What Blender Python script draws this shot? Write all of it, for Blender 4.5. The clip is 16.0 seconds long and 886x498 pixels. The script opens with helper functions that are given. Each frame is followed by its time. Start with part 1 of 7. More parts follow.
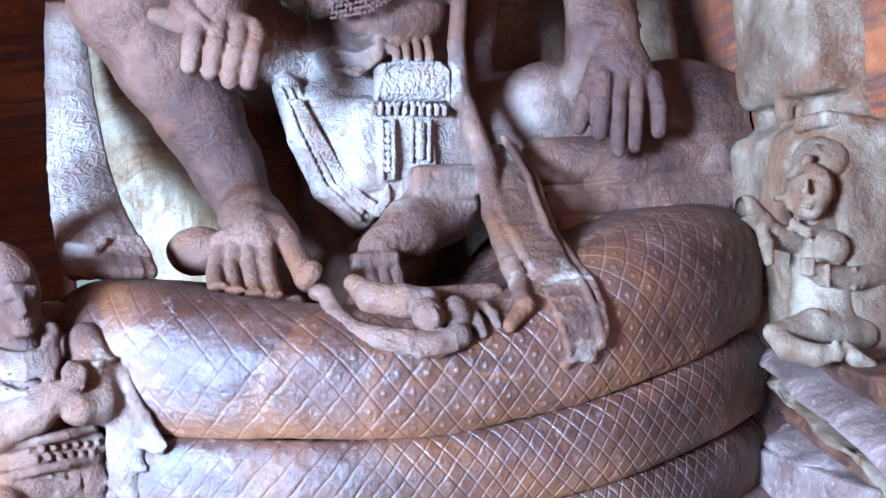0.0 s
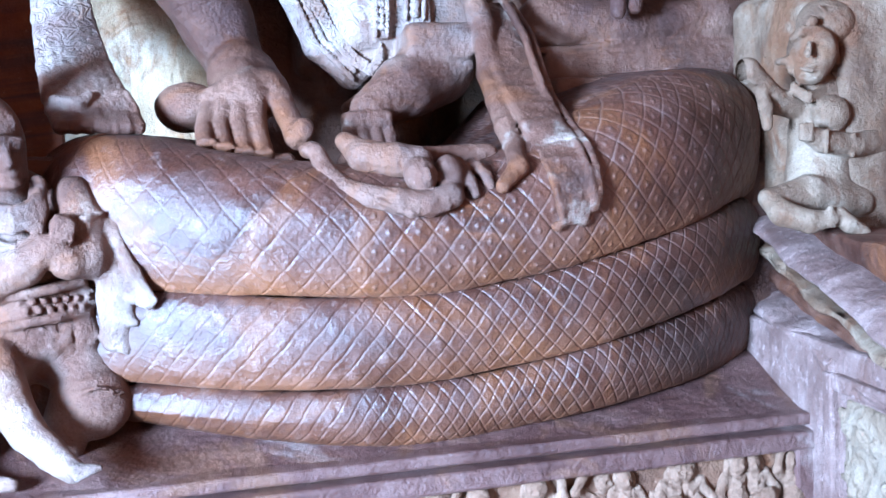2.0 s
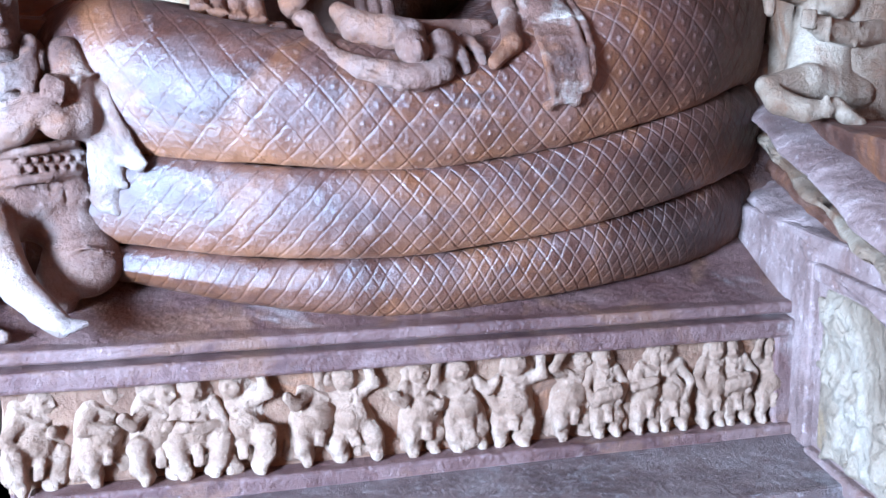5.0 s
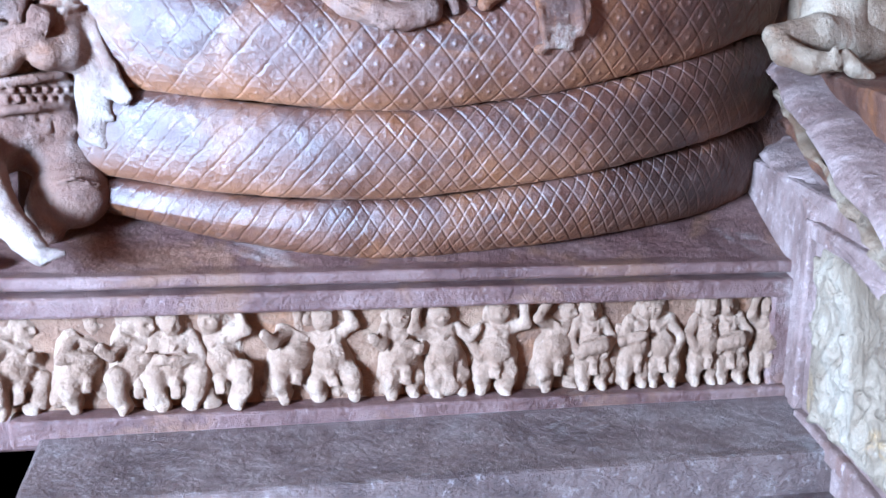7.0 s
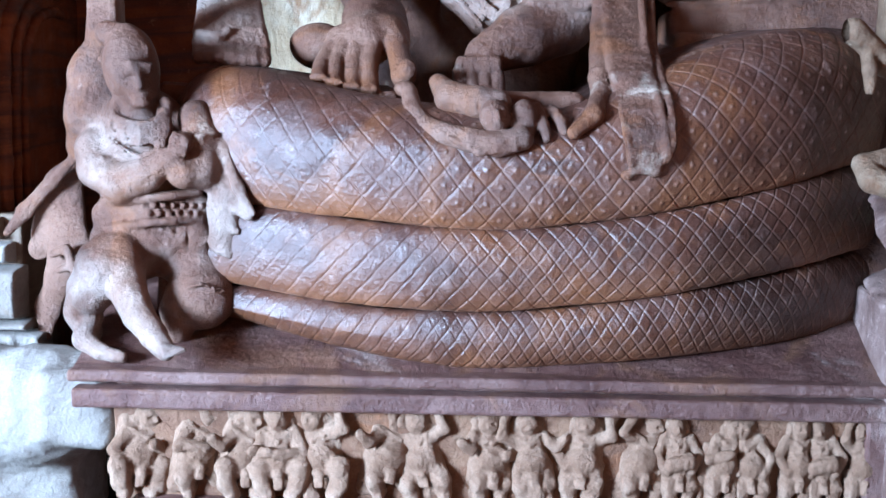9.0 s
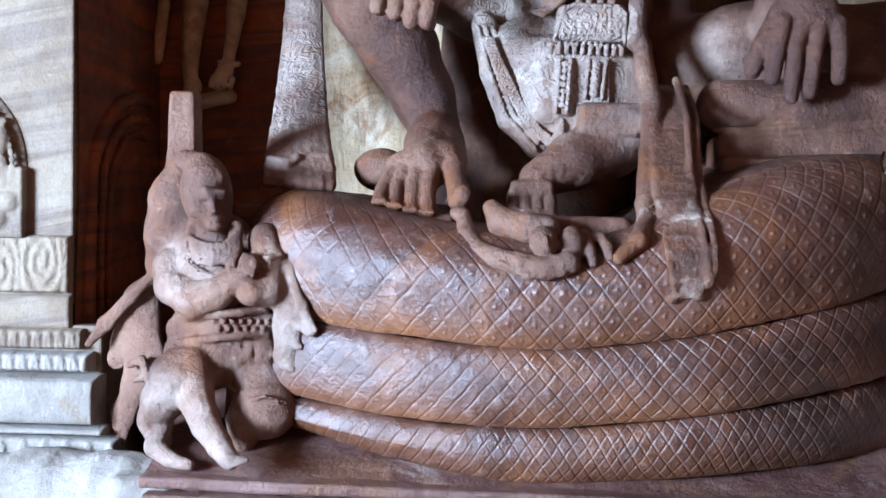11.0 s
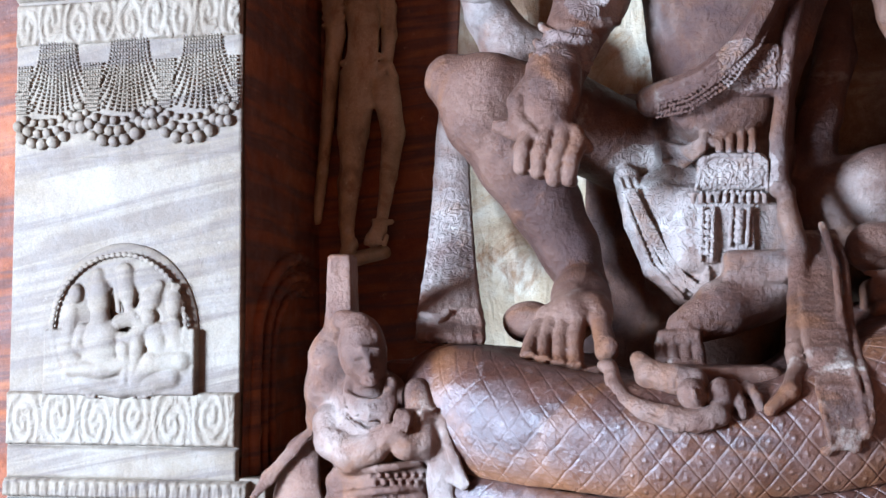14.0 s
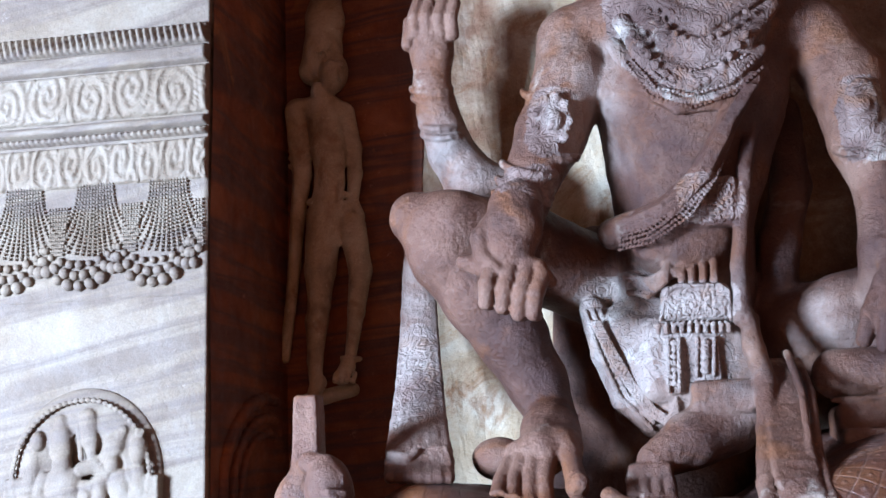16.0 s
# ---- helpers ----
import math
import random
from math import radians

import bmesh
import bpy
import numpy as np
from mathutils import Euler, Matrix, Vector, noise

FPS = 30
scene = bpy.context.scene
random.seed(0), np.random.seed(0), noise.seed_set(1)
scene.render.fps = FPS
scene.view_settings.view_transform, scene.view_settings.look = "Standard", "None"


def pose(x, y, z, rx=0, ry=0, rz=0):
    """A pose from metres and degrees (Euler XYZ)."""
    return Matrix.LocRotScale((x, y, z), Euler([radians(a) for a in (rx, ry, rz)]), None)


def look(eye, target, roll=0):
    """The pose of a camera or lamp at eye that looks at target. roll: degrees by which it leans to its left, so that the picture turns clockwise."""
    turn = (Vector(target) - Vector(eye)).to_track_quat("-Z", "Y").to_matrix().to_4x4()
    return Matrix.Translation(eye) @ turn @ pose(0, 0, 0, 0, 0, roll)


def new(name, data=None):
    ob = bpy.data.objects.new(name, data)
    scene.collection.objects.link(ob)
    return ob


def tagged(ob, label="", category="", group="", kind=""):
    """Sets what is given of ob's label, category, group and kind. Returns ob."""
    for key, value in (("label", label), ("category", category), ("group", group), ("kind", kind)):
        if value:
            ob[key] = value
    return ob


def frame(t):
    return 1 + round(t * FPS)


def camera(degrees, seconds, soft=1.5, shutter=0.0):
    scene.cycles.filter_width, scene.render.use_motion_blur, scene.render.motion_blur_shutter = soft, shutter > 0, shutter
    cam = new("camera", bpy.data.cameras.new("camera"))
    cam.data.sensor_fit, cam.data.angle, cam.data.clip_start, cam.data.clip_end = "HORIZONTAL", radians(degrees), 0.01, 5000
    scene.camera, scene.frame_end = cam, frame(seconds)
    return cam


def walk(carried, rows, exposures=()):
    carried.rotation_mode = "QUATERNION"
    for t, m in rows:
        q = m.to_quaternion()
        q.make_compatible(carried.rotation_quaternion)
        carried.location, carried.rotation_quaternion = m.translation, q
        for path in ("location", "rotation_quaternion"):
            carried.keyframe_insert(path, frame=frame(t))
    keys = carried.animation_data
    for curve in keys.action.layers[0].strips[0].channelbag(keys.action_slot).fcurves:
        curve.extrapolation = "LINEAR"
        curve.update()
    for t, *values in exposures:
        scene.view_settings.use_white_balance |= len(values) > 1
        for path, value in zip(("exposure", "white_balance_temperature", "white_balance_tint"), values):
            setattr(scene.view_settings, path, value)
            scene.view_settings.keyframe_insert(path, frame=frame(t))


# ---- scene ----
cam = camera(44.3, 16.0)
PATH = [
    (0, (0.1683, 0.0430, 1.5108), (0.7402, 1.9588, 1.5638), -3.23),
    (0.5, (0.1730, 0.0470, 1.5016), (0.7434, 1.9639, 1.5057), -3.03),
    (1, (0.1773, 0.0570, 1.4795), (0.7488, 1.9728, 1.4255), -2.73),
    (1.5, (0.1810, 0.0740, 1.4703), (0.7526, 1.9873, 1.3584), -2.63),
    (2, (0.1867, 0.0780, 1.4612), (0.7535, 1.9879, 1.2853), -2.43),
    (2.5, (0.1879, 0.0760, 1.4671), (0.7487, 1.9810, 1.2294), -2.14),
    (3, (0.1846, 0.0760, 1.4582), (0.7409, 1.9751, 1.1686), -1.84),
    (3.5, (0.1898, 0.0690, 1.4621), (0.7368, 1.9643, 1.1327), -1.55),
    (4, (0.1990, 0.0600, 1.4688), (0.7380, 1.9520, 1.1087), -1.16),
    (4.5, (0.2334, 0.0350, 1.4487), (0.7600, 1.9289, 1.0800), -0.76),
    (7, (0.5764, -0.0160, 1.4139), (0.9456, 1.8909, 0.9371), 0.88),
    (7.5, (0.6479, -0.1330, 1.3946), (0.9430, 1.7936, 0.9460), 1.18),
    (8, (0.7194, -0.2380, 1.4094), (0.9164, 1.7082, 0.9930), 1.27),
    (8.5, (0.7735, -0.2660, 1.4127), (0.8903, 1.6982, 1.0548), 1.17),
    (9, (0.8306, -0.2720, 1.4139), (0.8727, 1.7117, 1.1625), 0.89),
    (11.5, (0.9063, -0.4900, 1.5626), (0.7418, 1.5019, 1.4887), 1.00),
    (12, (0.9108, -0.5090, 1.5775), (0.6520, 1.4736, 1.5296), 0.71),
    (12.5, (0.9090, -0.5190, 1.5865), (0.5892, 1.4552, 1.5666), 0.52),
    (13, (0.9193, -0.5390, 1.5952), (0.5568, 1.4278, 1.6166), 0.33),
    (13.5, (0.9239, -0.5560, 1.6131), (0.5470, 1.4068, 1.6859), 0.03),
    (14, (0.9452, -0.5690, 1.6234), (0.5658, 1.3892, 1.7703), -0.27),
    (14.5, (0.9609, -0.5770, 1.6459), (0.5863, 1.3768, 1.8518), -0.68),
    (15, (0.9719, -0.5810, 1.6436), (0.6125, 1.3665, 1.9229), -1.19),
    (15.5, (0.9829, -0.5720, 1.6452), (0.6384, 1.3694, 1.9801), -1.50),
    (16, (0.9984, -0.5720, 1.6598), (0.6681, 1.3641, 2.0373), -1.81),
]
walk(cam, [(t, look(eye, target, roll)) for t, eye, target, roll in PATH], [(0, 0.38, 5650, 10), (4.5, 0.4, 5750, 10), (7, 0.36, 5900, 10), (9, -0.14, 6350, 11), (11.5, -0.28, 6950, 14), (12.5, -0.15, 6950, 14), (16, -0.25, 6700, 16)])

# ---- light ----
world = bpy.data.worlds.new("world")
scene.world = world
world.use_nodes = True
wn = world.node_tree
sky = wn.nodes.new("ShaderNodeTexSky")
sky.sky_type = "NISHITA"
sky.sun_disc = False
sky.sun_elevation, sky.sun_rotation = radians(38), radians(-70)
wn.nodes["Background"].inputs[1].default_value = 0.015
wn.links.new(sky.outputs[0], wn.nodes["Background"].inputs[0])


def area_lamp(name, eye, target, w, h, watts, colour):
    d = bpy.data.lights.new(name, "AREA")
    d.shape, d.size, d.size_y, d.energy, d.color = "RECTANGLE", w, h, watts, colour
    o = new(name, d)
    o.matrix_world = look(eye, target)
    return o


# cool skylight through the west opening; the warm fill lamp behind is added
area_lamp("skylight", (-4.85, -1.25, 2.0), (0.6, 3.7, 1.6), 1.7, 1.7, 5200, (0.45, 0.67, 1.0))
area_lamp("warm_fill_lamp", (1.5, -4.4, 0.7), (1.0, 3.5, 1.3), 3.0, 1.1, 72, (1.0, 0.43, 0.17))


# ---- materials ----
def node(nt, kind, **sets):
    n = nt.nodes.new(kind)
    for k, v in sets.items():
        n.inputs[k.replace("_", " ")].default_value = v
    return n


def ramp(nt, fac, stops):
    r = nt.nodes.new("ShaderNodeValToRGB")
    e = r.color_ramp.elements
    while len(e) < len(stops):
        e.new(0.5)
    for el, (p, c) in zip(e, stops):
        el.position, el.color = p, (*c, 1)
    nt.links.new(fac, r.inputs[0])
    return r.outputs[0]


def mix(nt, fac, a, b, mode="MIX"):
    m = nt.nodes.new("ShaderNodeMix")
    m.data_type, m.blend_type = "RGBA", mode
    for sock, v in ((m.inputs[0], fac), (m.inputs[6], a), (m.inputs[7], b)):
        if isinstance(v, (int, float)):
            sock.default_value = v
        elif isinstance(v, tuple):
            sock.default_value = (*v, 1)
        else:
            nt.links.new(v, sock)
    return m.outputs[2]


def stone(name, dark, mid, light, stain, stain_at=0.55, scale=3.0, rough=0.6, bump=0.35, strata=None, dust=None, patch=(0.63, 0.77), rust=None, carve=0.0, gloss=0.3, deep=0.6, seam=None):
    """Weathered sandstone: three tones in clouds, a stain in patches, fine grain, pitted relief, slanting strata."""
    m = bpy.data.materials.new(name)
    m.use_nodes = True
    nt = m.node_tree
    b = nt.nodes["Principled BSDF"]
    co = nt.nodes.new("ShaderNodeTexCoord").outputs["Object"]

    def noise_tex(sc, detail=6.0, rough_=0.6, src=co, w=0.0):
        n = node(nt, "ShaderNodeTexNoise", Scale=sc, Detail=detail, Roughness=rough_, Distortion=w)
        nt.links.new(src, n.inputs["Vector"])
        return n.outputs["Fac"]

    big = noise_tex(scale, 8, 0.65, w=0.4)
    col = ramp(nt, big, [(0.34, dark), (0.5, mid), (0.66, light)])
    if strata:
        mp = node(nt, "ShaderNodeMapping", Rotation=(0, radians(strata[0]), 0), Scale=(2.8, 2.8, 1 / strata[1]))
        mp.vector_type = "TEXTURE"
        nt.links.new(co, mp.inputs["Vector"])
        lay = noise_tex(1.0, 4, 0.6, mp.outputs[0], 0.3)
        lay_col = ramp(nt, lay, [(0.42, (0, 0, 0)), (0.5, (1, 1, 1)), (0.56, (0.1, 0.1, 0.1)), (0.62, (0.8, 0.8, 0.8))])
        col = mix(nt, lay_col, col, strata[2])
    where = noise_tex(scale * 0.55 + 0.7, 9, 0.7, w=0.8)
    col = mix(nt, ramp(nt, where, [(stain_at, (0, 0, 0)), (stain_at + 0.09, (0.85, 0.85, 0.85))]), col, stain)
    if rust:
        col = mix(nt, ramp(nt, noise_tex(scale * 0.8 + 0.3, 9, 0.72, w=1.2), [(0.52, (0, 0, 0)), (0.62, (0.8, 0.8, 0.8))]), col, rust)
    # pale lime and lichen flecks
    fleck = noise_tex(scale * 9, 5, 0.75)
    col = mix(nt, ramp(nt, fleck, [(patch[0], (0, 0, 0)), (patch[1], (0.6, 0.6, 0.6))]), col, tuple(min(0.75, c * 1.5 + 0.12) for c in light))
    grain = noise_tex(140, 3, 0.7)
    col = mix(nt, 0.55, col, ramp(nt, grain, [(0.3, (0.55, 0.55, 0.55)), (0.7, (1, 1, 1))]), "MULTIPLY")
    if dust:
        at = nt.nodes.new("ShaderNodeAttribute")
        at.attribute_name = "dust"
        thin = nt.nodes.new("ShaderNodeMath")
        thin.operation = "MULTIPLY"
        nt.links.new(at.outputs["Fac"], thin.inputs[0])
        nt.links.new(ramp(nt, noise_tex(7, 5, 0.6), [(0.3, (0.05, 0.05, 0.05)), (0.6, (1, 1, 1))]), thin.inputs[1])
        col = mix(nt, thin.outputs[0], col, dust)
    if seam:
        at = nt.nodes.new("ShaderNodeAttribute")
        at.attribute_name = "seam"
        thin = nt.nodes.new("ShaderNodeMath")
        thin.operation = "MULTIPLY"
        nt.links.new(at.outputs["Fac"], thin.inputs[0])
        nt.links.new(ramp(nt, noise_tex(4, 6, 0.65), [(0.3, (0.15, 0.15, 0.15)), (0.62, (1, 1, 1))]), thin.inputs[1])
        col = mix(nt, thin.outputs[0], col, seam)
    nt.links.new(col, b.inputs["Base Color"])
    nt.links.new(ramp(nt, noise_tex(scale * 4, 5), [(0.3, (rough - 0.14,) * 3), (0.7, (min(1, rough + 0.2),) * 3)]), b.inputs["Roughness"])
    b.inputs["Specular IOR Level"].default_value = gloss
    fine = noise_tex(60, 8, 0.75)
    b1 = node(nt, "ShaderNodeBump", Strength=bump, Distance=0.012)
    nt.links.new(fine, b1.inputs["Height"])
    b2 = node(nt, "ShaderNodeBump", Strength=bump, Distance=0.03)
    nt.links.new(noise_tex(14, 6, 0.6), b2.inputs["Height"])
    nt.links.new(b2.outputs[0], b1.inputs["Normal"])
    if carve:
        swirl = noise_tex(carve, 1.0, 0.4, w=1.5)
        wave = nt.nodes.new("ShaderNodeMath")
        wave.operation = "MULTIPLY"
        wave.inputs[1].default_value = 30.0
        nt.links.new(swirl, wave.inputs[0])
        fold = nt.nodes.new("ShaderNodeMath")
        fold.operation = "SINE"
        nt.links.new(wave.outputs[0], fold.inputs[0])
        lift = nt.nodes.new("ShaderNodeMath")
        lift.operation = "MULTIPLY_ADD"
        lift.inputs[1].default_value, lift.inputs[2].default_value = 0.5, 0.5
        nt.links.new(fold.outputs[0], lift.inputs[0])
        cut = ramp(nt, lift.outputs[0], [(0.2, (0, 0, 0)), (0.8, (1, 1, 1))])
        b3 = node(nt, "ShaderNodeBump", Strength=deep, Distance=0.012)
        nt.links.new(cut, b3.inputs["Height"])
        nt.links.new(b3.outputs[0], b2.inputs["Normal"])
    nt.links.new(b1.outputs[0], b.inputs["Normal"])
    return m


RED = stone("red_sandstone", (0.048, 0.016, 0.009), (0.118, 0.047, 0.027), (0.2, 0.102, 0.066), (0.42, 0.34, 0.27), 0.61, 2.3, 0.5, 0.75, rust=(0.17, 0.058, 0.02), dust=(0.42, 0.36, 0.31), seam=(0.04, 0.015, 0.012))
ORNATE = stone("carved_ornament_sandstone", (0.07, 0.034, 0.026), (0.15, 0.088, 0.07), (0.26, 0.185, 0.155), (0.42, 0.36, 0.3), 0.54, 3.0, 0.55, 0.6, rust=(0.18, 0.075, 0.035), carve=14, dust=(0.46, 0.4, 0.34))
BACKING = stone("weathered_side_rock", (0.085, 0.042, 0.023), (0.165, 0.1, 0.06), (0.28, 0.2, 0.135), (0.13, 0.05, 0.02), 0.52, 3.4, 0.65, 0.7, rust=(0.156, 0.078, 0.039))
PANEL = stone("carved_pale_panel", (0.12, 0.075, 0.045), (0.21, 0.145, 0.095), (0.28, 0.215, 0.155), (0.3, 0.17, 0.07), 0.6, 3.0, 0.65, 0.6, carve=6, deep=0.35)
COIL = stone("serpent_sandstone", (0.031, 0.010, 0.006), (0.064, 0.021, 0.012), (0.115, 0.046, 0.028), (0.125, 0.042, 0.014), 0.58, 2.0, 0.43, 0.35, patch=(0.57, 0.73), rust=(0.135, 0.046, 0.016), dust=(0.3, 0.2, 0.16), gloss=0.65, seam=(0.21, 0.078, 0.028))
PALE = stone("pale_back_wall_plaster", (0.22, 0.125, 0.062), (0.4, 0.285, 0.175), (0.5, 0.42, 0.31), (0.2, 0.08, 0.028), 0.55, 2.2, 0.7, 0.5, rust=(0.26, 0.115, 0.04), seam=(0.12, 0.045, 0.02))
BUFF = stone("banded_buff_sandstone", (0.125, 0.085, 0.053), (0.172, 0.126, 0.086), (0.2, 0.158, 0.115), (0.15, 0.096, 0.057), 0.66, 2.0, 0.7, 0.3, strata=(-11, 5.0, (0.118, 0.084, 0.062)), patch=(0.66, 0.8))
BUFF_CARVED = stone("carved_buff_sandstone", (0.125, 0.085, 0.053), (0.172, 0.126, 0.086), (0.2, 0.158, 0.115), (0.15, 0.096, 0.057), 0.66, 2.0, 0.7, 0.3, patch=(0.66, 0.8), carve=8, deep=0.25)
DARK = stone("dark_red_sandstone", (0.1, 0.022, 0.007), (0.19, 0.046, 0.013), (0.26, 0.08, 0.028), (0.28, 0.1, 0.03), 0.6, 2.5, 0.65, 0.4, strata=(-6, 5.0, (0.08, 0.03, 0.02)))
PLINTH = stone("purple_sandstone", (0.058, 0.022, 0.018), (0.118, 0.056, 0.046), (0.188, 0.108, 0.09), (0.3, 0.22, 0.19), 0.6, 3.0, 0.45, 0.6, rust=(0.16, 0.075, 0.045))
CREAM = stone("worn_cream_sandstone", (0.15, 0.075, 0.042), (0.26, 0.155, 0.1), (0.36, 0.25, 0.175), (0.27, 0.12, 0.05), 0.57, 4.0, 0.65, 0.7)
FLOOR = stone("worn_stone_floor", (0.075, 0.042, 0.035), (0.14, 0.085, 0.07), (0.21, 0.15, 0.13), (0.27, 0.22, 0.2), 0.58, 3.2, 0.42, 1.0, patch=(0.56, 0.7))
OLIVE = stone("smoky_brown_sandstone", (0.17, 0.095, 0.05), (0.33, 0.22, 0.13), (0.45, 0.34, 0.23), (0.22, 0.1, 0.045), 0.57, 3.0, 0.6, 0.5)
LIMED = stone("limewashed_rock", (0.14, 0.115, 0.095), (0.2, 0.175, 0.15), (0.25, 0.225, 0.2), (0.17, 0.125, 0.085), 0.62, 2.6, 0.7, 0.5)
ROSE = stone("pinkish_worn_sandstone", (0.12, 0.065, 0.052), (0.2, 0.12, 0.098), (0.29, 0.195, 0.165), (0.15, 0.075, 0.055), 0.56, 3.4, 0.6, 0.7, patch=(0.56, 0.7))
OCHRE = stone("ochre_frieze_ground", (0.1, 0.045, 0.025), (0.18, 0.088, 0.05), (0.26, 0.15, 0.09), (0.22, 0.085, 0.035), 0.58, 3.0, 0.7, 0.6)


# ---- building helpers ----
def obj(name, verts, faces, mat, smooth=True):
    me = bpy.data.meshes.new(name)
    me.from_pydata(np.asarray(verts, dtype=float).tolist(), [], faces.tolist() if hasattr(faces, "tolist") else faces)
    me.materials.append(mat)
    if smooth:
        me.polygons.foreach_set("use_smooth", [True] * len(me.polygons))
    return new(name, me)


def part(name, bm, material, parent, label=""):
    me = bpy.data.meshes.new(name)
    bm.to_mesh(me)
    bm.free()
    me.materials.append(material)
    ob = new(name, me)
    ob.parent = parent
    if label:
        ob["label"] = label
    return ob


def own(ob, parent, label=""):
    ob.parent = parent
    if label:
        ob["label"] = label
    return ob


def block(lo, hi, bevel=0.008, seg=2, rough=0.0, cuts=0):
    """A worn block: bevelled, its faces cut and slightly uneven."""
    bm = bmesh.new()
    bmesh.ops.create_cube(bm, size=1)
    for v in bm.verts:
        v.co = Vector([lo[i] + (v.co[i] + 0.5) * (hi[i] - lo[i]) for i in range(3)])
    if bevel:
        bmesh.ops.bevel(bm, geom=bm.edges[:], offset=bevel, segments=seg, affect="EDGES", profile=0.5)
    if cuts:
        bmesh.ops.subdivide_edges(bm, edges=bm.edges[:], cuts=cuts, use_grid_fill=True)
    if rough:
        for v in bm.verts:
            v.co += noise.noise_vector(v.co * 5) * rough + noise.noise_vector(v.co * 21) * rough * 0.4
    return bm


def sheet(fn, us, vs):
    """Vertices and faces of the surface fn(u, v) over a grid (arrays in, arrays out)."""
    U, V = np.meshgrid(us, vs, indexing="ij")
    co = np.stack([np.broadcast_to(c, U.shape) for c in fn(U, V)], -1).reshape(-1, 3)
    n, m = U.shape
    i = (np.arange(n - 1)[:, None] * m + np.arange(m - 1)[None]).ravel()
    return co, np.stack([i, i + m, i + m + 1, i + 1], 1)


def smooth_noise(p, scale, seed):
    """Cheap lumpy value noise over an array of points, about -1 to 1."""
    r = np.random.RandomState(seed)
    out = np.zeros(len(p))
    for octave, weight in ((1, 0.6), (2.1, 0.3), (4.3, 0.15)):
        for _ in range(4):
            d = r.normal(size=3)
            out += weight * 0.5 * np.sin(p @ d * scale * octave + r.uniform(0, 6.28))
    return out


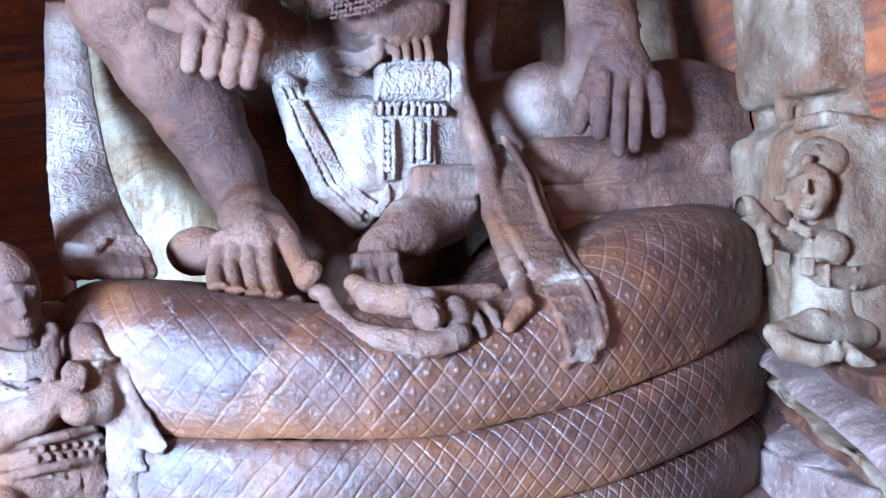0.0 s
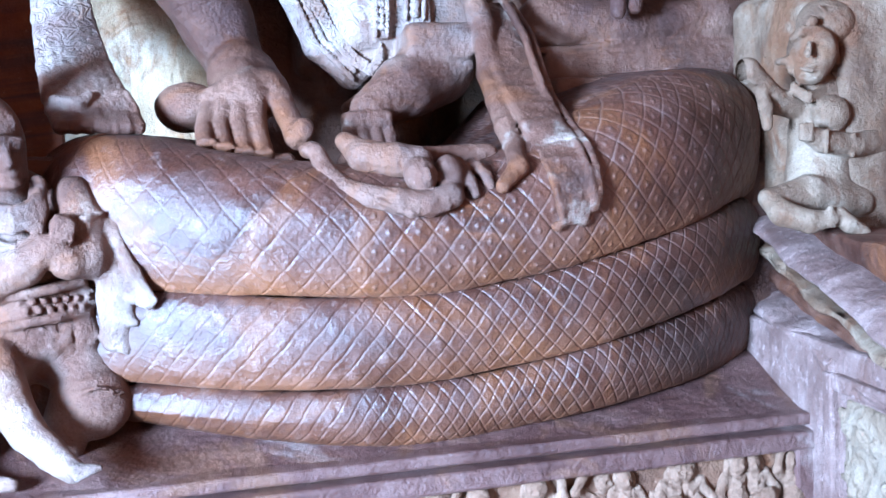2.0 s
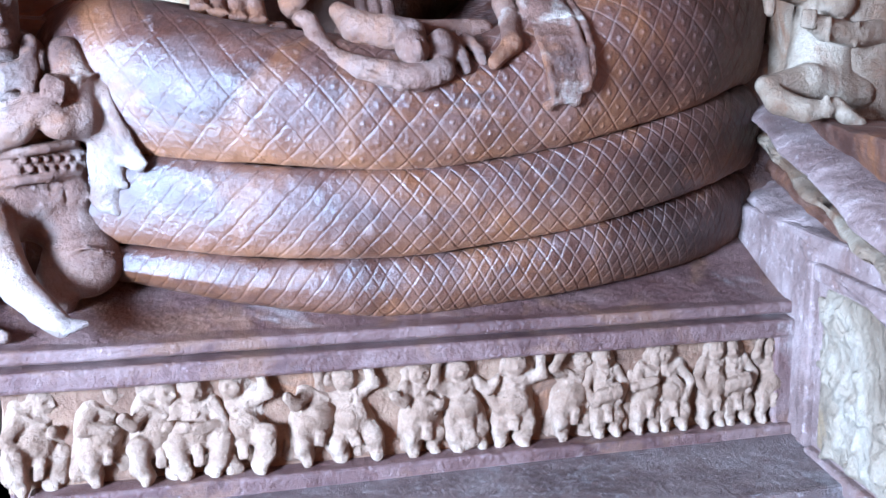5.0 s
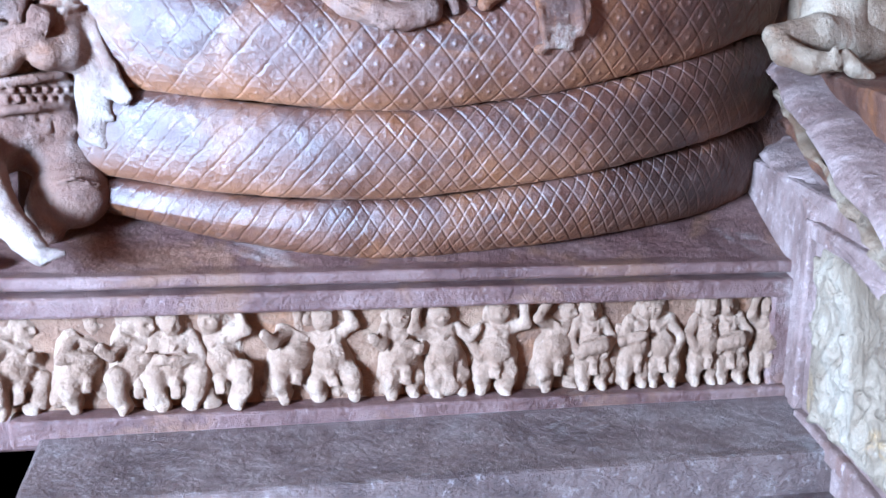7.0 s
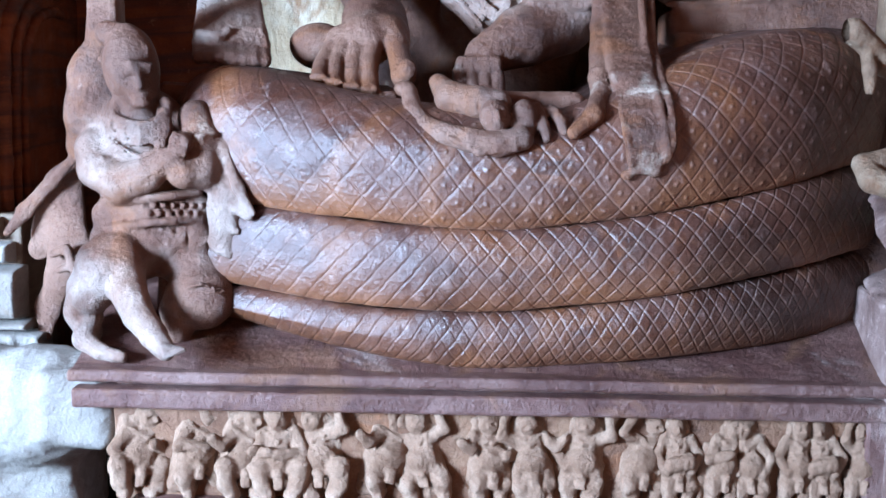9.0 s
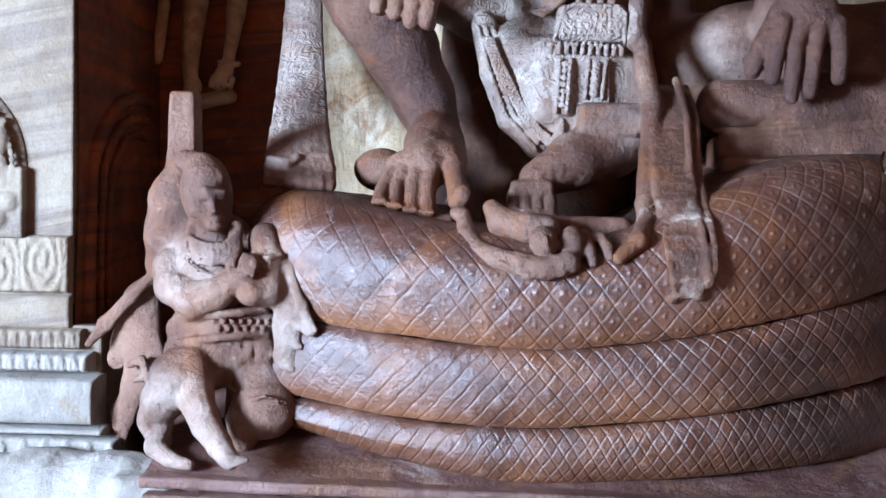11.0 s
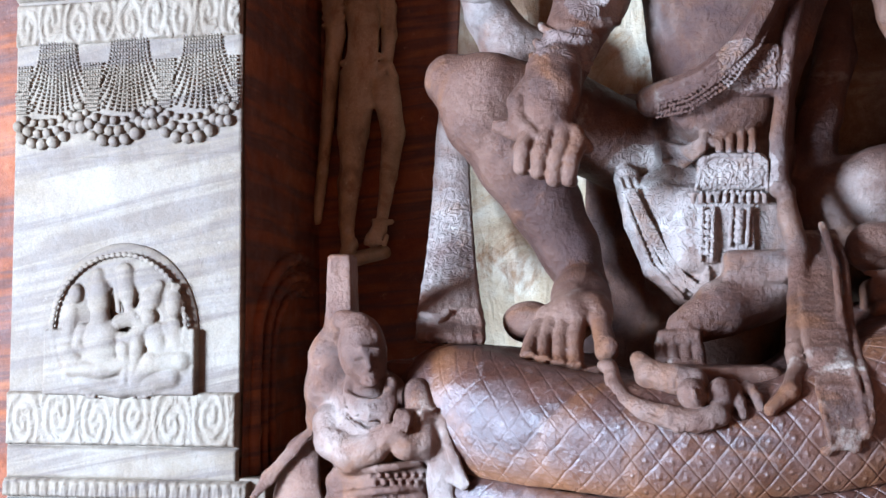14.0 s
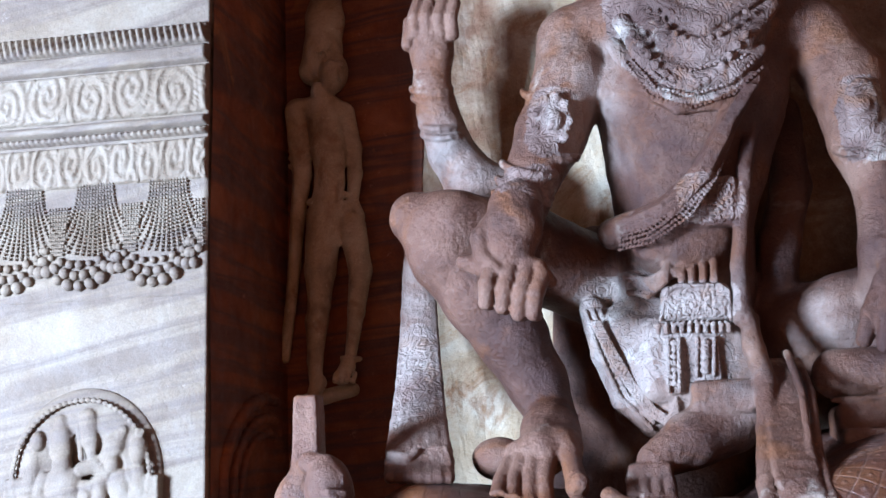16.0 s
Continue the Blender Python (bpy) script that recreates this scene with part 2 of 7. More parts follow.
class Clay:
    """A lump modelled on a grid of distances: rounded limbs, balls and slabs that melt into each other, meshed by surface nets."""

    def __init__(self, lo, hi, step):
        self.lo, self.step = np.array(lo, float), step
        self.n = np.ceil((np.array(hi) - self.lo) / step).astype(int) + 1
        self.d = np.full(self.n, 1.0, np.float32)

    def _region(self, lo, hi):
        a = np.clip(np.floor((np.array(lo) - self.lo) / self.step).astype(int), 0, self.n)
        b = np.clip(np.ceil((np.array(hi) - self.lo) / self.step).astype(int) + 1, 0, self.n)
        if (b <= a).any():
            return None, None
        ax = [self.lo[i] + self.step * np.arange(a[i], b[i], dtype=np.float32) for i in range(3)]
        return tuple(slice(*q) for q in zip(a, b)), np.meshgrid(*ax, indexing="ij", sparse=True)

    def _add(self, sl, e, k, cut):
        d = self.d[sl]
        if cut:
            h = np.clip(0.5 - 0.5 * (d + e) / k, 0, 1)
            self.d[sl] = d + (-e - d) * h + k * h * (1 - h)
        else:
            h = np.clip(0.5 + 0.5 * (e - d) / k, 0, 1)
            self.d[sl] = e + (d - e) * h - k * h * (1 - h)

    def limb(self, a, b, k=0.02, q=1.0, cut=False):
        """A limb from a to b, (x, y, z, radius) each; q squashes it in depth."""
        a, b = np.array(a, np.float32), np.array(b, np.float32)
        m = 1.6 * k + 3 * self.step
        lo, hi = np.minimum(a[:3] - a[3], b[:3] - b[3]) - m, np.maximum(a[:3] + a[3], b[:3] + b[3]) + m
        sl, g = self._region(lo, hi)
        if sl is None:
            return
        ab = b[:3] - a[:3]
        ab[1] /= q
        p = [g[0] - a[0], (g[1] - a[1]) / q, g[2] - a[2]]
        h = np.clip((p[0] * ab[0] + p[1] * ab[1] + p[2] * ab[2]) / max(1e-9, float(ab @ ab)), 0, 1)
        e = np.sqrt((p[0] - h * ab[0]) ** 2 + (p[1] - h * ab[1]) ** 2 + (p[2] - h * ab[2]) ** 2) - (a[3] + (b[3] - a[3]) * h)
        self._add(sl, (e * (q if q < 1 else 1)).astype(np.float32), k, cut)

    def tube(self, *pts, k=0.02, q=1.0, cut=False):
        for a, b in zip(pts, pts[1:]):
            self.limb(a, b, k, q, cut)

    def ball(self, c, r, k=0.02, cut=False, tilt=0.0):
        """An ellipsoid; tilt turns it in the picture plane (degrees)."""
        r = np.array(r, np.float32)
        m = 1.6 * k + 3 * self.step
        reach = np.array([max(r[0], r[2]), r[1], max(r[0], r[2])]) if tilt else r
        sl, g = self._region(np.array(c) - reach - m, np.array(c) + reach + m)
        if sl is None:
            return
        x, y, z = g[0] - c[0], g[1] - c[1], g[2] - c[2]
        if tilt:
            ct, stn = math.cos(radians(tilt)), math.sin(radians(tilt))
            x, z = x * ct + z * stn, -x * stn + z * ct
        k0 = np.sqrt((x / r[0]) ** 2 + (y / r[1]) ** 2 + (z / r[2]) ** 2)
        k1 = np.sqrt((x / r[0] ** 2) ** 2 + (y / r[1] ** 2) ** 2 + (z / r[2] ** 2) ** 2)
        self._add(sl, (k0 * (k0 - 1) / np.maximum(k1, 1e-6)).astype(np.float32), k, cut)

    def slab(self, c, half, r=0.01, k=0.01, cut=False, tilt=0.0, taper=0.0):
        """A rounded box; tilt turns it in the picture plane, taper widens it downwards."""
        half = np.array(half, np.float32)
        m = 1.6 * k + 3 * self.step
        w = float(np.hypot(half[0], half[2])) if tilt else None
        reach = np.array([w, half[1], w]) if tilt else half * (1 + abs(taper))
        sl, g = self._region(np.array(c) - reach - m, np.array(c) + reach + m)
        if sl is None:
            return
        x, y, z = g[0] - c[0], g[1] - c[1], g[2] - c[2]
        if tilt:
            ct, stn = math.cos(radians(tilt)), math.sin(radians(tilt))
            x, z = x * ct + z * stn, -x * stn + z * ct
        if taper:
            x = x / (1 - taper * z / half[2])
        qx, qy, qz = np.abs(x) - half[0] + r, np.abs(y) - half[1] + r, np.abs(z) - half[2] + r
        e = np.sqrt(np.maximum(qx, 0) ** 2 + np.maximum(qy, 0) ** 2 + np.maximum(qz, 0) ** 2) + np.minimum(np.maximum(np.maximum(qx, qy), qz), 0) - r
        self._add(sl, e.astype(np.float32), k, cut)

    def mesh(self):
        """Vertices and quads of the surface."""
        D = self.d
        ins = D < 0
        n = np.array(D.shape)
        c = [slice(0, -1), slice(1, None)]
        cnt = sum(ins[c[i], c[j], c[l]].astype(np.int8) for i in (0, 1) for j in (0, 1) for l in (0, 1))
        act = np.argwhere((cnt > 0) & (cnt < 8))
        idx = np.full(n - 1, -1, np.int64)
        idx[tuple(act.T)] = np.arange(len(act))
        acc, num = np.zeros((len(act), 3)), np.zeros(len(act))
        for axis in range(3):
            o1, o2 = [o for o in range(3) if o != axis]
            for i in (0, 1):
                for j in (0, 1):
                    p = act.copy()
                    p[:, o1] += i
                    p[:, o2] += j
                    r = p.copy()
                    r[:, axis] += 1
                    a, b = D[tuple(p.T)].astype(float), D[tuple(r.T)].astype(float)
                    hit = (a < 0) != (b < 0)
                    f = np.where(hit, a / np.where(hit, a - b, 1), 0)
                    off = np.zeros((len(act), 3))
                    off[:, o1], off[:, o2], off[:, axis] = i, j, f
                    acc += off * hit[:, None]
                    num += hit
        co = self.lo + (act + acc / num[:, None]) * self.step
        quads = []
        for axis in range(3):
            o1, o2 = [(1, 2), (2, 0), (0, 1)][axis]
            lo_ = [slice(None)] * 3
            hi_ = [slice(None)] * 3
            lo_[axis], hi_[axis] = slice(0, -1), slice(1, None)
            cross = np.argwhere(ins[tuple(lo_)] != ins[tuple(hi_)])
            cross = cross[(cross[:, o1] > 0) & (cross[:, o2] > 0) & (cross[:, o1] < n[o1] - 1) & (cross[:, o2] < n[o2] - 1)]
            flip = ins[tuple(lo_)][tuple(cross.T)]
            e1, e2 = np.eye(3, dtype=int)[o1], np.eye(3, dtype=int)[o2]
            q = np.stack([idx[tuple((cross - a - b).T)] for a, b in ((e1, e2), (0 * e1, e2), (0 * e1, 0 * e2), (e1, 0 * e2))], 1)
            q[~flip] = q[~flip][:, ::-1]
            quads.append(q)
        return co, np.concatenate(quads)

    def finish(self, name, mat, lump=0.004, seed=1):
        co, q = self.mesh()
        if lump:
            co = co + np.stack([smooth_noise(co, 9, seed + i) for i in range(3)], 1) * lump + np.stack([smooth_noise(co, 34, seed + 5 + i) for i in range(3)], 1) * lump * 0.4
        return obj(name, co, q, mat)


def beaded(clay, r, gap, *pts, k=0.003):
    """A string of round beads along a line of points."""
    p = np.array(pts, float)
    at = np.append(0, np.cumsum(np.linalg.norm(np.diff(p, axis=0), axis=1)))
    for d in np.arange(0, at[-1], gap):
        clay.ball([np.interp(d, at, p[:, i]) for i in range(3)], (r, r * 0.8, r), k)


def curve(xs, zs):
    """A smooth line through a few heights along x."""
    g = np.linspace(min(xs) - 0.2, max(xs) + 0.2, 200)
    z = np.interp(g, xs, zs)
    for _ in range(60):
        z[1:-1] = (z[:-2] + 2 * z[1:-1] + z[2:]) / 4
    return lambda x: np.interp(x, g, z)


# ---- the cave: floor, ceiling, walls ----
def structure(name, bm, mat, label, category):
    ob = part(name, bm, mat, None)
    return tagged(ob, label, category, kind="structure")


floor = tagged(new("floor"), "worn grey stone cave floor before the plinth", "floor", kind="structure")
for lo, hi in (((-5, -4.6, -0.4), (3.6, 2.1, -0.04)), ((-5, 2.1, -0.4), (-0.75, 4.0, -0.04)), ((-0.02, 2.1, -0.4), (3.6, 3.4, -0.04)), ((-0.8, 2.0, -1.0), (0.1, 3.5, -0.7))):
    part("paving", block(lo, hi, 0.01, 1, 0.006, 10), FLOOR, floor)
structure("ledge", block((-0.02, 2.69, -0.1), (2.6, 3.3, 0.09), 0.015, 2, 0.004, 8), FLOOR, "low worn stone ledge along the foot of the plinth", "ledge")
structure("ceiling", block((-5, -4.6, 4.3), (3.6, 5.4, 4.7), 0.01, 1, 0.01, 8), DARK, "dark red rock ceiling of the cave", "ceiling")
pale_wall = structure("wall_back_1", block((0.0, 4.74, -0.1), (1.1, 5.1, 4.4), 0.01, 1, 0.02, 40), PALE, "pale plastered rock wall behind the seated statue", "wall")
# the wall turns brown towards its upper west corner
browned = [min(1, max(0, (0.62 - v.co.x + 0.06 * math.sin(v.co.z * 9)) / 0.22)) * min(1, max(0, (v.co.z - 2.75 + 0.05 * math.sin(v.co.x * 14)) / 0.3)) * 0.9 for v in pale_wall.data.vertices]
pale_wall.data.attributes.new("seam", "FLOAT", "POINT").data.foreach_set("value", browned)
# darker rock here paints in the shadow that the pilaster casts
structure("wall_back_3", block((-2.4, 4.737, -0.1), (0.003, 5.1, 4.4), 0.01, 1, 0.02, 20), DARK, "red-brown rock wall behind the attendants, darkened where the pilaster's shadow falls", "wall")
structure("wall_back_2", block((1.1, 4.74, -0.1), (3.6, 5.1, 4.4), 0.01, 1, 0.02, 20), BACKING, "brown weathered rock wall behind the seated statue", "wall")
# unseen rear wall, its low opening made for the warm fill lamp
rear = tagged(new("wall_behind"), "unseen dark rock wall, added with a low opening for the fill lamp", "wall", kind="structure")
for lo, hi in (((-5, -4.9, -0.4), (-0.1, -4.5, 4.5)), ((3.1, -4.9, -0.4), (3.6, -4.5, 4.5)), ((-0.1, -4.9, 1.7), (3.1, -4.5, 4.5)), ((-0.1, -4.9, -0.4), (3.1, -4.5, 0.1))):
    part("rock_face", block(lo, hi, 0.01, 1, 0.01, 4), DARK, rear)
structure("wall_east", block((2.78, -4.6, -0.4), (3.2, 4.9, 4.5), 0.01, 1, 0.012, 20), DARK, "dark reddish rock side wall", "wall")
# unseen facade, added to keep sky light to a single opening
facade = tagged(new("wall_west"), "unseen rock facade, added to block the sky light around one opening", "wall", kind="structure")
for lo, hi in (((-5.3, -4.9, -0.4), (-4.95, -2.4, 4.5)), ((-5.3, -0.1, -0.4), (-4.95, 4.2, 4.5)), ((-5.3, -2.4, 3.1), (-4.95, -0.1, 4.5)), ((-5.3, -2.4, -0.4), (-4.95, -0.1, 0.7))):
    part("rock_face", block(lo, hi, 0.02, 1, 0.01, 6), DARK, facade)
structure("wall_corner_1", block((-5.3, 4.0, -0.4), (-1.6, 4.4, 4.5), 0.01, 1, 0.01, 6), DARK, "dark rock wall beside the pilaster", "wall")
structure("wall_corner_2", block((-2.6, 3.95, -0.4), (-1.6, 5.1, 4.5), 0.01, 1, 0.012, 6), DARK, "dark red rock wall beyond the pilaster", "wall")

# ---- plinth with its carved frieze ----
LEAN = -0.0105


def sloped(ob):
    """The plinth was cut slightly out of level."""
    for v in ob.data.vertices:
        v.co.z += LEAN * (v.co.x - 1.1)
    return ob


plinth = tagged(new("plinth"), "purple sandstone plinth with a carved frieze, under the coils", "plinth", kind="structure")
plinth.location = (1.1, 3.3, 0.09)
plinth_inv = Matrix.Translation((-1.1, -3.3, -0.09))


def on_plinth(ob, label=""):
    ob.parent = plinth
    ob.matrix_parent_inverse = plinth_inv
    if label:
        ob["label"] = label
    return ob


def slab_top(u, v):
    y = 3.2 + v
    return u, y, 0.552 + 0.3 * np.maximum(v - 0.03, 0) + 0.004 * np.sin(u * 9 + v * 13) + LEAN * (u - 1.1)


on_plinth(obj("slab", *sheet(slab_top, np.linspace(-0.3, 2.75, 90), np.linspace(-0.015, 1.5, 50)), PLINTH))
on_plinth(sloped(part("core", block((-0.16, 3.215, 0.0), (2.5, 4.6, 0.54), 0.01, 1), PLINTH, None)))
on_plinth(sloped(part("upper_lip", block((-0.3, 3.165, 0.516), (2.5, 3.3, 0.556), 0.012, 3, 0.003, 14), PLINTH, None)))
on_plinth(sloped(part("lower_lip", block((-0.28, 3.14, 0.438), (2.5, 3.25, 0.502), 0.012, 3, 0.003, 14), PLINTH, None)))
on_plinth(sloped(part("bottom_band", block((-0.1, 3.12, 0.05), (2.5, 3.25, 0.135), 0.012, 3, 0.003, 14), PLINTH, None)))
on_plinth(sloped(part("frieze_ground", block((-0.16, 3.2, 0.12), (2.4, 3.26, 0.45), 0.005, 1, 0.004, 10), OCHRE, None)))
on_plinth(sloped(part("frieze_end", block((2.3, 3.15, 0.11), (2.5, 3.25, 0.45), 0.01, 2, 0.003, 5), PLINTH, None)))


def dwarf(seed, turn, left, right, stance, object_=""):
    """One plump carved dwarf of the frieze in high relief, 0.3 m high, on its own origin at the feet.
    turn shifts the head; left and right say what the arms do (up, hip, chest, out); stance: stand, stride, squat."""
    c = Clay((-0.125, -0.12, -0.02), (0.125, 0.05, 0.335), 0.005)
    r = random.Random(seed)
    j = lambda a: r.uniform(-a, a)
    sway = turn * 0.012
    hx, hz = turn * 0.018, (0.242 if stance == "squat" else 0.256) + j(0.006)
    c.ball((hx, -0.034, hz), (0.031, 0.036, 0.036), 0.004)
    c.ball((hx - turn * 0.006, -0.018, hz + 0.016), (0.038, 0.036, 0.03), 0.005)
    for s in (-1, 1):
        c.ball((hx + s * 0.037, -0.016, hz - 0.008), (0.011, 0.016, 0.019), 0.004)
        c.ball((hx + turn * 0.008 + s * 0.012, -0.067, hz + 0.004), (0.008, 0.007, 0.005), 0.003, cut=True)
    c.ball((hx + turn * 0.01, -0.068, hz - 0.005), (0.006, 0.008, 0.009), 0.004)
    c.ball((hx + turn * 0.008, -0.064, hz - 0.021), (0.011, 0.006, 0.003), 0.002, cut=True)
    top = hz - 0.05
    c.ball((sway, -0.018, top - 0.008), (0.05, 0.04, 0.034), 0.01)
    c.ball((0, -0.036, top - 0.064), (0.05, 0.052, 0.048), 0.012)
    c.tube((-0.03, -0.04, top + 0.012, 0.006), (sway, -0.06, top - 0.01, 0.007), (0.03, -0.04, top + 0.012, 0.006), k=0.003)
    c.tube((-0.048, -0.03, top - 0.094, 0.011), (0, -0.078, top - 0.104, 0.012), (0.048, -0.03, top - 0.094, 0.011), k=0.004)
    c.slab((0, -0.072, top - 0.125), (0.014, 0.012, 0.024), 0.006, 0.006)
    for s, arm in ((-1, left), (1, right)):
        sh = (sway + s * 0.046, -0.022, top + 0.004, 0.021)
        if arm == "up":
            c.tube(sh, (s * 0.078, -0.034, top + 0.02, 0.018), (s * 0.068, -0.044, top + 0.075, 0.014), k=0.006)
            c.ball((s * 0.064, -0.046, top + 0.086), (0.016, 0.014, 0.016), 0.004)
        elif arm == "out":
            c.tube(sh, (s * 0.075, -0.045, top - 0.03, 0.018), (s * 0.105, -0.05, top - 0.006, 0.015), k=0.006)
        elif arm == "hip":
            c.tube(sh, (s * 0.079, -0.03, top - 0.045, 0.018), (s * 0.045, -0.06, top - 0.085, 0.016), k=0.006)
        else:
            c.tube(sh, (s * 0.07, -0.045, top - 0.05, 0.019), (s * 0.012 + j(0.02), -0.084, top - 0.03 + j(0.015), 0.016), k=0.006)
    low = top - 0.1
    for s in (-1, 1):
        if stance == "squat":
            c.tube((s * 0.022, -0.03, low + 0.012, 0.038), (s * 0.062, -0.058, low + 0.012, 0.031), (s * 0.052, -0.056, 0.05, 0.027), (s * 0.036, -0.058, 0.02, 0.022), (s * 0.04, -0.076, 0.01, 0.015), k=0.010)
        elif stance == "stride":
            x = s * 0.05 + turn * 0.012
            c.tube((s * 0.024, -0.026, low + 0.006, 0.037), (x, -0.05, 0.068, 0.03), (x + (0.02 if s < 0 else 0.006) * turn, -0.036, 0.03, 0.023), (x + 0.018 * turn, -0.056, 0.012, 0.017), k=0.008)
        else:
            c.tube((s * 0.026, -0.026, low + 0.006, 0.037), (s * 0.036, -0.044, 0.066, 0.031), (s * 0.032, -0.034, 0.03, 0.024), (s * 0.036, -0.058, 0.012, 0.018), k=0.008)
    if object_ == "pot":
        c.ball((turn * 0.06, -0.05, 0.045), (0.036, 0.034, 0.04), 0.004)
        c.ball((turn * 0.06, -0.07, 0.088), (0.015, 0.02, 0.012), 0.004)
    elif object_ == "drum":
        c.tube((-0.034, -0.078, top - 0.062, 0.024), (0.034, -0.078, top - 0.052, 0.024), k=0.004)
    elif object_ == "cloth":
        c.tube((-turn * 0.075, -0.012, top - 0.02, 0.014), (-turn * 0.083, -0.012, 0.08, 0.019), (-turn * 0.078, -0.012, 0.02, 0.016), k=0.008)
    c.slab((0, 0.03, 0.14), (0.07, 0.04, 0.14), 0.03, 0.03)
    co, q = c.mesh()
    return co + np.stack([smooth_noise(co, 55, seed * 7 + i) for i in range(3)], 1) * 0.0035, q


dwarf_kinds = [
    dwarf(1, 1, "hip", "chest", "squat", "pot"),
    dwarf(2, 1, "chest", "out", "stride"),
    dwarf(3, 1, "out", "chest", "squat"),
    dwarf(4, 0, "chest", "chest", "squat"),
    dwarf(5, -1, "hip", "up", "squat"),
    dwarf(6, 1, "out", "up", "stride"),
    dwarf(7, 0, "up", "up", "stride", "cloth"),
    dwarf(8, -1, "out", "chest", "stand"),
    dwarf(9, 0, "up", "out", "stand", "pot"),
    dwarf(10, 0, "hip", "up", "stand"),
    dwarf(11, 1, "up", "hip", "stride"),
    dwarf(12, 0, "hip", "hip", "stand", "drum"),
    dwarf(13, 1, "chest", "hip", "stand", "cloth"),
    dwarf(14, -1, "up", "hip", "stand"),
]
dwarf_meshes = []
for co, q in dwarf_kinds:
    o = obj("dwarf_figure", co, q, CREAM)
    dwarf_meshes.append(o.data)
    bpy.data.objects.remove(o)
DWARF_ROW = (-0.102, 0.082, 0.248, 0.383, 0.535, 0.703, 0.874, 1.062, 1.223, 1.370, 1.545, 1.699, 1.827, 1.949, 2.075, 2.186, 2.292)
for i, (x, kind) in enumerate(zip(DWARF_ROW, (0, 1, 2, 3, 4, 5, 6, 7, 8, 9, 10, 11, 12, 13, 9, 11, 13))):
    fig = new("dwarf_figure", dwarf_meshes[kind])
    on_plinth(fig)
    fig.location = (x, 3.216, 0.13 + LEAN * (x - 1.1))
    wide = (1.12 if i < 11 else 0.9) if kind != 5 else 1.2
    fig.scale = (wide, 0.8, 1.07 if kind not in (0, 2, 3, 4) else 1.13)
    fig.rotation_euler = (0, radians((7, 9, 5, -2, -6, 12, -9, 4, -7, 3, 10, -3, 6, -5, 4, -6, 3)[i]), radians((25, 30, 20, 0, -15, 25, -10, 15, 5, -8, 18, 0, 12, -10, 8, -6, 10)[i]))

# ---- the serpent: three coils, scaled ----
def coil_front(x):
    return 3.21 + 0.42 * np.abs((x - 1.15) / 1.3) ** 2.6


def plan(extra=0.0):
    """The coils' front line in plan, resampled evenly, from the east end to the west end, which turns back into the rock."""
    x = np.linspace(2.52, 0.06, 200)
    y = coil_front(x) + extra
    a = np.linspace(0, 1, 40)
    bx = 0.06 - 0.17 * np.sin(a * 1.45)
    by = y[-1] + 0.1 * a + 0.42 * a ** 2.2
    x, y = np.append(x, bx[1:]), np.append(y, by[1:])
    s = np.append(0, np.cumsum(np.hypot(np.diff(x), np.diff(y))))
    at = np.linspace(0, s[-1], int(s[-1] / 0.0034))
    X, Y = np.interp(at, s, x), np.interp(at, s, y)
    for _ in range(12):
        X[1:-1], Y[1:-1] = (X[:-2] + 2 * X[1:-1] + X[2:]) / 4, (Y[:-2] + 2 * Y[1:-1] + Y[2:]) / 4
    tx, ty = np.gradient(X), np.gradient(Y)
    n = np.hypot(tx, ty)
    return at, X, Y, -ty / n * -1, tx / n * -1


SEAM_UP = curve((0.05, 0.28, 0.47, 0.79, 1.13, 1.51, 1.94, 2.45), (1.1, 1.086, 1.068, 1.04, 1.03, 1.072, 1.145, 1.25))
SEAM_LOW = curve((0.05, 0.21, 0.45, 0.66, 1.12, 1.5, 1.9, 2.44), (0.82, 0.805, 0.785, 0.762, 0.757, 0.797, 0.85, 0.928))
FOOT = curve((0.05, 0.19, 0.46, 0.77, 0.95, 1.3, 1.72, 2.42), (0.67, 0.66, 0.62, 0.575, 0.56, 0.565, 0.595, 0.63))
CREST = curve((0.0, 0.23, 0.43, 0.9, 1.25, 1.5, 1.74, 1.99, 2.33, 2.45), (1.57, 1.545, 1.49, 1.43, 1.42, 1.49, 1.58, 1.67, 1.735, 1.75))
FOOT_IN = curve((0.05, 0.19, 0.46, 0.77, 0.95, 1.3, 1.72, 2.42), (0.14, 0.12, 0.09, 0.04, 0.03, 0.04, 0.05, 0.02))


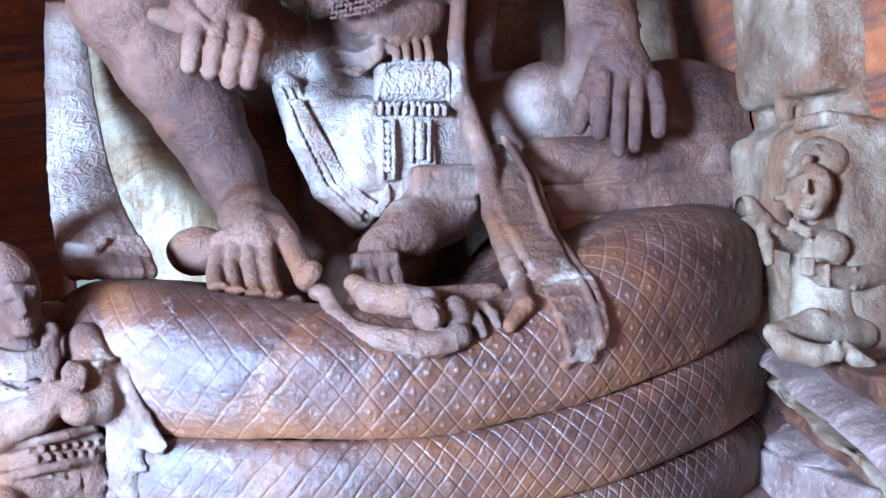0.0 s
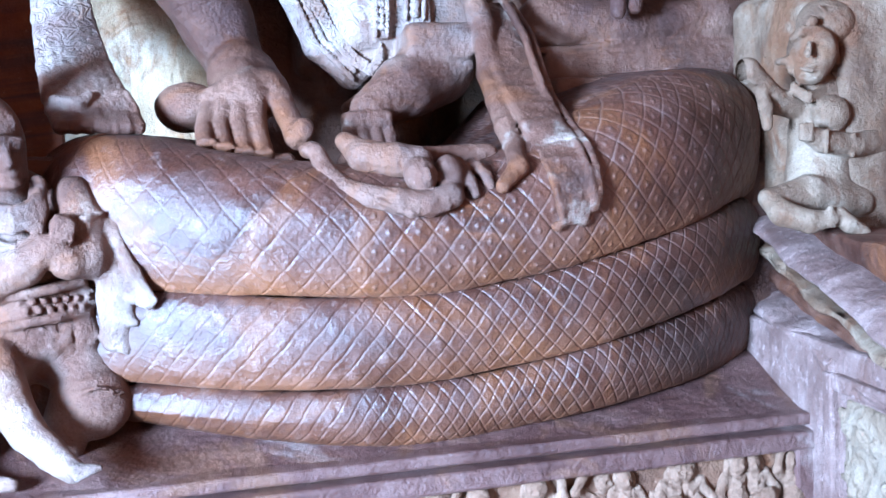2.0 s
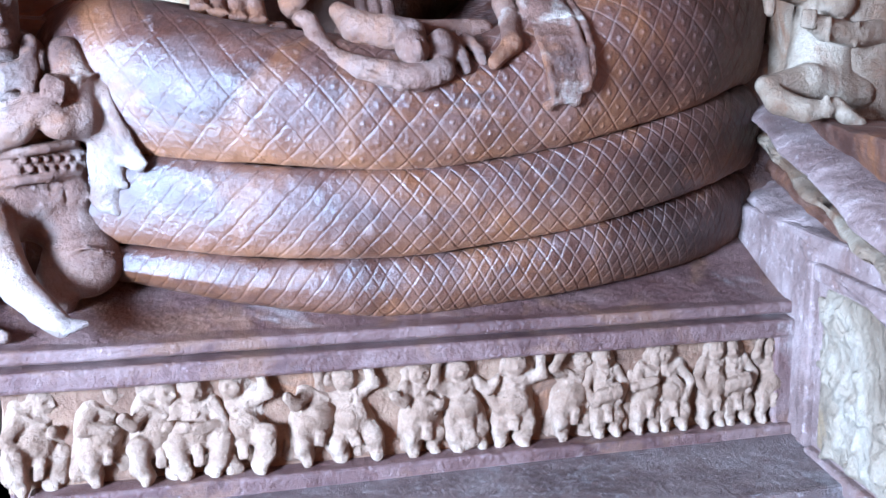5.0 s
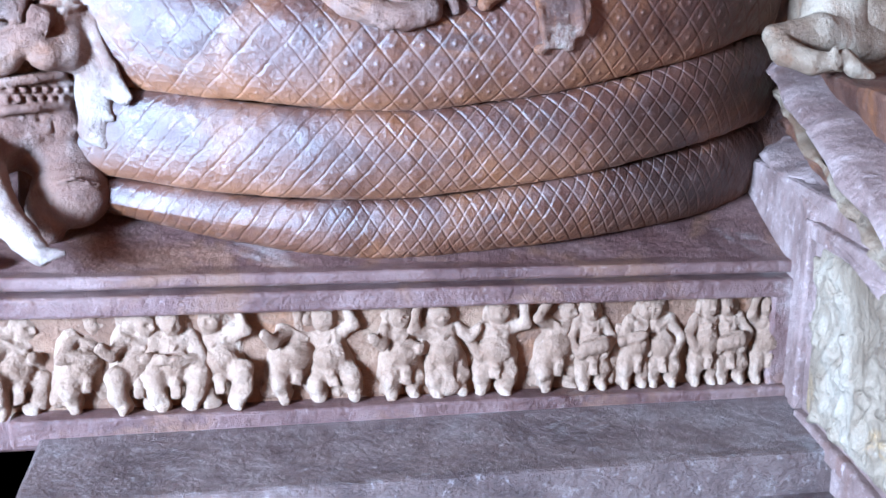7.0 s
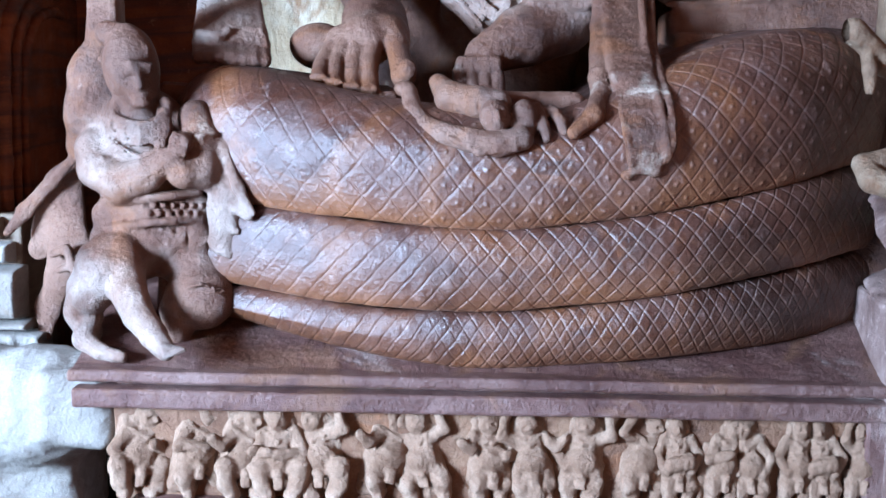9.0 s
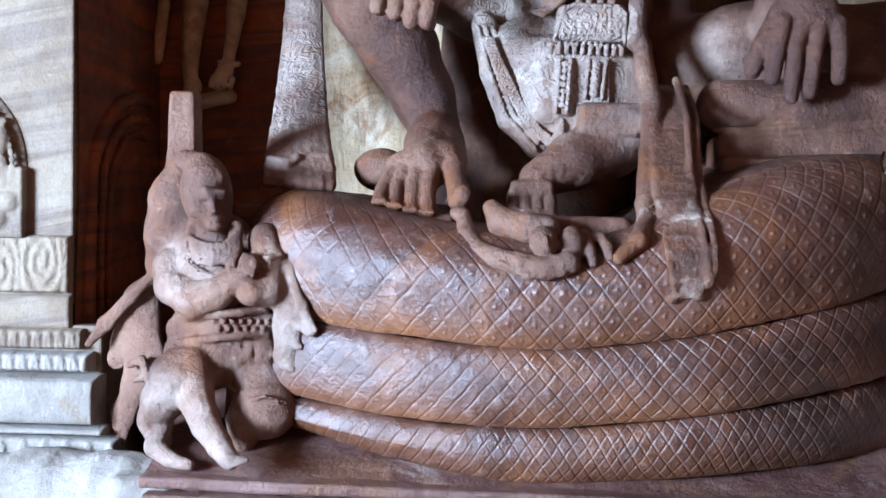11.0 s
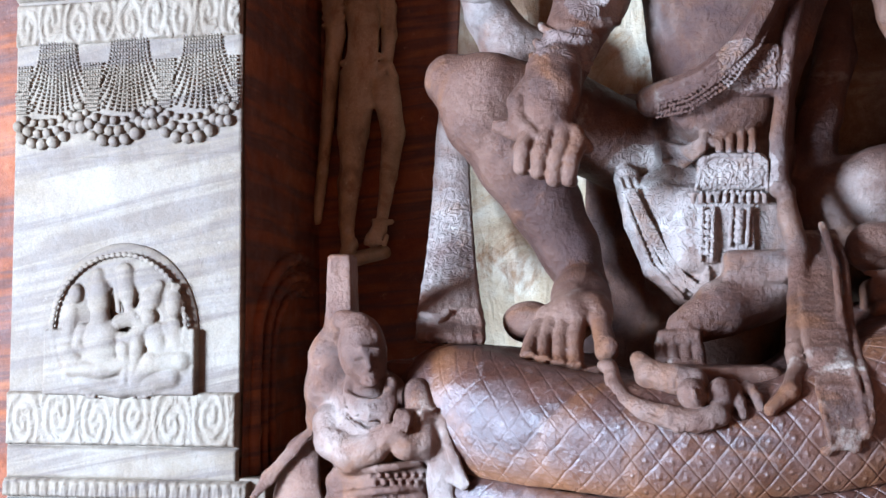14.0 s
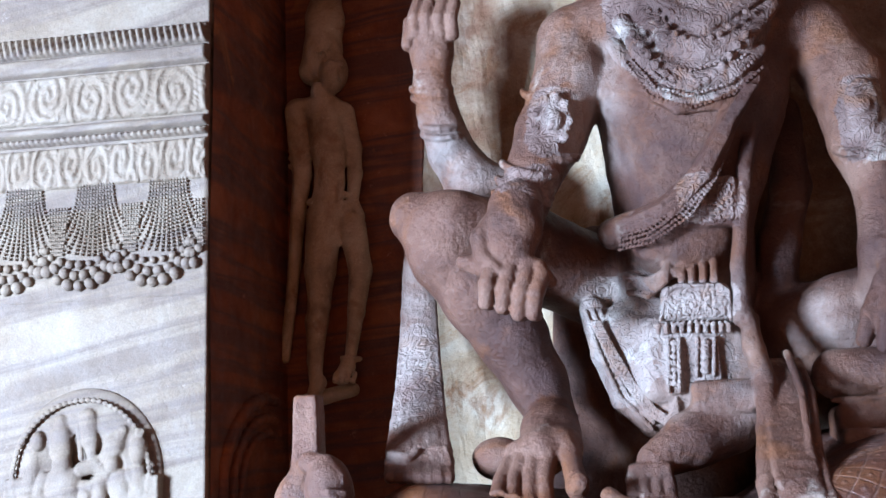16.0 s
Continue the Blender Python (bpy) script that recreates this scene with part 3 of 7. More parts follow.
def coil(name, low, high, inset, deep, a, b, flat_top, knob, groove, parent):
    """A stone coil between two heights with incised diamond scales of half-size a by b."""
    s, X, Y, nx, ny = plan(inset)
    th = np.linspace(-1, 1, 160)
    zl, zh = low(X), high(X)
    zm, h = (zl + zh) / 2, (zh - zl) / 2
    ang = th[None, :] * math.pi / 2
    bulge = np.where(th < 0, deep, flat_top)[None, :] * (1 - np.cos(ang) ** (0.8 if flat_top < 0.12 else 0.9))
    bulge = bulge + (FOOT_IN(X)[:, None] * np.clip(-th, 0, 1)[None, :] ** 1.2 if low is FOOT else 0)
    PX, PY, PZ = X[:, None] + nx[:, None] * bulge, Y[:, None] + ny[:, None] * bulge, zm[:, None] + h[:, None] * np.sin(ang)
    if flat_top > 0.12:
        more = np.linspace(0.03, 0.75, 26)[None, :] * np.clip((X - 0.04) / 0.25, 0.1, 1)[:, None]
        PX = np.concatenate([PX, PX[:, -1:] + nx[:, None] * more], 1)
        PY = np.concatenate([PY, PY[:, -1:] + ny[:, None] * more], 1)
        PZ = np.concatenate([PZ, PZ[:, -1:] - 0.02 * more], 1)
    P3 = np.stack([PX, PY, PZ], -1)
    w = np.concatenate([np.zeros((len(s), 1)), np.cumsum(np.linalg.norm(np.diff(P3, axis=1), axis=2), 1)], 1)
    S = s[:, None] + 0 * w
    wob = 0.018 * np.sin(S * 4.1 + w * 3) + 0.007 * np.sin(S * 13 + w * 9) + 0.002 * np.sin(S * 41 - w * 33)
    p, q = S / a + w / b + wob / a, S / a - w / b + 0.7 * wob / a
    size = 1 / math.hypot(1 / a, 1 / b)
    dp, dq = np.abs(p - np.round(p)) * size, np.abs(q - np.round(q)) * size
    west = 1 / (1 + np.exp((PX - 0.6) / 0.1))
    cut = np.exp(-((np.minimum(dp, dq + 0.02 * west * (1 - knob)) / 0.0021) ** 2))
    fade = 0.45 + 0.55 / (1 + np.exp(-(PX - 0.75) / 0.16))
    cu, cv = p - np.floor(p) - 0.5, q - np.floor(q) - 0.5
    dot = np.exp(-((np.hypot((cu + cv) * a / 2, (cu - cv) * b / 2) / 0.007) ** 2)) * knob * np.clip((PX - 0.45) / 0.5, 0.12, 1)
    N = np.cross(np.gradient(P3, axis=0), np.gradient(P3, axis=1))
    N /= np.linalg.norm(N, axis=2, keepdims=True) + 1e-9
    if N[len(s) // 2, 70, 1] > 0:
        N = -N
    flat = P3.reshape(-1, 3)
    lump = (smooth_noise(flat, 6, 3) * 0.004 + smooth_noise(flat, 24, 9) * 0.0016).reshape(w.shape)
    edge = np.clip(np.minimum(w, 9), 0, 0.02) / 0.02
    P3 = P3 + N * (-groove * cut * fade * edge + 0.004 * dot + lump)[..., None]
    n, m = w.shape
    i = (np.arange(n - 1)[:, None] * m + np.arange(m - 1)[None]).ravel()
    ob = obj(name, P3.reshape(-1, 3), np.stack([i, i + 1, i + m + 1, i + m], 1), COIL)
    at = ob.data.attributes.new("dust", "FLOAT", "POINT")
    at.data.foreach_set("value", np.clip(cut * np.clip((PX - 0.7) / 0.9, 0, 1) * edge * 0.5 + dot * 0.25 + 0.5 * np.exp(-(((w - 0.012) / 0.014) ** 2)), 0, 1).ravel())
    # warm light off the floor, painted as ochre along each coil's lower edge
    low_edge = 0.85 * np.exp(-((w / 0.05) ** 2)) + 0.3 * np.exp(-(((w - 0.07) / 0.07) ** 2))
    ob.data.attributes.new("seam", "FLOAT", "POINT").data.foreach_set("value", np.clip(low_edge, 0, 0.9).ravel())
    return own(ob, parent)


serpent = tagged(new("coiled_serpent"), "three stacked reddish stone serpent coils with incised diamond scales", "serpent sculpture")
coil("coil", FOOT, SEAM_LOW, 0.02, 0.05, 0.05, 0.076, 0.06, 0.0, 0.0045, serpent)
coil("coil", SEAM_LOW, SEAM_UP, 0.0, 0.06, 0.064, 0.075, 0.07, 0.0, 0.0045, serpent)
coil("coil", SEAM_UP, CREST, -0.01, 0.07, 0.092, 0.112, 0.26, 1.0, 0.0045, serpent)

part("seat_rock", block((-0.05, 3.7, 0.5), (2.7, 4.78, 1.4), 0.03, 2, 0.01, 12), RED, serpent, "rough rock filling behind the coils")
part("seat_rock", block((-0.12, 3.6, 0.6), (0.42, 4.78, 1.5), 0.04, 2, 0.012, 10), RED, serpent, "rough rock filling behind the coils")

# ---- right side: pilaster base on the side wall, with mouldings and a carved panel ----
side = tagged(new("pilaster_east"), "reddish sandstone pilaster base with worn mouldings and a panel", "pilaster", kind="structure")


def turned(ob, degrees):
    """Turns a piece of the side pilaster about its edge beside the coils."""
    hinge = Matrix.Translation((2.43, 3.42, 0)) @ Matrix.Rotation(radians(-degrees), 4, "Z") @ Matrix.Translation((-2.43, -3.42, 0))
    ob.data.transform(hinge)
    return ob


def broken_moulding(name, z0, z1, x0, y1, mat, degrees, seed):
    """A length of worn moulding with a chipped, wandering edge that dips towards the front."""
    zs, ys = np.linspace(0, 1, 14), np.linspace(1.0, y1, 150)

    def fn(u, v):
        lump = smooth_noise(np.stack([u.ravel() * 2.2, v.ravel() * 2.5, u.ravel() * 0 + seed], 1), 2.4, seed).reshape(u.shape)
        chip = np.clip(smooth_noise(np.stack([u.ravel(), v.ravel() * 0.3, u.ravel() * 0], 1), 9, seed + 3).reshape(u.shape) - 0.25, 0, 1)
        round_ = np.sqrt(np.clip(1 - (2 * v - 1) ** 4, 0, 1))
        return x0 + 0.4 * (1 - round_) + 0.018 * lump + 0.09 * chip, u, z0 + (z1 - z0) * v - 0.16 * (y1 - u) + 0.012 * lump

    co, q = sheet(fn, ys, zs)
    return turned(own(obj(name, co, q, mat), side), degrees)


turned(part("foot_block", block((2.4, 0.8, -0.2), (3.2, 3.75, 0.8), 0.015, 2, 0.006, 24), ROSE, side), 9)
turned(part("core_rock", block((2.52, 1.0, 0.7), (3.2, 3.75, 1.14), 0.02, 2, 0.02, 20), RED, side), 16)
broken_moulding("torus_moulding", 0.8, 0.9, 2.41, 3.74, ROSE, 12, 3)
broken_moulding("neck_moulding", 0.9, 0.99, 2.49, 3.74, RED, 15, 7)
broken_moulding("upper_moulding", 1.0, 1.08, 2.42, 3.73, BACKING, 17, 12)
broken_moulding("seat_ledge", 1.1, 1.18, 2.4, 3.72, ROSE, 17, 19)
back = Clay((2.3, 3.15, 1.05), (2.95, 4.2, 4.3), 0.02)
back.slab((2.75, 3.6, 1.5), (0.2, 0.35, 0.5), 0.06, 0.05)
back.slab((2.85, 3.7, 2.1), (0.2, 0.22, 0.7), 0.08, 0.06)
back.tube((2.6, 3.6, 2.05, 0.04), (2.6, 3.6, 4.3, 0.04), k=0.02)
back.tube((2.7, 3.5, 2.05, 0.07), (2.7, 3.5, 4.3, 0.07), k=0.02)
back.tube((2.78, 3.4, 2.0, 0.06), (2.78, 3.4, 4.3, 0.06), k=0.02)
back.slab((2.8, 3.6, 3.2), (0.25, 0.25, 1.1), 0.05, 0.03)
own(back.finish("carved_backing", BACKING, 0.012, 41), side, "pale rock behind the seated attendant")
panel = Clay((2.34, 1.1, 0.05), (2.44, 3.08, 0.72), 0.011)
panel.slab((2.42, 2.05, 0.385), (0.03, 0.86, 0.27), 0.02, 0.01)
scribe = random.Random(11)
for _ in range(150):
    y_, z_, a_ = scribe.uniform(1.3, 2.86), scribe.uniform(0.16, 0.6), scribe.uniform(0, 6.28)
    l_ = scribe.uniform(0.02, 0.05)
    panel.tube((2.39, y_, z_, 0.013), (2.384, y_ + l_ * math.cos(a_), z_ + l_ * math.sin(a_), 0.016), (2.39, y_ + l_ * math.cos(a_ + 1.2) * 1.6, z_ + l_ * math.sin(a_ + 1.2) * 1.6, 0.012), k=0.006)
turned(own(panel.finish("panel_ground", PANEL, 0.003, 45), side, "pale recessed panel of worn scrolling carving"), 9)
for lo, hi in (((2.372, 2.96, 0.1), (2.42, 3.02, 0.72)), ((2.372, 1.2, 0.665), (2.42, 2.96, 0.72)), ((2.372, 1.2, 0.05), (2.42, 2.96, 0.11))):
    turned(part("panel_frame", block(lo, hi, 0.012, 3, 0.004, 8), ROSE, side), 9)

# ---- left pilaster ----
PX0, PX1, PY = -1.78, -0.735, 3.69
pillar = tagged(new("pilaster_west"), "tall pale banded sandstone pilaster with carved bands and medallion", "pilaster", kind="structure")
part("shaft", block((PX0, PY, 1.1), (PX1, 4.05, 4.4), 0.008, 2, 0.002, 10), BUFF, pillar)


def side_face(u, v):
    return -0.722 + 0.003 * np.sin(u * 21 + v * 3) + 0.004 * np.sin(v * 4 + 1), u, v


own(obj("dark_flank", *sheet(side_face, np.linspace(3.7, 4.8, 60), np.linspace(0.3, 4.4, 200)), DARK), pillar, "dark red flank in the shade")
part("flank_core", block((-1.7, 3.8, 0.0), (-0.8, 4.9, 4.4), 0.005, 1), DARK, pillar)


arch = Clay((-0.85, 3.66, 1.0), (-0.6, 4.8, 2.4), 0.012)
for r_, w in ((0.62, 0.03), (0.5, 0.022), (0.4, 0.02)):
    pts_ = [(-0.715, 4.42 - r_ * math.cos(radians(q_)), 1.5 + 0.75 * r_ * math.sin(radians(q_)) - max(0, 20 - q_) * 0.015, w) for q_ in range(-10, 101, 10)]
    arch.tube(*pts_, k=0.02)
own(arch.finish("flank_carving", DARK, 0.003, 61), pillar, "worn arched carving in the shade")


def band(name, z0, z1, proud, height, x0=PX0, x1=PX1, mat=BUFF, step=0.007, depth=0.012):
    """A carved band across the pilaster; height(u, v) gives its relief, u in metres along, v 0 to 1 up."""
    nx_, nz_ = int((x1 - x0) / step), max(6, int((z1 - z0) / step))
    us, vs = np.linspace(0, x1 - x0, nx_), np.linspace(0, 1, nz_)

    def fn(u, v):
        rim = np.minimum(np.minimum(u, (x1 - x0) - u) / 0.012, np.minimum(v, 1 - v) * (z1 - z0) / 0.012).clip(0, 1)
        return x0 + u, PY + 0.004 - (proud + depth * height(u, v)) * np.sqrt(rim) + 0.002 * np.sin(u * 13 + v * 4), z0 + v * (z1 - z0)

    return own(obj(name, *sheet(fn, us, vs), mat), pillar)


def scroll(period, turns=2.4):
    def fn(u, v):
        i = np.floor(u / period)
        x = (u / period - i - 0.5) * period
        up = np.where(i % 2 == 0, 1.0, -1.0)
        H = period * 0.5
        y = (v - 0.5) * H * 1.5 * up
        r, a = np.hypot(x, y + 0.1 * H), np.arctan2(y + 0.1 * H, x)
        sp = np.sin(a + r / H * 2 * math.pi * turns + i)
        leaf = np.sin(a * 5 + i * 2 + r * 60) * 0.35
        return np.clip(0.55 + 0.8 * sp + leaf, 0, 1) * np.exp(-((r / (H * 1.15)) ** 6)) + 0.4 * np.exp(-((r - 0.95 * H) / (0.12 * H)) ** 2)
    return fn


def leaves(period):
    def fn(u, v):
        x = np.abs((u / period) % 1 - 0.5) * 2
        wide = np.sqrt(np.clip(1 - v ** 1.6, 0, 1))
        return np.clip((wide - x) * 3, 0, 1) - 0.45 * np.exp(-((x / 0.12) ** 2)) + 0.15 * np.exp(-(((x - wide + 0.25) / 0.1) ** 2))
    return fn


def rope(period):
    return lambda u, v: (0.5 + 0.5 * np.sin((u / period + v * 0.7) * 2 * math.pi)) * np.sqrt(np.clip(1 - (2 * v - 1) ** 2, 0, 1))


def plain(u, v):
    return np.sqrt(np.clip(1 - (2 * v - 1) ** 4, 0, 1))


band("scroll_band", 1.142, 1.37, 0.035, scroll(0.17), depth=0.008, mat=BUFF_CARVED)
band("recess", 1.0, 1.142, 0.012, plain)
part("base_core", block((PX0, PY, 0.0), (-0.62, 4.05, 1.02), 0.01, 2, 0.003, 8), BUFF, pillar)
band("leaf_row", 0.925, 1.01, 0.045, leaves(0.045), x1=-0.68, depth=0.012)
band("leaf_row", 0.84, 0.92, 0.07, leaves(0.05), x1=-0.64, mat=LIMED, depth=0.012)
band("torus", 0.64, 0.835, 0.075, plain, x1=-0.6, mat=LIMED, depth=0.055)
band("fillet", 0.6, 0.64, 0.1, plain, x1=-0.57, mat=LIMED)
band("lotus_petals", 0.3, 0.6, 0.1, leaves(0.085), x1=-0.52, mat=LIMED, depth=0.016)
boulder = Clay((-1.3, 3.0, -0.1), (-0.05, 3.8, 0.72), 0.012)
boulder.tube((-1.1, 3.55, 0.3, 0.22), (-0.75, 3.52, 0.34, 0.22), (-0.45, 3.45, 0.38, 0.2), (-0.28, 3.4, 0.42, 0.15), k=0.06)
boulder.slab((-0.3, 3.35, 0.42), (0.13, 0.14, 0.14), 0.05, 0.05)
boulder.slab((-0.75, 3.6, 0.1), (0.4, 0.2, 0.2), 0.05, 0.05)
own(boulder.finish("worn_foot", LIMED, 0.01, 31), pillar, "pale worn rounded foot of the pilaster")
band("pearl_ground", 2.36, 3.05, 0.006, lambda u, v: 0.3 + 0.2 * np.sin(u * 40) * np.sin(v * 30), depth=0.006)
band("monster_mask_row", 2.86, 3.05, 0.02, scroll(0.12, 1.6), depth=0.010, mat=BUFF_CARVED)
band("rope_moulding", 3.06, 3.1, 0.03, rope(0.03), depth=0.015)
band("fillet", 3.1, 3.15, 0.03, plain)
band("scroll_band", 3.16, 3.38, 0.02, scroll(0.2), depth=0.009, mat=BUFF_CARVED)
band("fillet", 3.385, 3.47, 0.03, plain)
band("rope_moulding", 3.475, 3.57, 0.03, rope(0.032), depth=0.025)


def pearls():
    """Festoons of bead strings that hang in swags and end in a fringe of big pearls; the count is in the hundreds."""
    rnd = random.Random(3)
    bm = bmesh.new()

    def bead(x, z, r):
        m = Matrix.LocRotScale((x, PY - 0.012, z), Euler((rnd.random(), rnd.random(), rnd.random())), (1, 0.8, rnd.uniform(0.85, 1.1)))
        bmesh.ops.create_icosphere(bm, subdivisions=1 if r < 0.02 else 2, radius=r, matrix=m)

    def string(x0, x1, top, low, bow):
        n = int((top - low) / 0.0155)
        for i in range(n + 1):
            f = i / n
            x = x0 + (x1 - x0) * f ** bow
            if PX0 + 0.01 < x < PX1 - 0.012:
                bead(x, top - (top - low) * f, 0.0082)

    for swag in range(-1, 4):
        cx = PX0 + 0.2 + swag * 0.335
        for i in range(-6, 7):
            string(cx + i * 0.0135, cx + i * 0.026 + 0.0005 * i ** 3 * 0.5, 2.87, 2.56 + 0.0012 * i * i, 2.2)
        for i in range(-3, 4):
            string(cx + 0.1675 + i * 0.014, cx + 0.1675 + i * 0.008, 2.77, 2.57, 1.2)
        cx = PX0 + 0.14 + swag * 0.335
        for row, r in enumerate((0.02, 0.024, 0.028)):
            n = 9 - row
            for i in range(n):
                t = (i / (n - 1) - 0.5) * 2
                x, z = cx + t * (0.175 - row * 0.012), 2.52 - row * 0.046 + 0.07 * t * t
                if PX0 + 0.02 < x < PX1 - 0.02:
                    bead(x, z, r * rnd.uniform(0.9, 1.08))
    ob = part("pearl_festoon", bm, BUFF, pillar, "festoons of round stone pearls")
    ob["kind"] = "stuff"
    for f in ob.data.polygons:
        f.use_smooth = True


pearls()

med = Clay((-1.72, 3.58, 1.34), (-0.8, 3.74, 2.03), 0.0055)
med.slab((-1.255, 3.69, 1.493), (0.342, 0.05, 0.138), 0.012, 0.01)
med.ball((-1.255, 3.69, 1.632), (0.342, 0.055, 0.362), 0.01)
med.ball((-1.255, 3.560, 1.632), (0.281, 0.122, 0.288), 0.006, cut=True)
for i in range(72):
    a = i / 72 * 6.283
    med.ball((-1.255 + 0.301 * math.cos(a), 3.645, 1.632 + 0.309 * math.sin(a)), (0.013, 0.008, 0.013), 0.006)
med.tube((-1.353, 3.652, 1.865, 0.023), (-1.349, 3.652, 1.803, 0.044), (-1.345, 3.652, 1.732, 0.049), k=0.005, q=0.55)
med.tube((-1.393, 3.652, 1.799, 0.010), (-1.346, 3.652, 1.791, 0.015), (-1.302, 3.652, 1.798, 0.010), k=0.005, q=0.55)
med.ball((-1.337, 3.648, 1.679), (0.044, 0.032, 0.057), 0.005)
med.tube((-1.332, 3.652, 1.594, 0.087), (-1.325, 3.652, 1.514, 0.072), k=0.005, q=0.4)
med.tube((-1.415, 3.652, 1.625, 0.031), (-1.440, 3.652, 1.561, 0.028), (-1.361, 3.652, 1.524, 0.026), k=0.004, q=0.8)
med.tube((-1.251, 3.652, 1.660, 0.031), (-1.185, 3.652, 1.678, 0.030), (-1.134, 3.652, 1.641, 0.030), (-1.199, 3.652, 1.589, 0.028), (-1.242, 3.652, 1.594, 0.025), k=0.004, q=0.8)
med.tube((-1.463, 3.652, 1.467, 0.039), (-1.329, 3.652, 1.460, 0.044), (-1.207, 3.652, 1.491, 0.035), k=0.004, q=0.8)
med.tube((-1.407, 3.652, 1.495, 0.023), (-1.369, 3.652, 1.524, 0.023), k=0.005, q=0.8)
med.tube((-1.229, 3.652, 1.868, 0.038), (-1.218, 3.652, 1.778, 0.036), (-1.211, 3.652, 1.719, 0.023), k=0.005, q=0.55)
med.tube((-1.272, 3.652, 1.826, 0.013), (-1.257, 3.652, 1.707, 0.013), k=0.005, q=0.55)
med.tube((-1.201, 3.652, 1.695, 0.028), (-1.193, 3.652, 1.660, 0.025), k=0.005, q=0.55)
med.tube((-1.076, 3.652, 1.812, 0.023), (-1.110, 3.652, 1.753, 0.045), (-1.140, 3.652, 1.706, 0.038), k=0.005, q=0.55)
med.ball((-1.112, 3.648, 1.678), (0.035, 0.030, 0.040), 0.005)
med.tube((-1.083, 3.652, 1.608, 0.055), (-1.072, 3.652, 1.537, 0.050), k=0.005, q=0.45)
med.tube((-1.134, 3.652, 1.624, 0.023), (-1.179, 3.652, 1.584, 0.020), (-1.217, 3.652, 1.594, 0.020), k=0.004, q=0.8)
med.tube((-1.041, 3.652, 1.635, 0.025), (-1.002, 3.652, 1.577, 0.022), (-1.052, 3.652, 1.530, 0.023), k=0.004, q=0.8)
med.ball((-1.003, 3.648, 1.729), (0.038, 0.030, 0.060), 0.005)
med.tube((-1.008, 3.652, 1.647, 0.035), (-0.997, 3.652, 1.565, 0.035), k=0.005, q=0.55)
med.tube((-1.018, 3.652, 1.776, 0.023), (-0.995, 3.652, 1.804, 0.018), k=0.005, q=0.55)
med.tube((-0.971, 3.652, 1.496, 0.045), (-1.096, 3.652, 1.491, 0.050), (-1.166, 3.652, 1.430, 0.038), k=0.006, q=0.7)
med.tube((-1.013, 3.652, 1.431, 0.045), (-1.112, 3.652, 1.402, 0.038), k=0.006, q=0.7)
med.tube((-1.224, 3.652, 1.554, 0.038), (-1.212, 3.652, 1.467, 0.030), (-1.226, 3.652, 1.397, 0.025), k=0.004, q=0.8)
med.tube((-1.163, 3.652, 1.589, 0.035), (-1.177, 3.652, 1.472, 0.033), (-1.180, 3.652, 1.402, 0.028), k=0.004, q=0.8)
med.ball((-1.447, 3.648, 1.780), (0.034, 0.030, 0.044), 0.005)
med.tube((-1.464, 3.652, 1.721, 0.026), (-1.478, 3.652, 1.649, 0.031), (-1.482, 3.652, 1.590, 0.029), k=0.005, q=0.55)
med.tube((-1.481, 3.652, 1.538, 0.047), (-1.446, 3.652, 1.490, 0.039), k=0.005, q=0.6)
med.tube((-1.418, 3.652, 1.410, 0.034), (-1.238, 3.652, 1.378, 0.033), (-1.087, 3.652, 1.393, 0.030), k=0.008, q=0.7)
med.tube((-1.500, 3.652, 1.614, 0.016), (-1.506, 3.652, 1.495, 0.016), k=0.005, q=0.55)
medallion = own(med.finish("medallion", BUFF, 0.0015), pillar, "horseshoe medallion carved with seated figures")

# ---- the seated four-armed statue ----
god = Clay((-0.55, 3.12, 1.1), (2.75, 4.76, 3.95), 0.0095)
god.tube((1.236, 4.360, 2.096, 0.250), (1.256, 4.330, 2.394, 0.282), (1.261, 4.320, 2.649, 0.284), (1.295, 4.300, 2.956, 0.344), (1.326, 4.270, 3.237, 0.410), (1.385, 4.270, 3.529, 0.426), k=0.06, q=0.68)
god.tube((0.833, 4.300, 3.569, 0.164), (1.387, 4.320, 3.688, 0.236), (1.893, 4.300, 3.463, 0.158), k=0.06)
god.tube((1.392, 4.250, 3.630, 0.207), (1.424, 4.250, 4.073, 0.184), k=0.05)
god.ball((1.122, 4.120, 3.206), (0.175, 0.100, 0.187), 0.08)
god.ball((1.484, 4.120, 3.173), (0.173, 0.100, 0.185), 0.08)
god.ball((1.235, 4.120, 2.560), (0.218, 0.100, 0.146), 0.06)
# stone fill behind shin and lap, put in for the deep shade there
god.tube((0.849, 4.680, 2.639, 0.110), (0.842, 4.660, 2.305, 0.152), (0.830, 4.660, 1.823, 0.165), (0.802, 4.660, 1.333, 0.167), k=0.03, q=0.5)
god.tube((0.760, 4.660, 2.480, 0.110), (0.725, 4.650, 1.900, 0.130), (0.720, 4.650, 1.400, 0.130), k=0.03, q=0.5)
god.tube((1.15, 4.72, 1.4, 0.34), (1.25, 4.7, 2.0, 0.32), (1.35, 4.7, 2.5, 0.3), k=0.05)
god.tube((1.040, 4.190, 2.466, 0.018), (1.130, 4.125, 2.448, 0.018), (1.250, 4.105, 2.440, 0.018), (1.380, 4.130, 2.440, 0.018), (1.450, 4.180, 2.441, 0.016), k=0.012)
god.slab((1.359, 4.050, 2.685), (0.115, 0.050, 0.108), 0.02, 0.015)
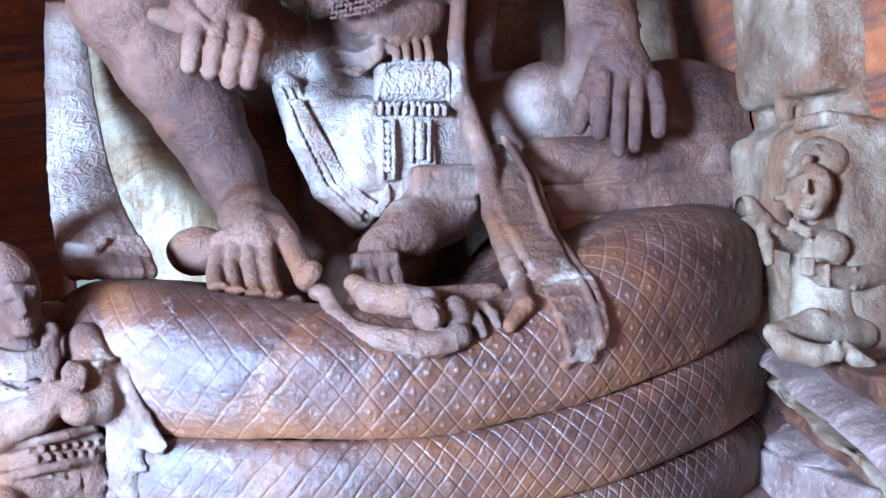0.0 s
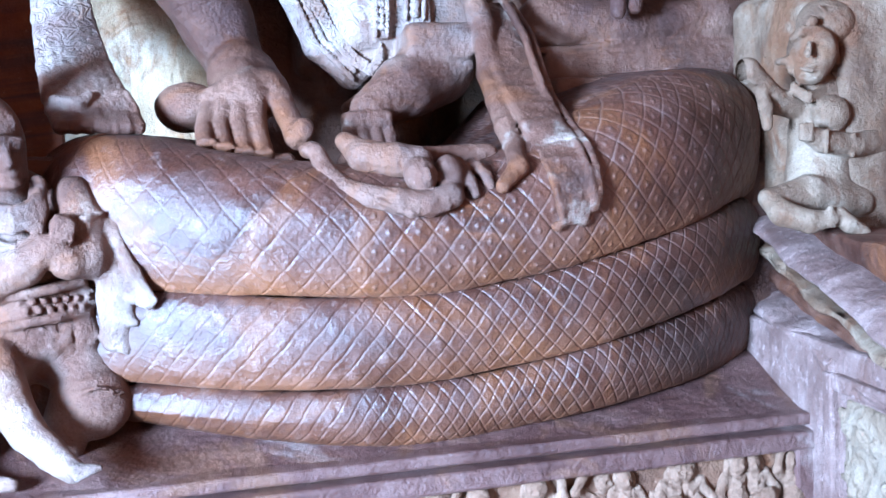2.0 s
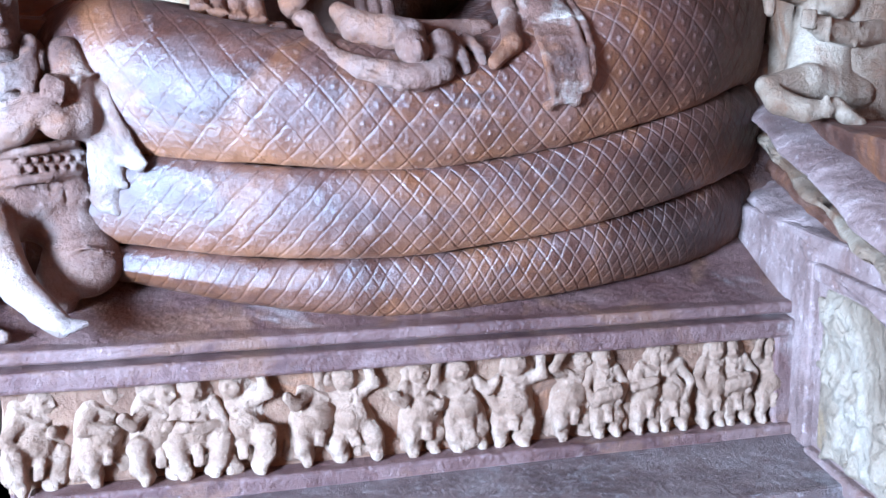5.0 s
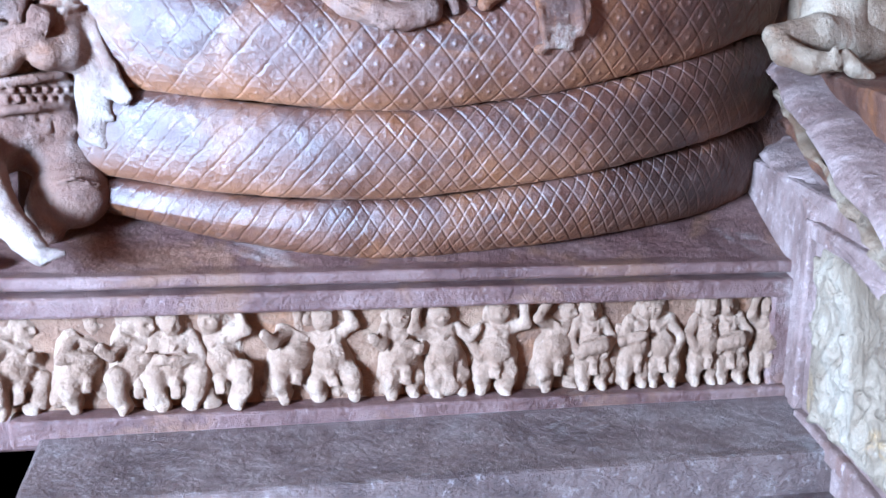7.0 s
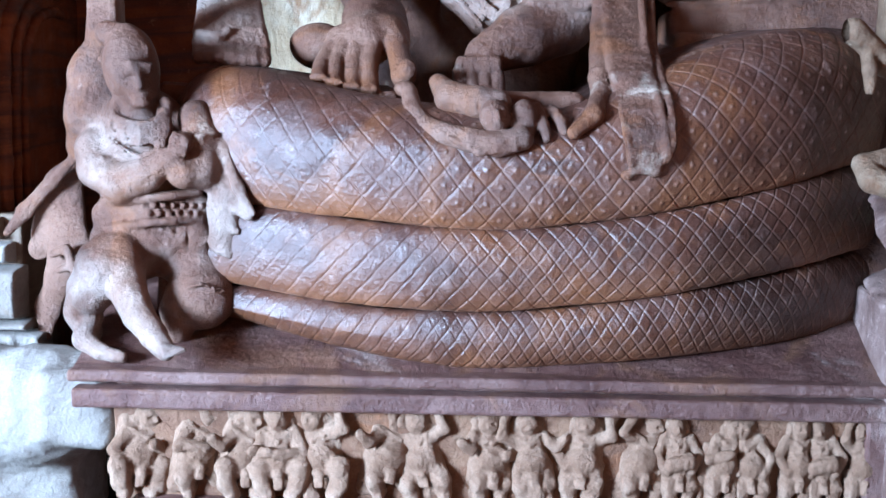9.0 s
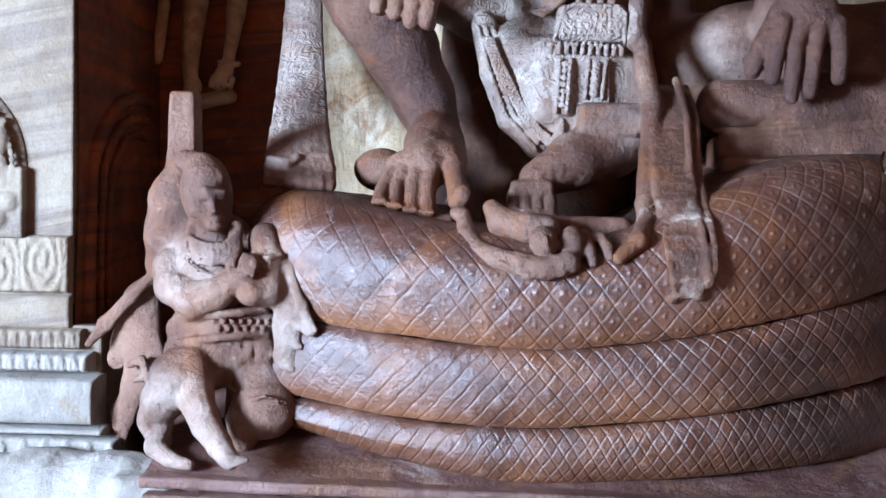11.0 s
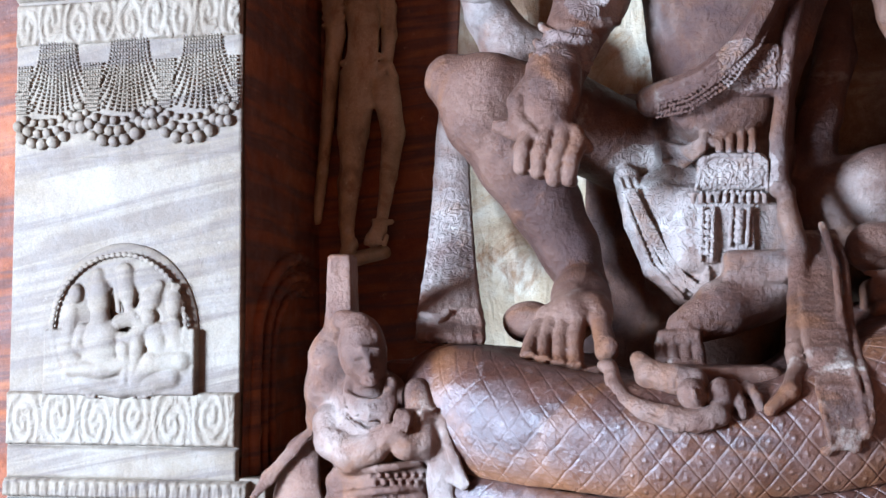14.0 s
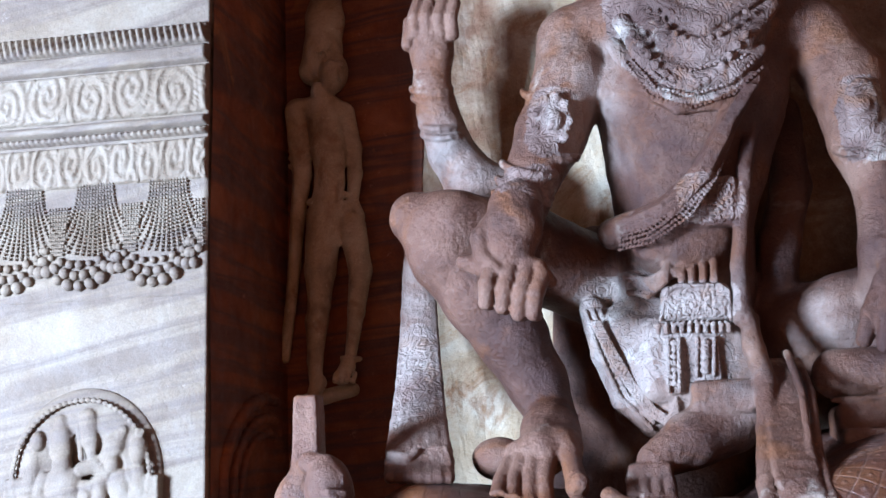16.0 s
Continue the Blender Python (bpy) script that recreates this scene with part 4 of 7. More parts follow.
god.tube((0.985, 4.200, 2.216, 0.025), (1.262, 4.080, 2.140, 0.028), (1.429, 4.120, 2.172, 0.024), k=0.01)
god.tube((0.998, 4.140, 2.405, 0.022), (1.091, 4.090, 2.363, 0.024), (1.199, 4.070, 2.402, 0.021), (1.247, 4.070, 2.428, 0.014), k=0.012)
god.tube((0.996, 4.320, 2.172, 0.152), (1.062, 4.280, 1.979, 0.140), (1.129, 4.250, 1.853, 0.086), k=0.04)
god.tube((1.167, 4.080, 2.440, 0.021), (1.157, 4.050, 2.376, 0.021), k=0.006)
god.tube((1.230, 4.090, 2.444, 0.018), (1.225, 4.050, 2.361, 0.018), k=0.004)
god.tube((1.272, 4.090, 2.442, 0.018), (1.266, 4.050, 2.359, 0.018), k=0.004)
god.tube((1.318, 4.090, 2.440, 0.018), (1.312, 4.050, 2.357, 0.018), k=0.004)
god.tube((1.364, 4.090, 2.438, 0.018), (1.357, 4.050, 2.355, 0.018), k=0.004)
god.tube((1.003, 4.150, 2.416, 0.014), (1.083, 4.080, 2.376, 0.016), (1.158, 4.060, 2.409, 0.014), k=0.006)
god.tube((1.001, 4.150, 2.376, 0.014), (1.082, 4.080, 2.343, 0.016), (1.157, 4.060, 2.385, 0.014), k=0.006)
god.tube((1.000, 4.150, 2.337, 0.014), (1.081, 4.080, 2.309, 0.016), (1.157, 4.060, 2.361, 0.014), k=0.006)
god.slab((1.225, 4.200, 2.034), (0.200, 0.135, 0.181), 0.08, 0.06)
god.slab((1.171, 4.070, 2.002), (0.031, 0.030, 0.113), 0.01, 0.006)
god.slab((1.309, 4.070, 2.008), (0.047, 0.030, 0.117), 0.012, 0.006)
god.slab((1.424, 4.200, 2.025), (0.108, 0.120, 0.192), 0.03, 0.02)
god.tube((1.123, 4.080, 3.614, 0.050), (1.231, 4.000, 3.412, 0.054), (1.368, 3.980, 3.340, 0.053), (1.537, 4.000, 3.369, 0.053), (1.674, 4.050, 3.543, 0.049), k=0.012, q=0.6)
god.tube((1.044, 4.060, 3.534, 0.040), (1.153, 4.000, 3.317, 0.044), (1.322, 3.970, 3.201, 0.043), (1.502, 3.980, 3.238, 0.041), (1.619, 4.030, 3.334, 0.034), k=0.01, q=0.6)
god.tube((1.001, 4.060, 3.432, 0.035), (1.098, 4.000, 3.219, 0.037), (1.256, 3.970, 3.098, 0.036), (1.421, 3.980, 3.107, 0.034), (1.522, 4.000, 3.180, 0.029), k=0.01, q=0.6)
god.tube((1.176, 4.020, 3.663, 0.040), (1.286, 3.990, 3.507, 0.044), (1.401, 3.980, 3.465, 0.044), (1.600, 4.000, 3.568, 0.039), k=0.01, q=0.6)
god.ball((1.088, 3.955, 3.435), (0.020, 0.016, 0.022), 0.004)
god.ball((1.119, 3.955, 3.380), (0.019, 0.016, 0.022), 0.004)
god.ball((1.149, 3.955, 3.329), (0.019, 0.016, 0.022), 0.004)
god.ball((1.180, 3.955, 3.282), (0.019, 0.016, 0.022), 0.004)
god.ball((1.212, 3.955, 3.243), (0.019, 0.016, 0.022), 0.004)
god.ball((1.243, 3.955, 3.213), (0.019, 0.016, 0.022), 0.004)
god.ball((1.276, 3.955, 3.193), (0.019, 0.016, 0.022), 0.004)
god.ball((1.309, 3.955, 3.184), (0.019, 0.016, 0.022), 0.004)
god.ball((1.342, 3.955, 3.187), (0.019, 0.016, 0.022), 0.004)
god.ball((1.377, 3.955, 3.200), (0.019, 0.016, 0.022), 0.004)
god.ball((1.412, 3.955, 3.224), (0.019, 0.016, 0.022), 0.004)
god.ball((1.448, 3.955, 3.256), (0.019, 0.016, 0.022), 0.004)
god.ball((1.484, 3.955, 3.296), (0.019, 0.016, 0.022), 0.004)
god.ball((1.521, 3.955, 3.340), (0.019, 0.016, 0.022), 0.004)
god.ball((1.558, 3.955, 3.387), (0.019, 0.016, 0.022), 0.004)
god.ball((1.166, 3.955, 3.531), (0.017, 0.014, 0.017), 0.004)
god.ball((1.201, 3.955, 3.489), (0.017, 0.014, 0.017), 0.004)
god.ball((1.235, 3.955, 3.451), (0.017, 0.014, 0.017), 0.004)
god.ball((1.269, 3.955, 3.419), (0.017, 0.014, 0.017), 0.004)
god.ball((1.304, 3.955, 3.394), (0.017, 0.014, 0.017), 0.004)
god.ball((1.340, 3.955, 3.380), (0.017, 0.014, 0.017), 0.004)
god.ball((1.376, 3.955, 3.377), (0.017, 0.014, 0.017), 0.004)
god.ball((1.413, 3.955, 3.383), (0.017, 0.014, 0.017), 0.004)
god.ball((1.451, 3.955, 3.400), (0.017, 0.014, 0.017), 0.004)
god.ball((1.489, 3.955, 3.425), (0.017, 0.014, 0.017), 0.004)
god.ball((1.527, 3.955, 3.455), (0.017, 0.014, 0.017), 0.004)
god.ball((1.566, 3.955, 3.488), (0.017, 0.014, 0.017), 0.004)
god.tube((1.582, 4.000, 3.200, 0.034), (1.462, 3.980, 3.029, 0.048), (1.339, 3.980, 2.792, 0.057), (1.179, 4.000, 2.650, 0.062), (0.949, 4.100, 2.588, 0.068), k=0.01, q=0.7)
god.tube((1.543, 3.960, 3.164, 0.010), (1.432, 3.945, 3.008, 0.012), (1.311, 3.940, 2.779, 0.014), (1.158, 3.950, 2.669, 0.014), (0.976, 4.040, 2.620, 0.014), k=0.004)
god.tube((1.563, 3.960, 3.162, 0.010), (1.453, 3.945, 3.006, 0.012), (1.332, 3.940, 2.778, 0.014), (1.177, 3.950, 2.646, 0.014), (0.974, 4.040, 2.586, 0.014), k=0.004)
god.tube((1.584, 3.960, 3.161, 0.009), (1.473, 3.945, 3.004, 0.012), (1.352, 3.940, 2.776, 0.014), (1.197, 3.950, 2.623, 0.014), (0.972, 4.040, 2.553, 0.014), k=0.004)
god.tube((1.621, 4.120, 3.238, 0.030), (1.516, 4.050, 2.821, 0.033), (1.457, 4.020, 2.406, 0.035), (1.454, 4.000, 2.192, 0.042), k=0.012)
god.tube((1.474, 4.000, 2.194, 0.032), (1.482, 3.950, 2.053, 0.045), (1.510, 3.900, 1.914, 0.044), (1.489, 3.800, 1.733, 0.041), (1.436, 3.500, 1.539, 0.037), (1.433, 3.418, 1.471, 0.036), (1.385, 3.256, 1.408, 0.032), (1.316, 3.217, 1.352, 0.023), k=0.012)
god.tube((0.805, 4.300, 3.544, 0.164), (0.798, 4.220, 3.322, 0.171), (0.700, 4.150, 3.067, 0.157), (0.624, 4.050, 2.865, 0.124), k=0.03)
god.tube((0.624, 4.050, 2.865, 0.119), (0.575, 3.980, 2.725, 0.114), (0.529, 3.900, 2.564, 0.119), k=0.02)
god.tube((0.492, 4.030, 2.923, 0.017), (0.503, 3.982, 2.899, 0.017), (0.532, 3.940, 2.873, 0.017), (0.573, 3.912, 2.849, 0.017), (0.619, 3.902, 2.831, 0.017), (0.664, 3.912, 2.822, 0.017), (0.701, 3.940, 2.823, 0.017), (0.722, 3.982, 2.834, 0.017), (0.726, 4.030, 2.854, 0.017), k=0.006)
god.tube((0.470, 4.030, 2.853, 0.017), (0.480, 3.982, 2.830, 0.017), (0.509, 3.940, 2.804, 0.017), (0.550, 3.912, 2.781, 0.017), (0.597, 3.902, 2.763, 0.017), (0.642, 3.912, 2.754, 0.017), (0.678, 3.940, 2.755, 0.017), (0.700, 3.982, 2.766, 0.017), (0.703, 4.030, 2.785, 0.017), k=0.006)
god.tube((0.452, 4.030, 2.793, 0.017), (0.463, 3.982, 2.771, 0.017), (0.492, 3.940, 2.746, 0.017), (0.533, 3.912, 2.723, 0.017), (0.580, 3.902, 2.706, 0.017), (0.625, 3.912, 2.697, 0.017), (0.661, 3.940, 2.697, 0.017), (0.682, 3.982, 2.707, 0.017), (0.685, 4.030, 2.726, 0.017), k=0.006)
god.ball((0.474, 3.976, 2.788), (0.015, 0.013, 0.015), 0.003)
god.ball((0.495, 3.942, 2.769), (0.015, 0.013, 0.015), 0.003)
god.ball((0.524, 3.915, 2.752), (0.014, 0.013, 0.014), 0.003)
god.ball((0.558, 3.897, 2.737), (0.014, 0.013, 0.014), 0.003)
god.ball((0.595, 3.890, 2.726), (0.014, 0.013, 0.014), 0.003)
god.ball((0.630, 3.894, 2.719), (0.014, 0.013, 0.014), 0.003)
god.ball((0.663, 3.910, 2.718), (0.014, 0.013, 0.014), 0.003)
god.ball((0.689, 3.935, 2.722), (0.014, 0.013, 0.014), 0.003)
god.ball((0.706, 3.967, 2.730), (0.014, 0.013, 0.014), 0.003)
god.tube((0.545, 4.132, 3.009, 0.020), (0.556, 4.076, 2.981, 0.020), (0.589, 4.028, 2.953, 0.020), (0.635, 3.996, 2.930, 0.020), (0.689, 3.984, 2.914, 0.020), (0.741, 3.996, 2.909, 0.020), (0.783, 4.028, 2.915, 0.020), (0.809, 4.076, 2.932, 0.020), (0.814, 4.132, 2.956, 0.020), k=0.006)
god.tube((0.580, 4.214, 3.304, 0.018), (0.593, 4.149, 3.269, 0.018), (0.631, 4.092, 3.234, 0.018), (0.685, 4.054, 3.206, 0.018), (0.747, 4.040, 3.189, 0.017), (0.808, 4.054, 3.186, 0.017), (0.859, 4.092, 3.198, 0.018), (0.890, 4.149, 3.222, 0.018), (0.897, 4.214, 3.254, 0.018), k=0.006)
god.ball((0.725, 4.010, 3.089), (0.084, 0.040, 0.128), 0.012)
god.ball((0.723, 3.970, 3.082), (0.046, 0.025, 0.049), 0.006)
god.ball((0.794, 3.985, 3.075), (0.022, 0.014, 0.022), 0.004)
god.ball((0.773, 3.985, 3.002), (0.022, 0.014, 0.022), 0.004)
god.ball((0.728, 3.985, 2.965), (0.022, 0.014, 0.022), 0.004)
god.ball((0.680, 3.985, 2.983), (0.022, 0.014, 0.022), 0.004)
god.ball((0.650, 3.985, 3.047), (0.022, 0.014, 0.022), 0.004)
god.ball((0.654, 3.985, 3.127), (0.022, 0.014, 0.022), 0.004)
god.ball((0.690, 3.985, 3.186), (0.022, 0.014, 0.022), 0.004)
god.ball((0.740, 3.985, 3.196), (0.022, 0.014, 0.022), 0.004)
god.ball((0.781, 3.985, 3.152), (0.022, 0.014, 0.022), 0.004)
god.tube((0.555, 3.880, 2.684, 0.118), (0.544, 3.820, 2.577, 0.121), (0.536, 3.800, 2.510, 0.106), k=0.015, q=0.8)
god.tube((0.459, 3.820, 2.612, 0.047), (0.410, 3.790, 2.547, 0.040), (0.422, 3.770, 2.463, 0.037), (0.479, 3.750, 2.401, 0.030), k=0.008)
god.tube((0.330, 3.830, 2.454, 0.033), (0.427, 3.800, 2.426, 0.046), (0.541, 3.780, 2.454, 0.039), (0.643, 3.780, 2.408, 0.036), (0.692, 3.800, 2.349, 0.029), k=0.008)
beaded(god, 0.017, 0.036, (0.404, 3.765, 2.456), (0.521, 3.755, 2.474), (0.633, 3.760, 2.428), (0.699, 3.770, 2.358))
god.tube((0.461, 3.770, 2.414, 0.039), (0.439, 3.730, 2.344, 0.037), (0.429, 3.760, 2.275, 0.032), (0.438, 3.800, 2.271, 0.028), k=0.004)
god.tube((0.530, 3.770, 2.416, 0.039), (0.509, 3.730, 2.323, 0.036), (0.498, 3.760, 2.254, 0.032), (0.507, 3.800, 2.250, 0.028), k=0.004)
god.tube((0.598, 3.770, 2.399, 0.039), (0.574, 3.730, 2.304, 0.036), (0.561, 3.760, 2.222, 0.032), (0.571, 3.800, 2.217, 0.027), k=0.004)
god.tube((0.658, 3.770, 2.369, 0.038), (0.633, 3.730, 2.290, 0.036), (0.620, 3.760, 2.217, 0.032), (0.630, 3.800, 2.213, 0.027), k=0.004)
god.tube((0.432, 3.850, 2.560, 0.038), (0.413, 3.800, 2.492, 0.035), (0.432, 3.780, 2.429, 0.032), k=0.01)
god.tube((0.460, 4.500, 2.879, 0.136), (0.305, 4.450, 2.935, 0.141), (0.209, 4.400, 3.097, 0.114), (0.153, 4.360, 3.287, 0.098), (0.133, 4.340, 3.425, 0.090), k=0.02)
god.tube((0.028, 4.368, 3.423, 0.016), (0.040, 4.329, 3.401, 0.016), (0.067, 4.296, 3.381, 0.016), (0.103, 4.273, 3.366, 0.016), (0.143, 4.265, 3.358, 0.016), (0.180, 4.273, 3.359, 0.016), (0.208, 4.296, 3.368, 0.016), (0.222, 4.329, 3.384, 0.016), (0.221, 4.368, 3.405, 0.016), k=0.006)
god.tube((0.032, 4.368, 3.376, 0.016), (0.045, 4.329, 3.355, 0.016), (0.071, 4.296, 3.335, 0.016), (0.107, 4.273, 3.320, 0.016), (0.147, 4.265, 3.313, 0.016), (0.184, 4.273, 3.314, 0.016), (0.212, 4.296, 3.323, 0.016), (0.226, 4.329, 3.339, 0.016), (0.225, 4.368, 3.359, 0.016), k=0.006)
god.tube((0.068, 4.368, 3.237, 0.016), (0.079, 4.330, 3.217, 0.016), (0.105, 4.296, 3.198, 0.016), (0.141, 4.273, 3.184, 0.016), (0.180, 4.265, 3.177, 0.016), (0.217, 4.273, 3.178, 0.016), (0.245, 4.296, 3.186, 0.016), (0.260, 4.330, 3.201, 0.016), (0.259, 4.368, 3.220, 0.016), k=0.006)
god.tube((0.077, 4.368, 3.190, 0.016), (0.089, 4.330, 3.171, 0.016), (0.115, 4.296, 3.153, 0.016), (0.151, 4.274, 3.139, 0.016), (0.190, 4.266, 3.132, 0.016), (0.226, 4.274, 3.133, 0.016), (0.254, 4.296, 3.141, 0.016), (0.269, 4.330, 3.156, 0.016), (0.268, 4.368, 3.175, 0.016), k=0.006)
god.tube((0.136, 4.330, 3.449, 0.087), (0.142, 4.320, 3.574, 0.103), (0.145, 4.320, 3.703, 0.109), k=0.02, q=0.8)
god.tube((0.071, 4.270, 3.662, 0.035), (0.073, 4.240, 3.736, 0.032), (0.088, 4.260, 3.815, 0.030), k=0.005)
god.tube((0.126, 4.270, 3.657, 0.035), (0.128, 4.240, 3.730, 0.032), (0.143, 4.260, 3.809, 0.030), k=0.005)
god.tube((0.189, 4.270, 3.650, 0.035), (0.191, 4.240, 3.724, 0.032), (0.206, 4.260, 3.802, 0.030), k=0.005)
god.tube((0.249, 4.270, 3.644, 0.035), (0.251, 4.240, 3.717, 0.032), (0.267, 4.260, 3.796, 0.030), k=0.005)
god.tube((0.039, 4.300, 3.735, 0.033), (0.031, 4.280, 3.613, 0.033), k=0.006)
god.tube((0.076, 4.120, 2.727, 0.112), (0.245, 4.100, 2.660, 0.166), (0.520, 4.260, 2.585, 0.205), (0.900, 4.560, 2.430, 0.210), k=0.05)
god.tube((0.080, 4.100, 2.715, 0.106), (0.216, 4.100, 2.547, 0.165), (0.367, 4.140, 2.342, 0.167), (0.485, 4.180, 2.165, 0.154), (0.583, 4.220, 1.966, 0.129), (0.641, 4.200, 1.804, 0.100), k=0.04)
god.tube((0.544, 4.209, 1.827, 0.015), (0.552, 4.169, 1.818, 0.015), (0.575, 4.134, 1.810, 0.014), (0.609, 4.110, 1.804, 0.014), (0.648, 4.102, 1.801, 0.014), (0.686, 4.110, 1.801, 0.014), (0.717, 4.134, 1.805, 0.014), (0.735, 4.169, 1.811, 0.015), (0.738, 4.209, 1.819, 0.015), k=0.006)
god.tube((0.639, 4.200, 1.844, 0.097), (0.633, 4.020, 1.755, 0.110), (0.617, 3.820, 1.666, 0.099), k=0.03)
god.tube((0.683, 4.050, 1.772, 0.082), (0.721, 3.850, 1.674, 0.063), k=0.03)
god.tube((0.539, 3.820, 1.657, 0.068), (0.641, 3.800, 1.662, 0.067), k=0.02)
god.ball((0.437, 3.920, 1.651), (0.109, 0.130, 0.088), 0.015)
god.tube((0.494, 3.770, 1.627, 0.036), (0.468, 3.680, 1.571, 0.029), (0.463, 3.610, 1.524, 0.030), k=0.003)
god.tube((0.446, 3.585, 1.526, 0.013), (0.485, 3.583, 1.526, 0.013), k=0.003)
god.tube((0.543, 3.770, 1.643, 0.038), (0.521, 3.680, 1.567, 0.031), (0.521, 3.610, 1.507, 0.032), k=0.003)
god.tube((0.504, 3.585, 1.509, 0.013), (0.543, 3.583, 1.510, 0.013), k=0.003)
god.tube((0.592, 3.770, 1.652, 0.039), (0.584, 3.680, 1.568, 0.032), (0.584, 3.610, 1.495, 0.033), k=0.003)
god.tube((0.567, 3.585, 1.497, 0.013), (0.605, 3.583, 1.498, 0.013), k=0.003)
god.tube((0.647, 3.770, 1.657, 0.040), (0.641, 3.680, 1.568, 0.033), (0.646, 3.610, 1.487, 0.034), k=0.003)
god.tube((0.628, 3.585, 1.490, 0.013), (0.667, 3.583, 1.490, 0.013), k=0.003)
god.tube((0.723, 3.800, 1.680, 0.042), (0.750, 3.700, 1.595, 0.041), (0.766, 3.630, 1.535, 0.047), k=0.004)
god.ball((0.779, 3.590, 1.553), (0.036, 0.025, 0.038), 0.006)
god.slab((0.585, 3.680, 1.459), (0.163, 0.090, 0.022), 0.02, 0.015)
god.ball((0.693, 3.860, 1.713), (0.076, 0.100, 0.058), 0.02)
god.tube((0.705, 3.850, 1.703, 0.058), (0.733, 3.770, 1.648, 0.044), k=0.02)
god.slab((0.540, 3.850, 1.391), (0.250, 0.240, 0.059), 0.04, 0.03)
god.slab((1.348, 4.020, 1.866), (0.129, 0.140, 0.069), 0.03, 0.012)
god.slab((1.341, 4.050, 1.787), (0.144, 0.140, 0.037), 0.03, 0.012)
god.tube((1.370, 4.050, 1.774, 0.138), (1.206, 3.930, 1.701, 0.114), (1.060, 3.850, 1.621, 0.074), k=0.02)
god.slab((1.038, 3.820, 1.587), (0.087, 0.060, 0.030), 0.02, 0.012)
god.tube((0.966, 3.790, 1.560, 0.027), (0.966, 3.765, 1.514, 0.027), k=0.003)
god.tube((0.950, 3.745, 1.505, 0.011), (0.980, 3.743, 1.506, 0.011), k=0.003)
god.tube((1.013, 3.790, 1.556, 0.027), (1.013, 3.765, 1.509, 0.027), k=0.003)
god.tube((0.998, 3.745, 1.501, 0.011), (1.028, 3.743, 1.501, 0.011), k=0.003)
god.tube((1.061, 3.790, 1.552, 0.027), (1.060, 3.765, 1.504, 0.027), k=0.003)
god.tube((1.045, 3.745, 1.496, 0.011), (1.075, 3.743, 1.496, 0.011), k=0.003)
god.tube((1.108, 3.790, 1.548, 0.027), (1.108, 3.765, 1.499, 0.027), k=0.003)
god.tube((1.092, 3.745, 1.491, 0.011), (1.121, 3.743, 1.491, 0.011), k=0.003)
god.slab((1.151, 3.600, 1.412), (0.235, 0.200, 0.071), 0.04, 0.02)
god.tube((1.209, 4.120, 1.812, 0.028), (1.151, 4.100, 1.717, 0.028), (1.049, 4.150, 1.646, 0.029), k=0.008)
god.tube((0.836, 4.300, 2.288, 0.059), (0.888, 4.250, 2.086, 0.068), (0.964, 4.220, 1.889, 0.068), (1.072, 4.180, 1.779, 0.062), (1.175, 4.140, 1.837, 0.043), (1.206, 4.100, 1.917, 0.028), k=0.012, q=0.7)
god.tube((0.808, 4.250, 2.281, 0.010), (0.860, 4.190, 2.079, 0.012), (0.934, 4.160, 1.889, 0.012), (1.060, 4.120, 1.750, 0.012), k=0.004)
god.tube((0.842, 4.250, 2.281, 0.010), (0.893, 4.190, 2.079, 0.012), (0.968, 4.160, 1.890, 0.012), (1.070, 4.120, 1.783, 0.012), k=0.004)
god.tube((0.876, 4.250, 2.281, 0.010), (0.927, 4.190, 2.079, 0.012), (1.001, 4.160, 1.890, 0.012), (1.079, 4.120, 1.816, 0.012), k=0.004)
god.slab((1.060, 4.520, 2.060), (0.150, 0.100, 0.280), 0.05, 0.03)
god.tube((1.748, 4.420, 2.155, 0.218), (2.160, 4.340, 2.150, 0.256), (2.547, 4.300, 2.138, 0.260), (2.912, 4.300, 2.108, 0.215), (3.071, 4.360, 2.141, 0.155), k=0.05)
god.tube((1.732, 4.300, 2.173, 0.113), (1.893, 4.250, 2.222, 0.146), (2.127, 4.300, 2.326, 0.133), k=0.06)
god.tube((1.815, 4.100, 1.946, 0.102), (2.155, 4.080, 1.947, 0.111), (2.558, 4.100, 1.976, 0.114), (2.866, 4.150, 2.013, 0.093), k=0.04)
god.tube((1.777, 4.020, 1.839, 0.011), (2.110, 4.000, 1.859, 0.011), (2.511, 4.030, 1.879, 0.012), (2.757, 4.080, 1.897, 0.012), k=0.008)
god.slab((2.290, 4.120, 1.748), (0.504, 0.130, 0.106), 0.04, 0.03, tilt=4)
god.slab((2.194, 4.050, 1.620), (0.413, 0.180, 0.103), 0.03, 0.02)
god.tube((2.230, 4.200, 2.788, 0.110), (2.156, 4.100, 2.592, 0.102), (2.114, 4.000, 2.474, 0.104), k=0.02)
god.tube((2.010, 4.029, 2.493, 0.016), (1.995, 3.986, 2.475, 0.016), (2.001, 3.949, 2.459, 0.016), (2.026, 3.924, 2.449, 0.016), (2.067, 3.915, 2.446, 0.016), (2.116, 3.924, 2.450, 0.016), (2.167, 3.949, 2.461, 0.016), (2.211, 3.986, 2.477, 0.016), (2.240, 4.029, 2.496, 0.016), k=0.006)
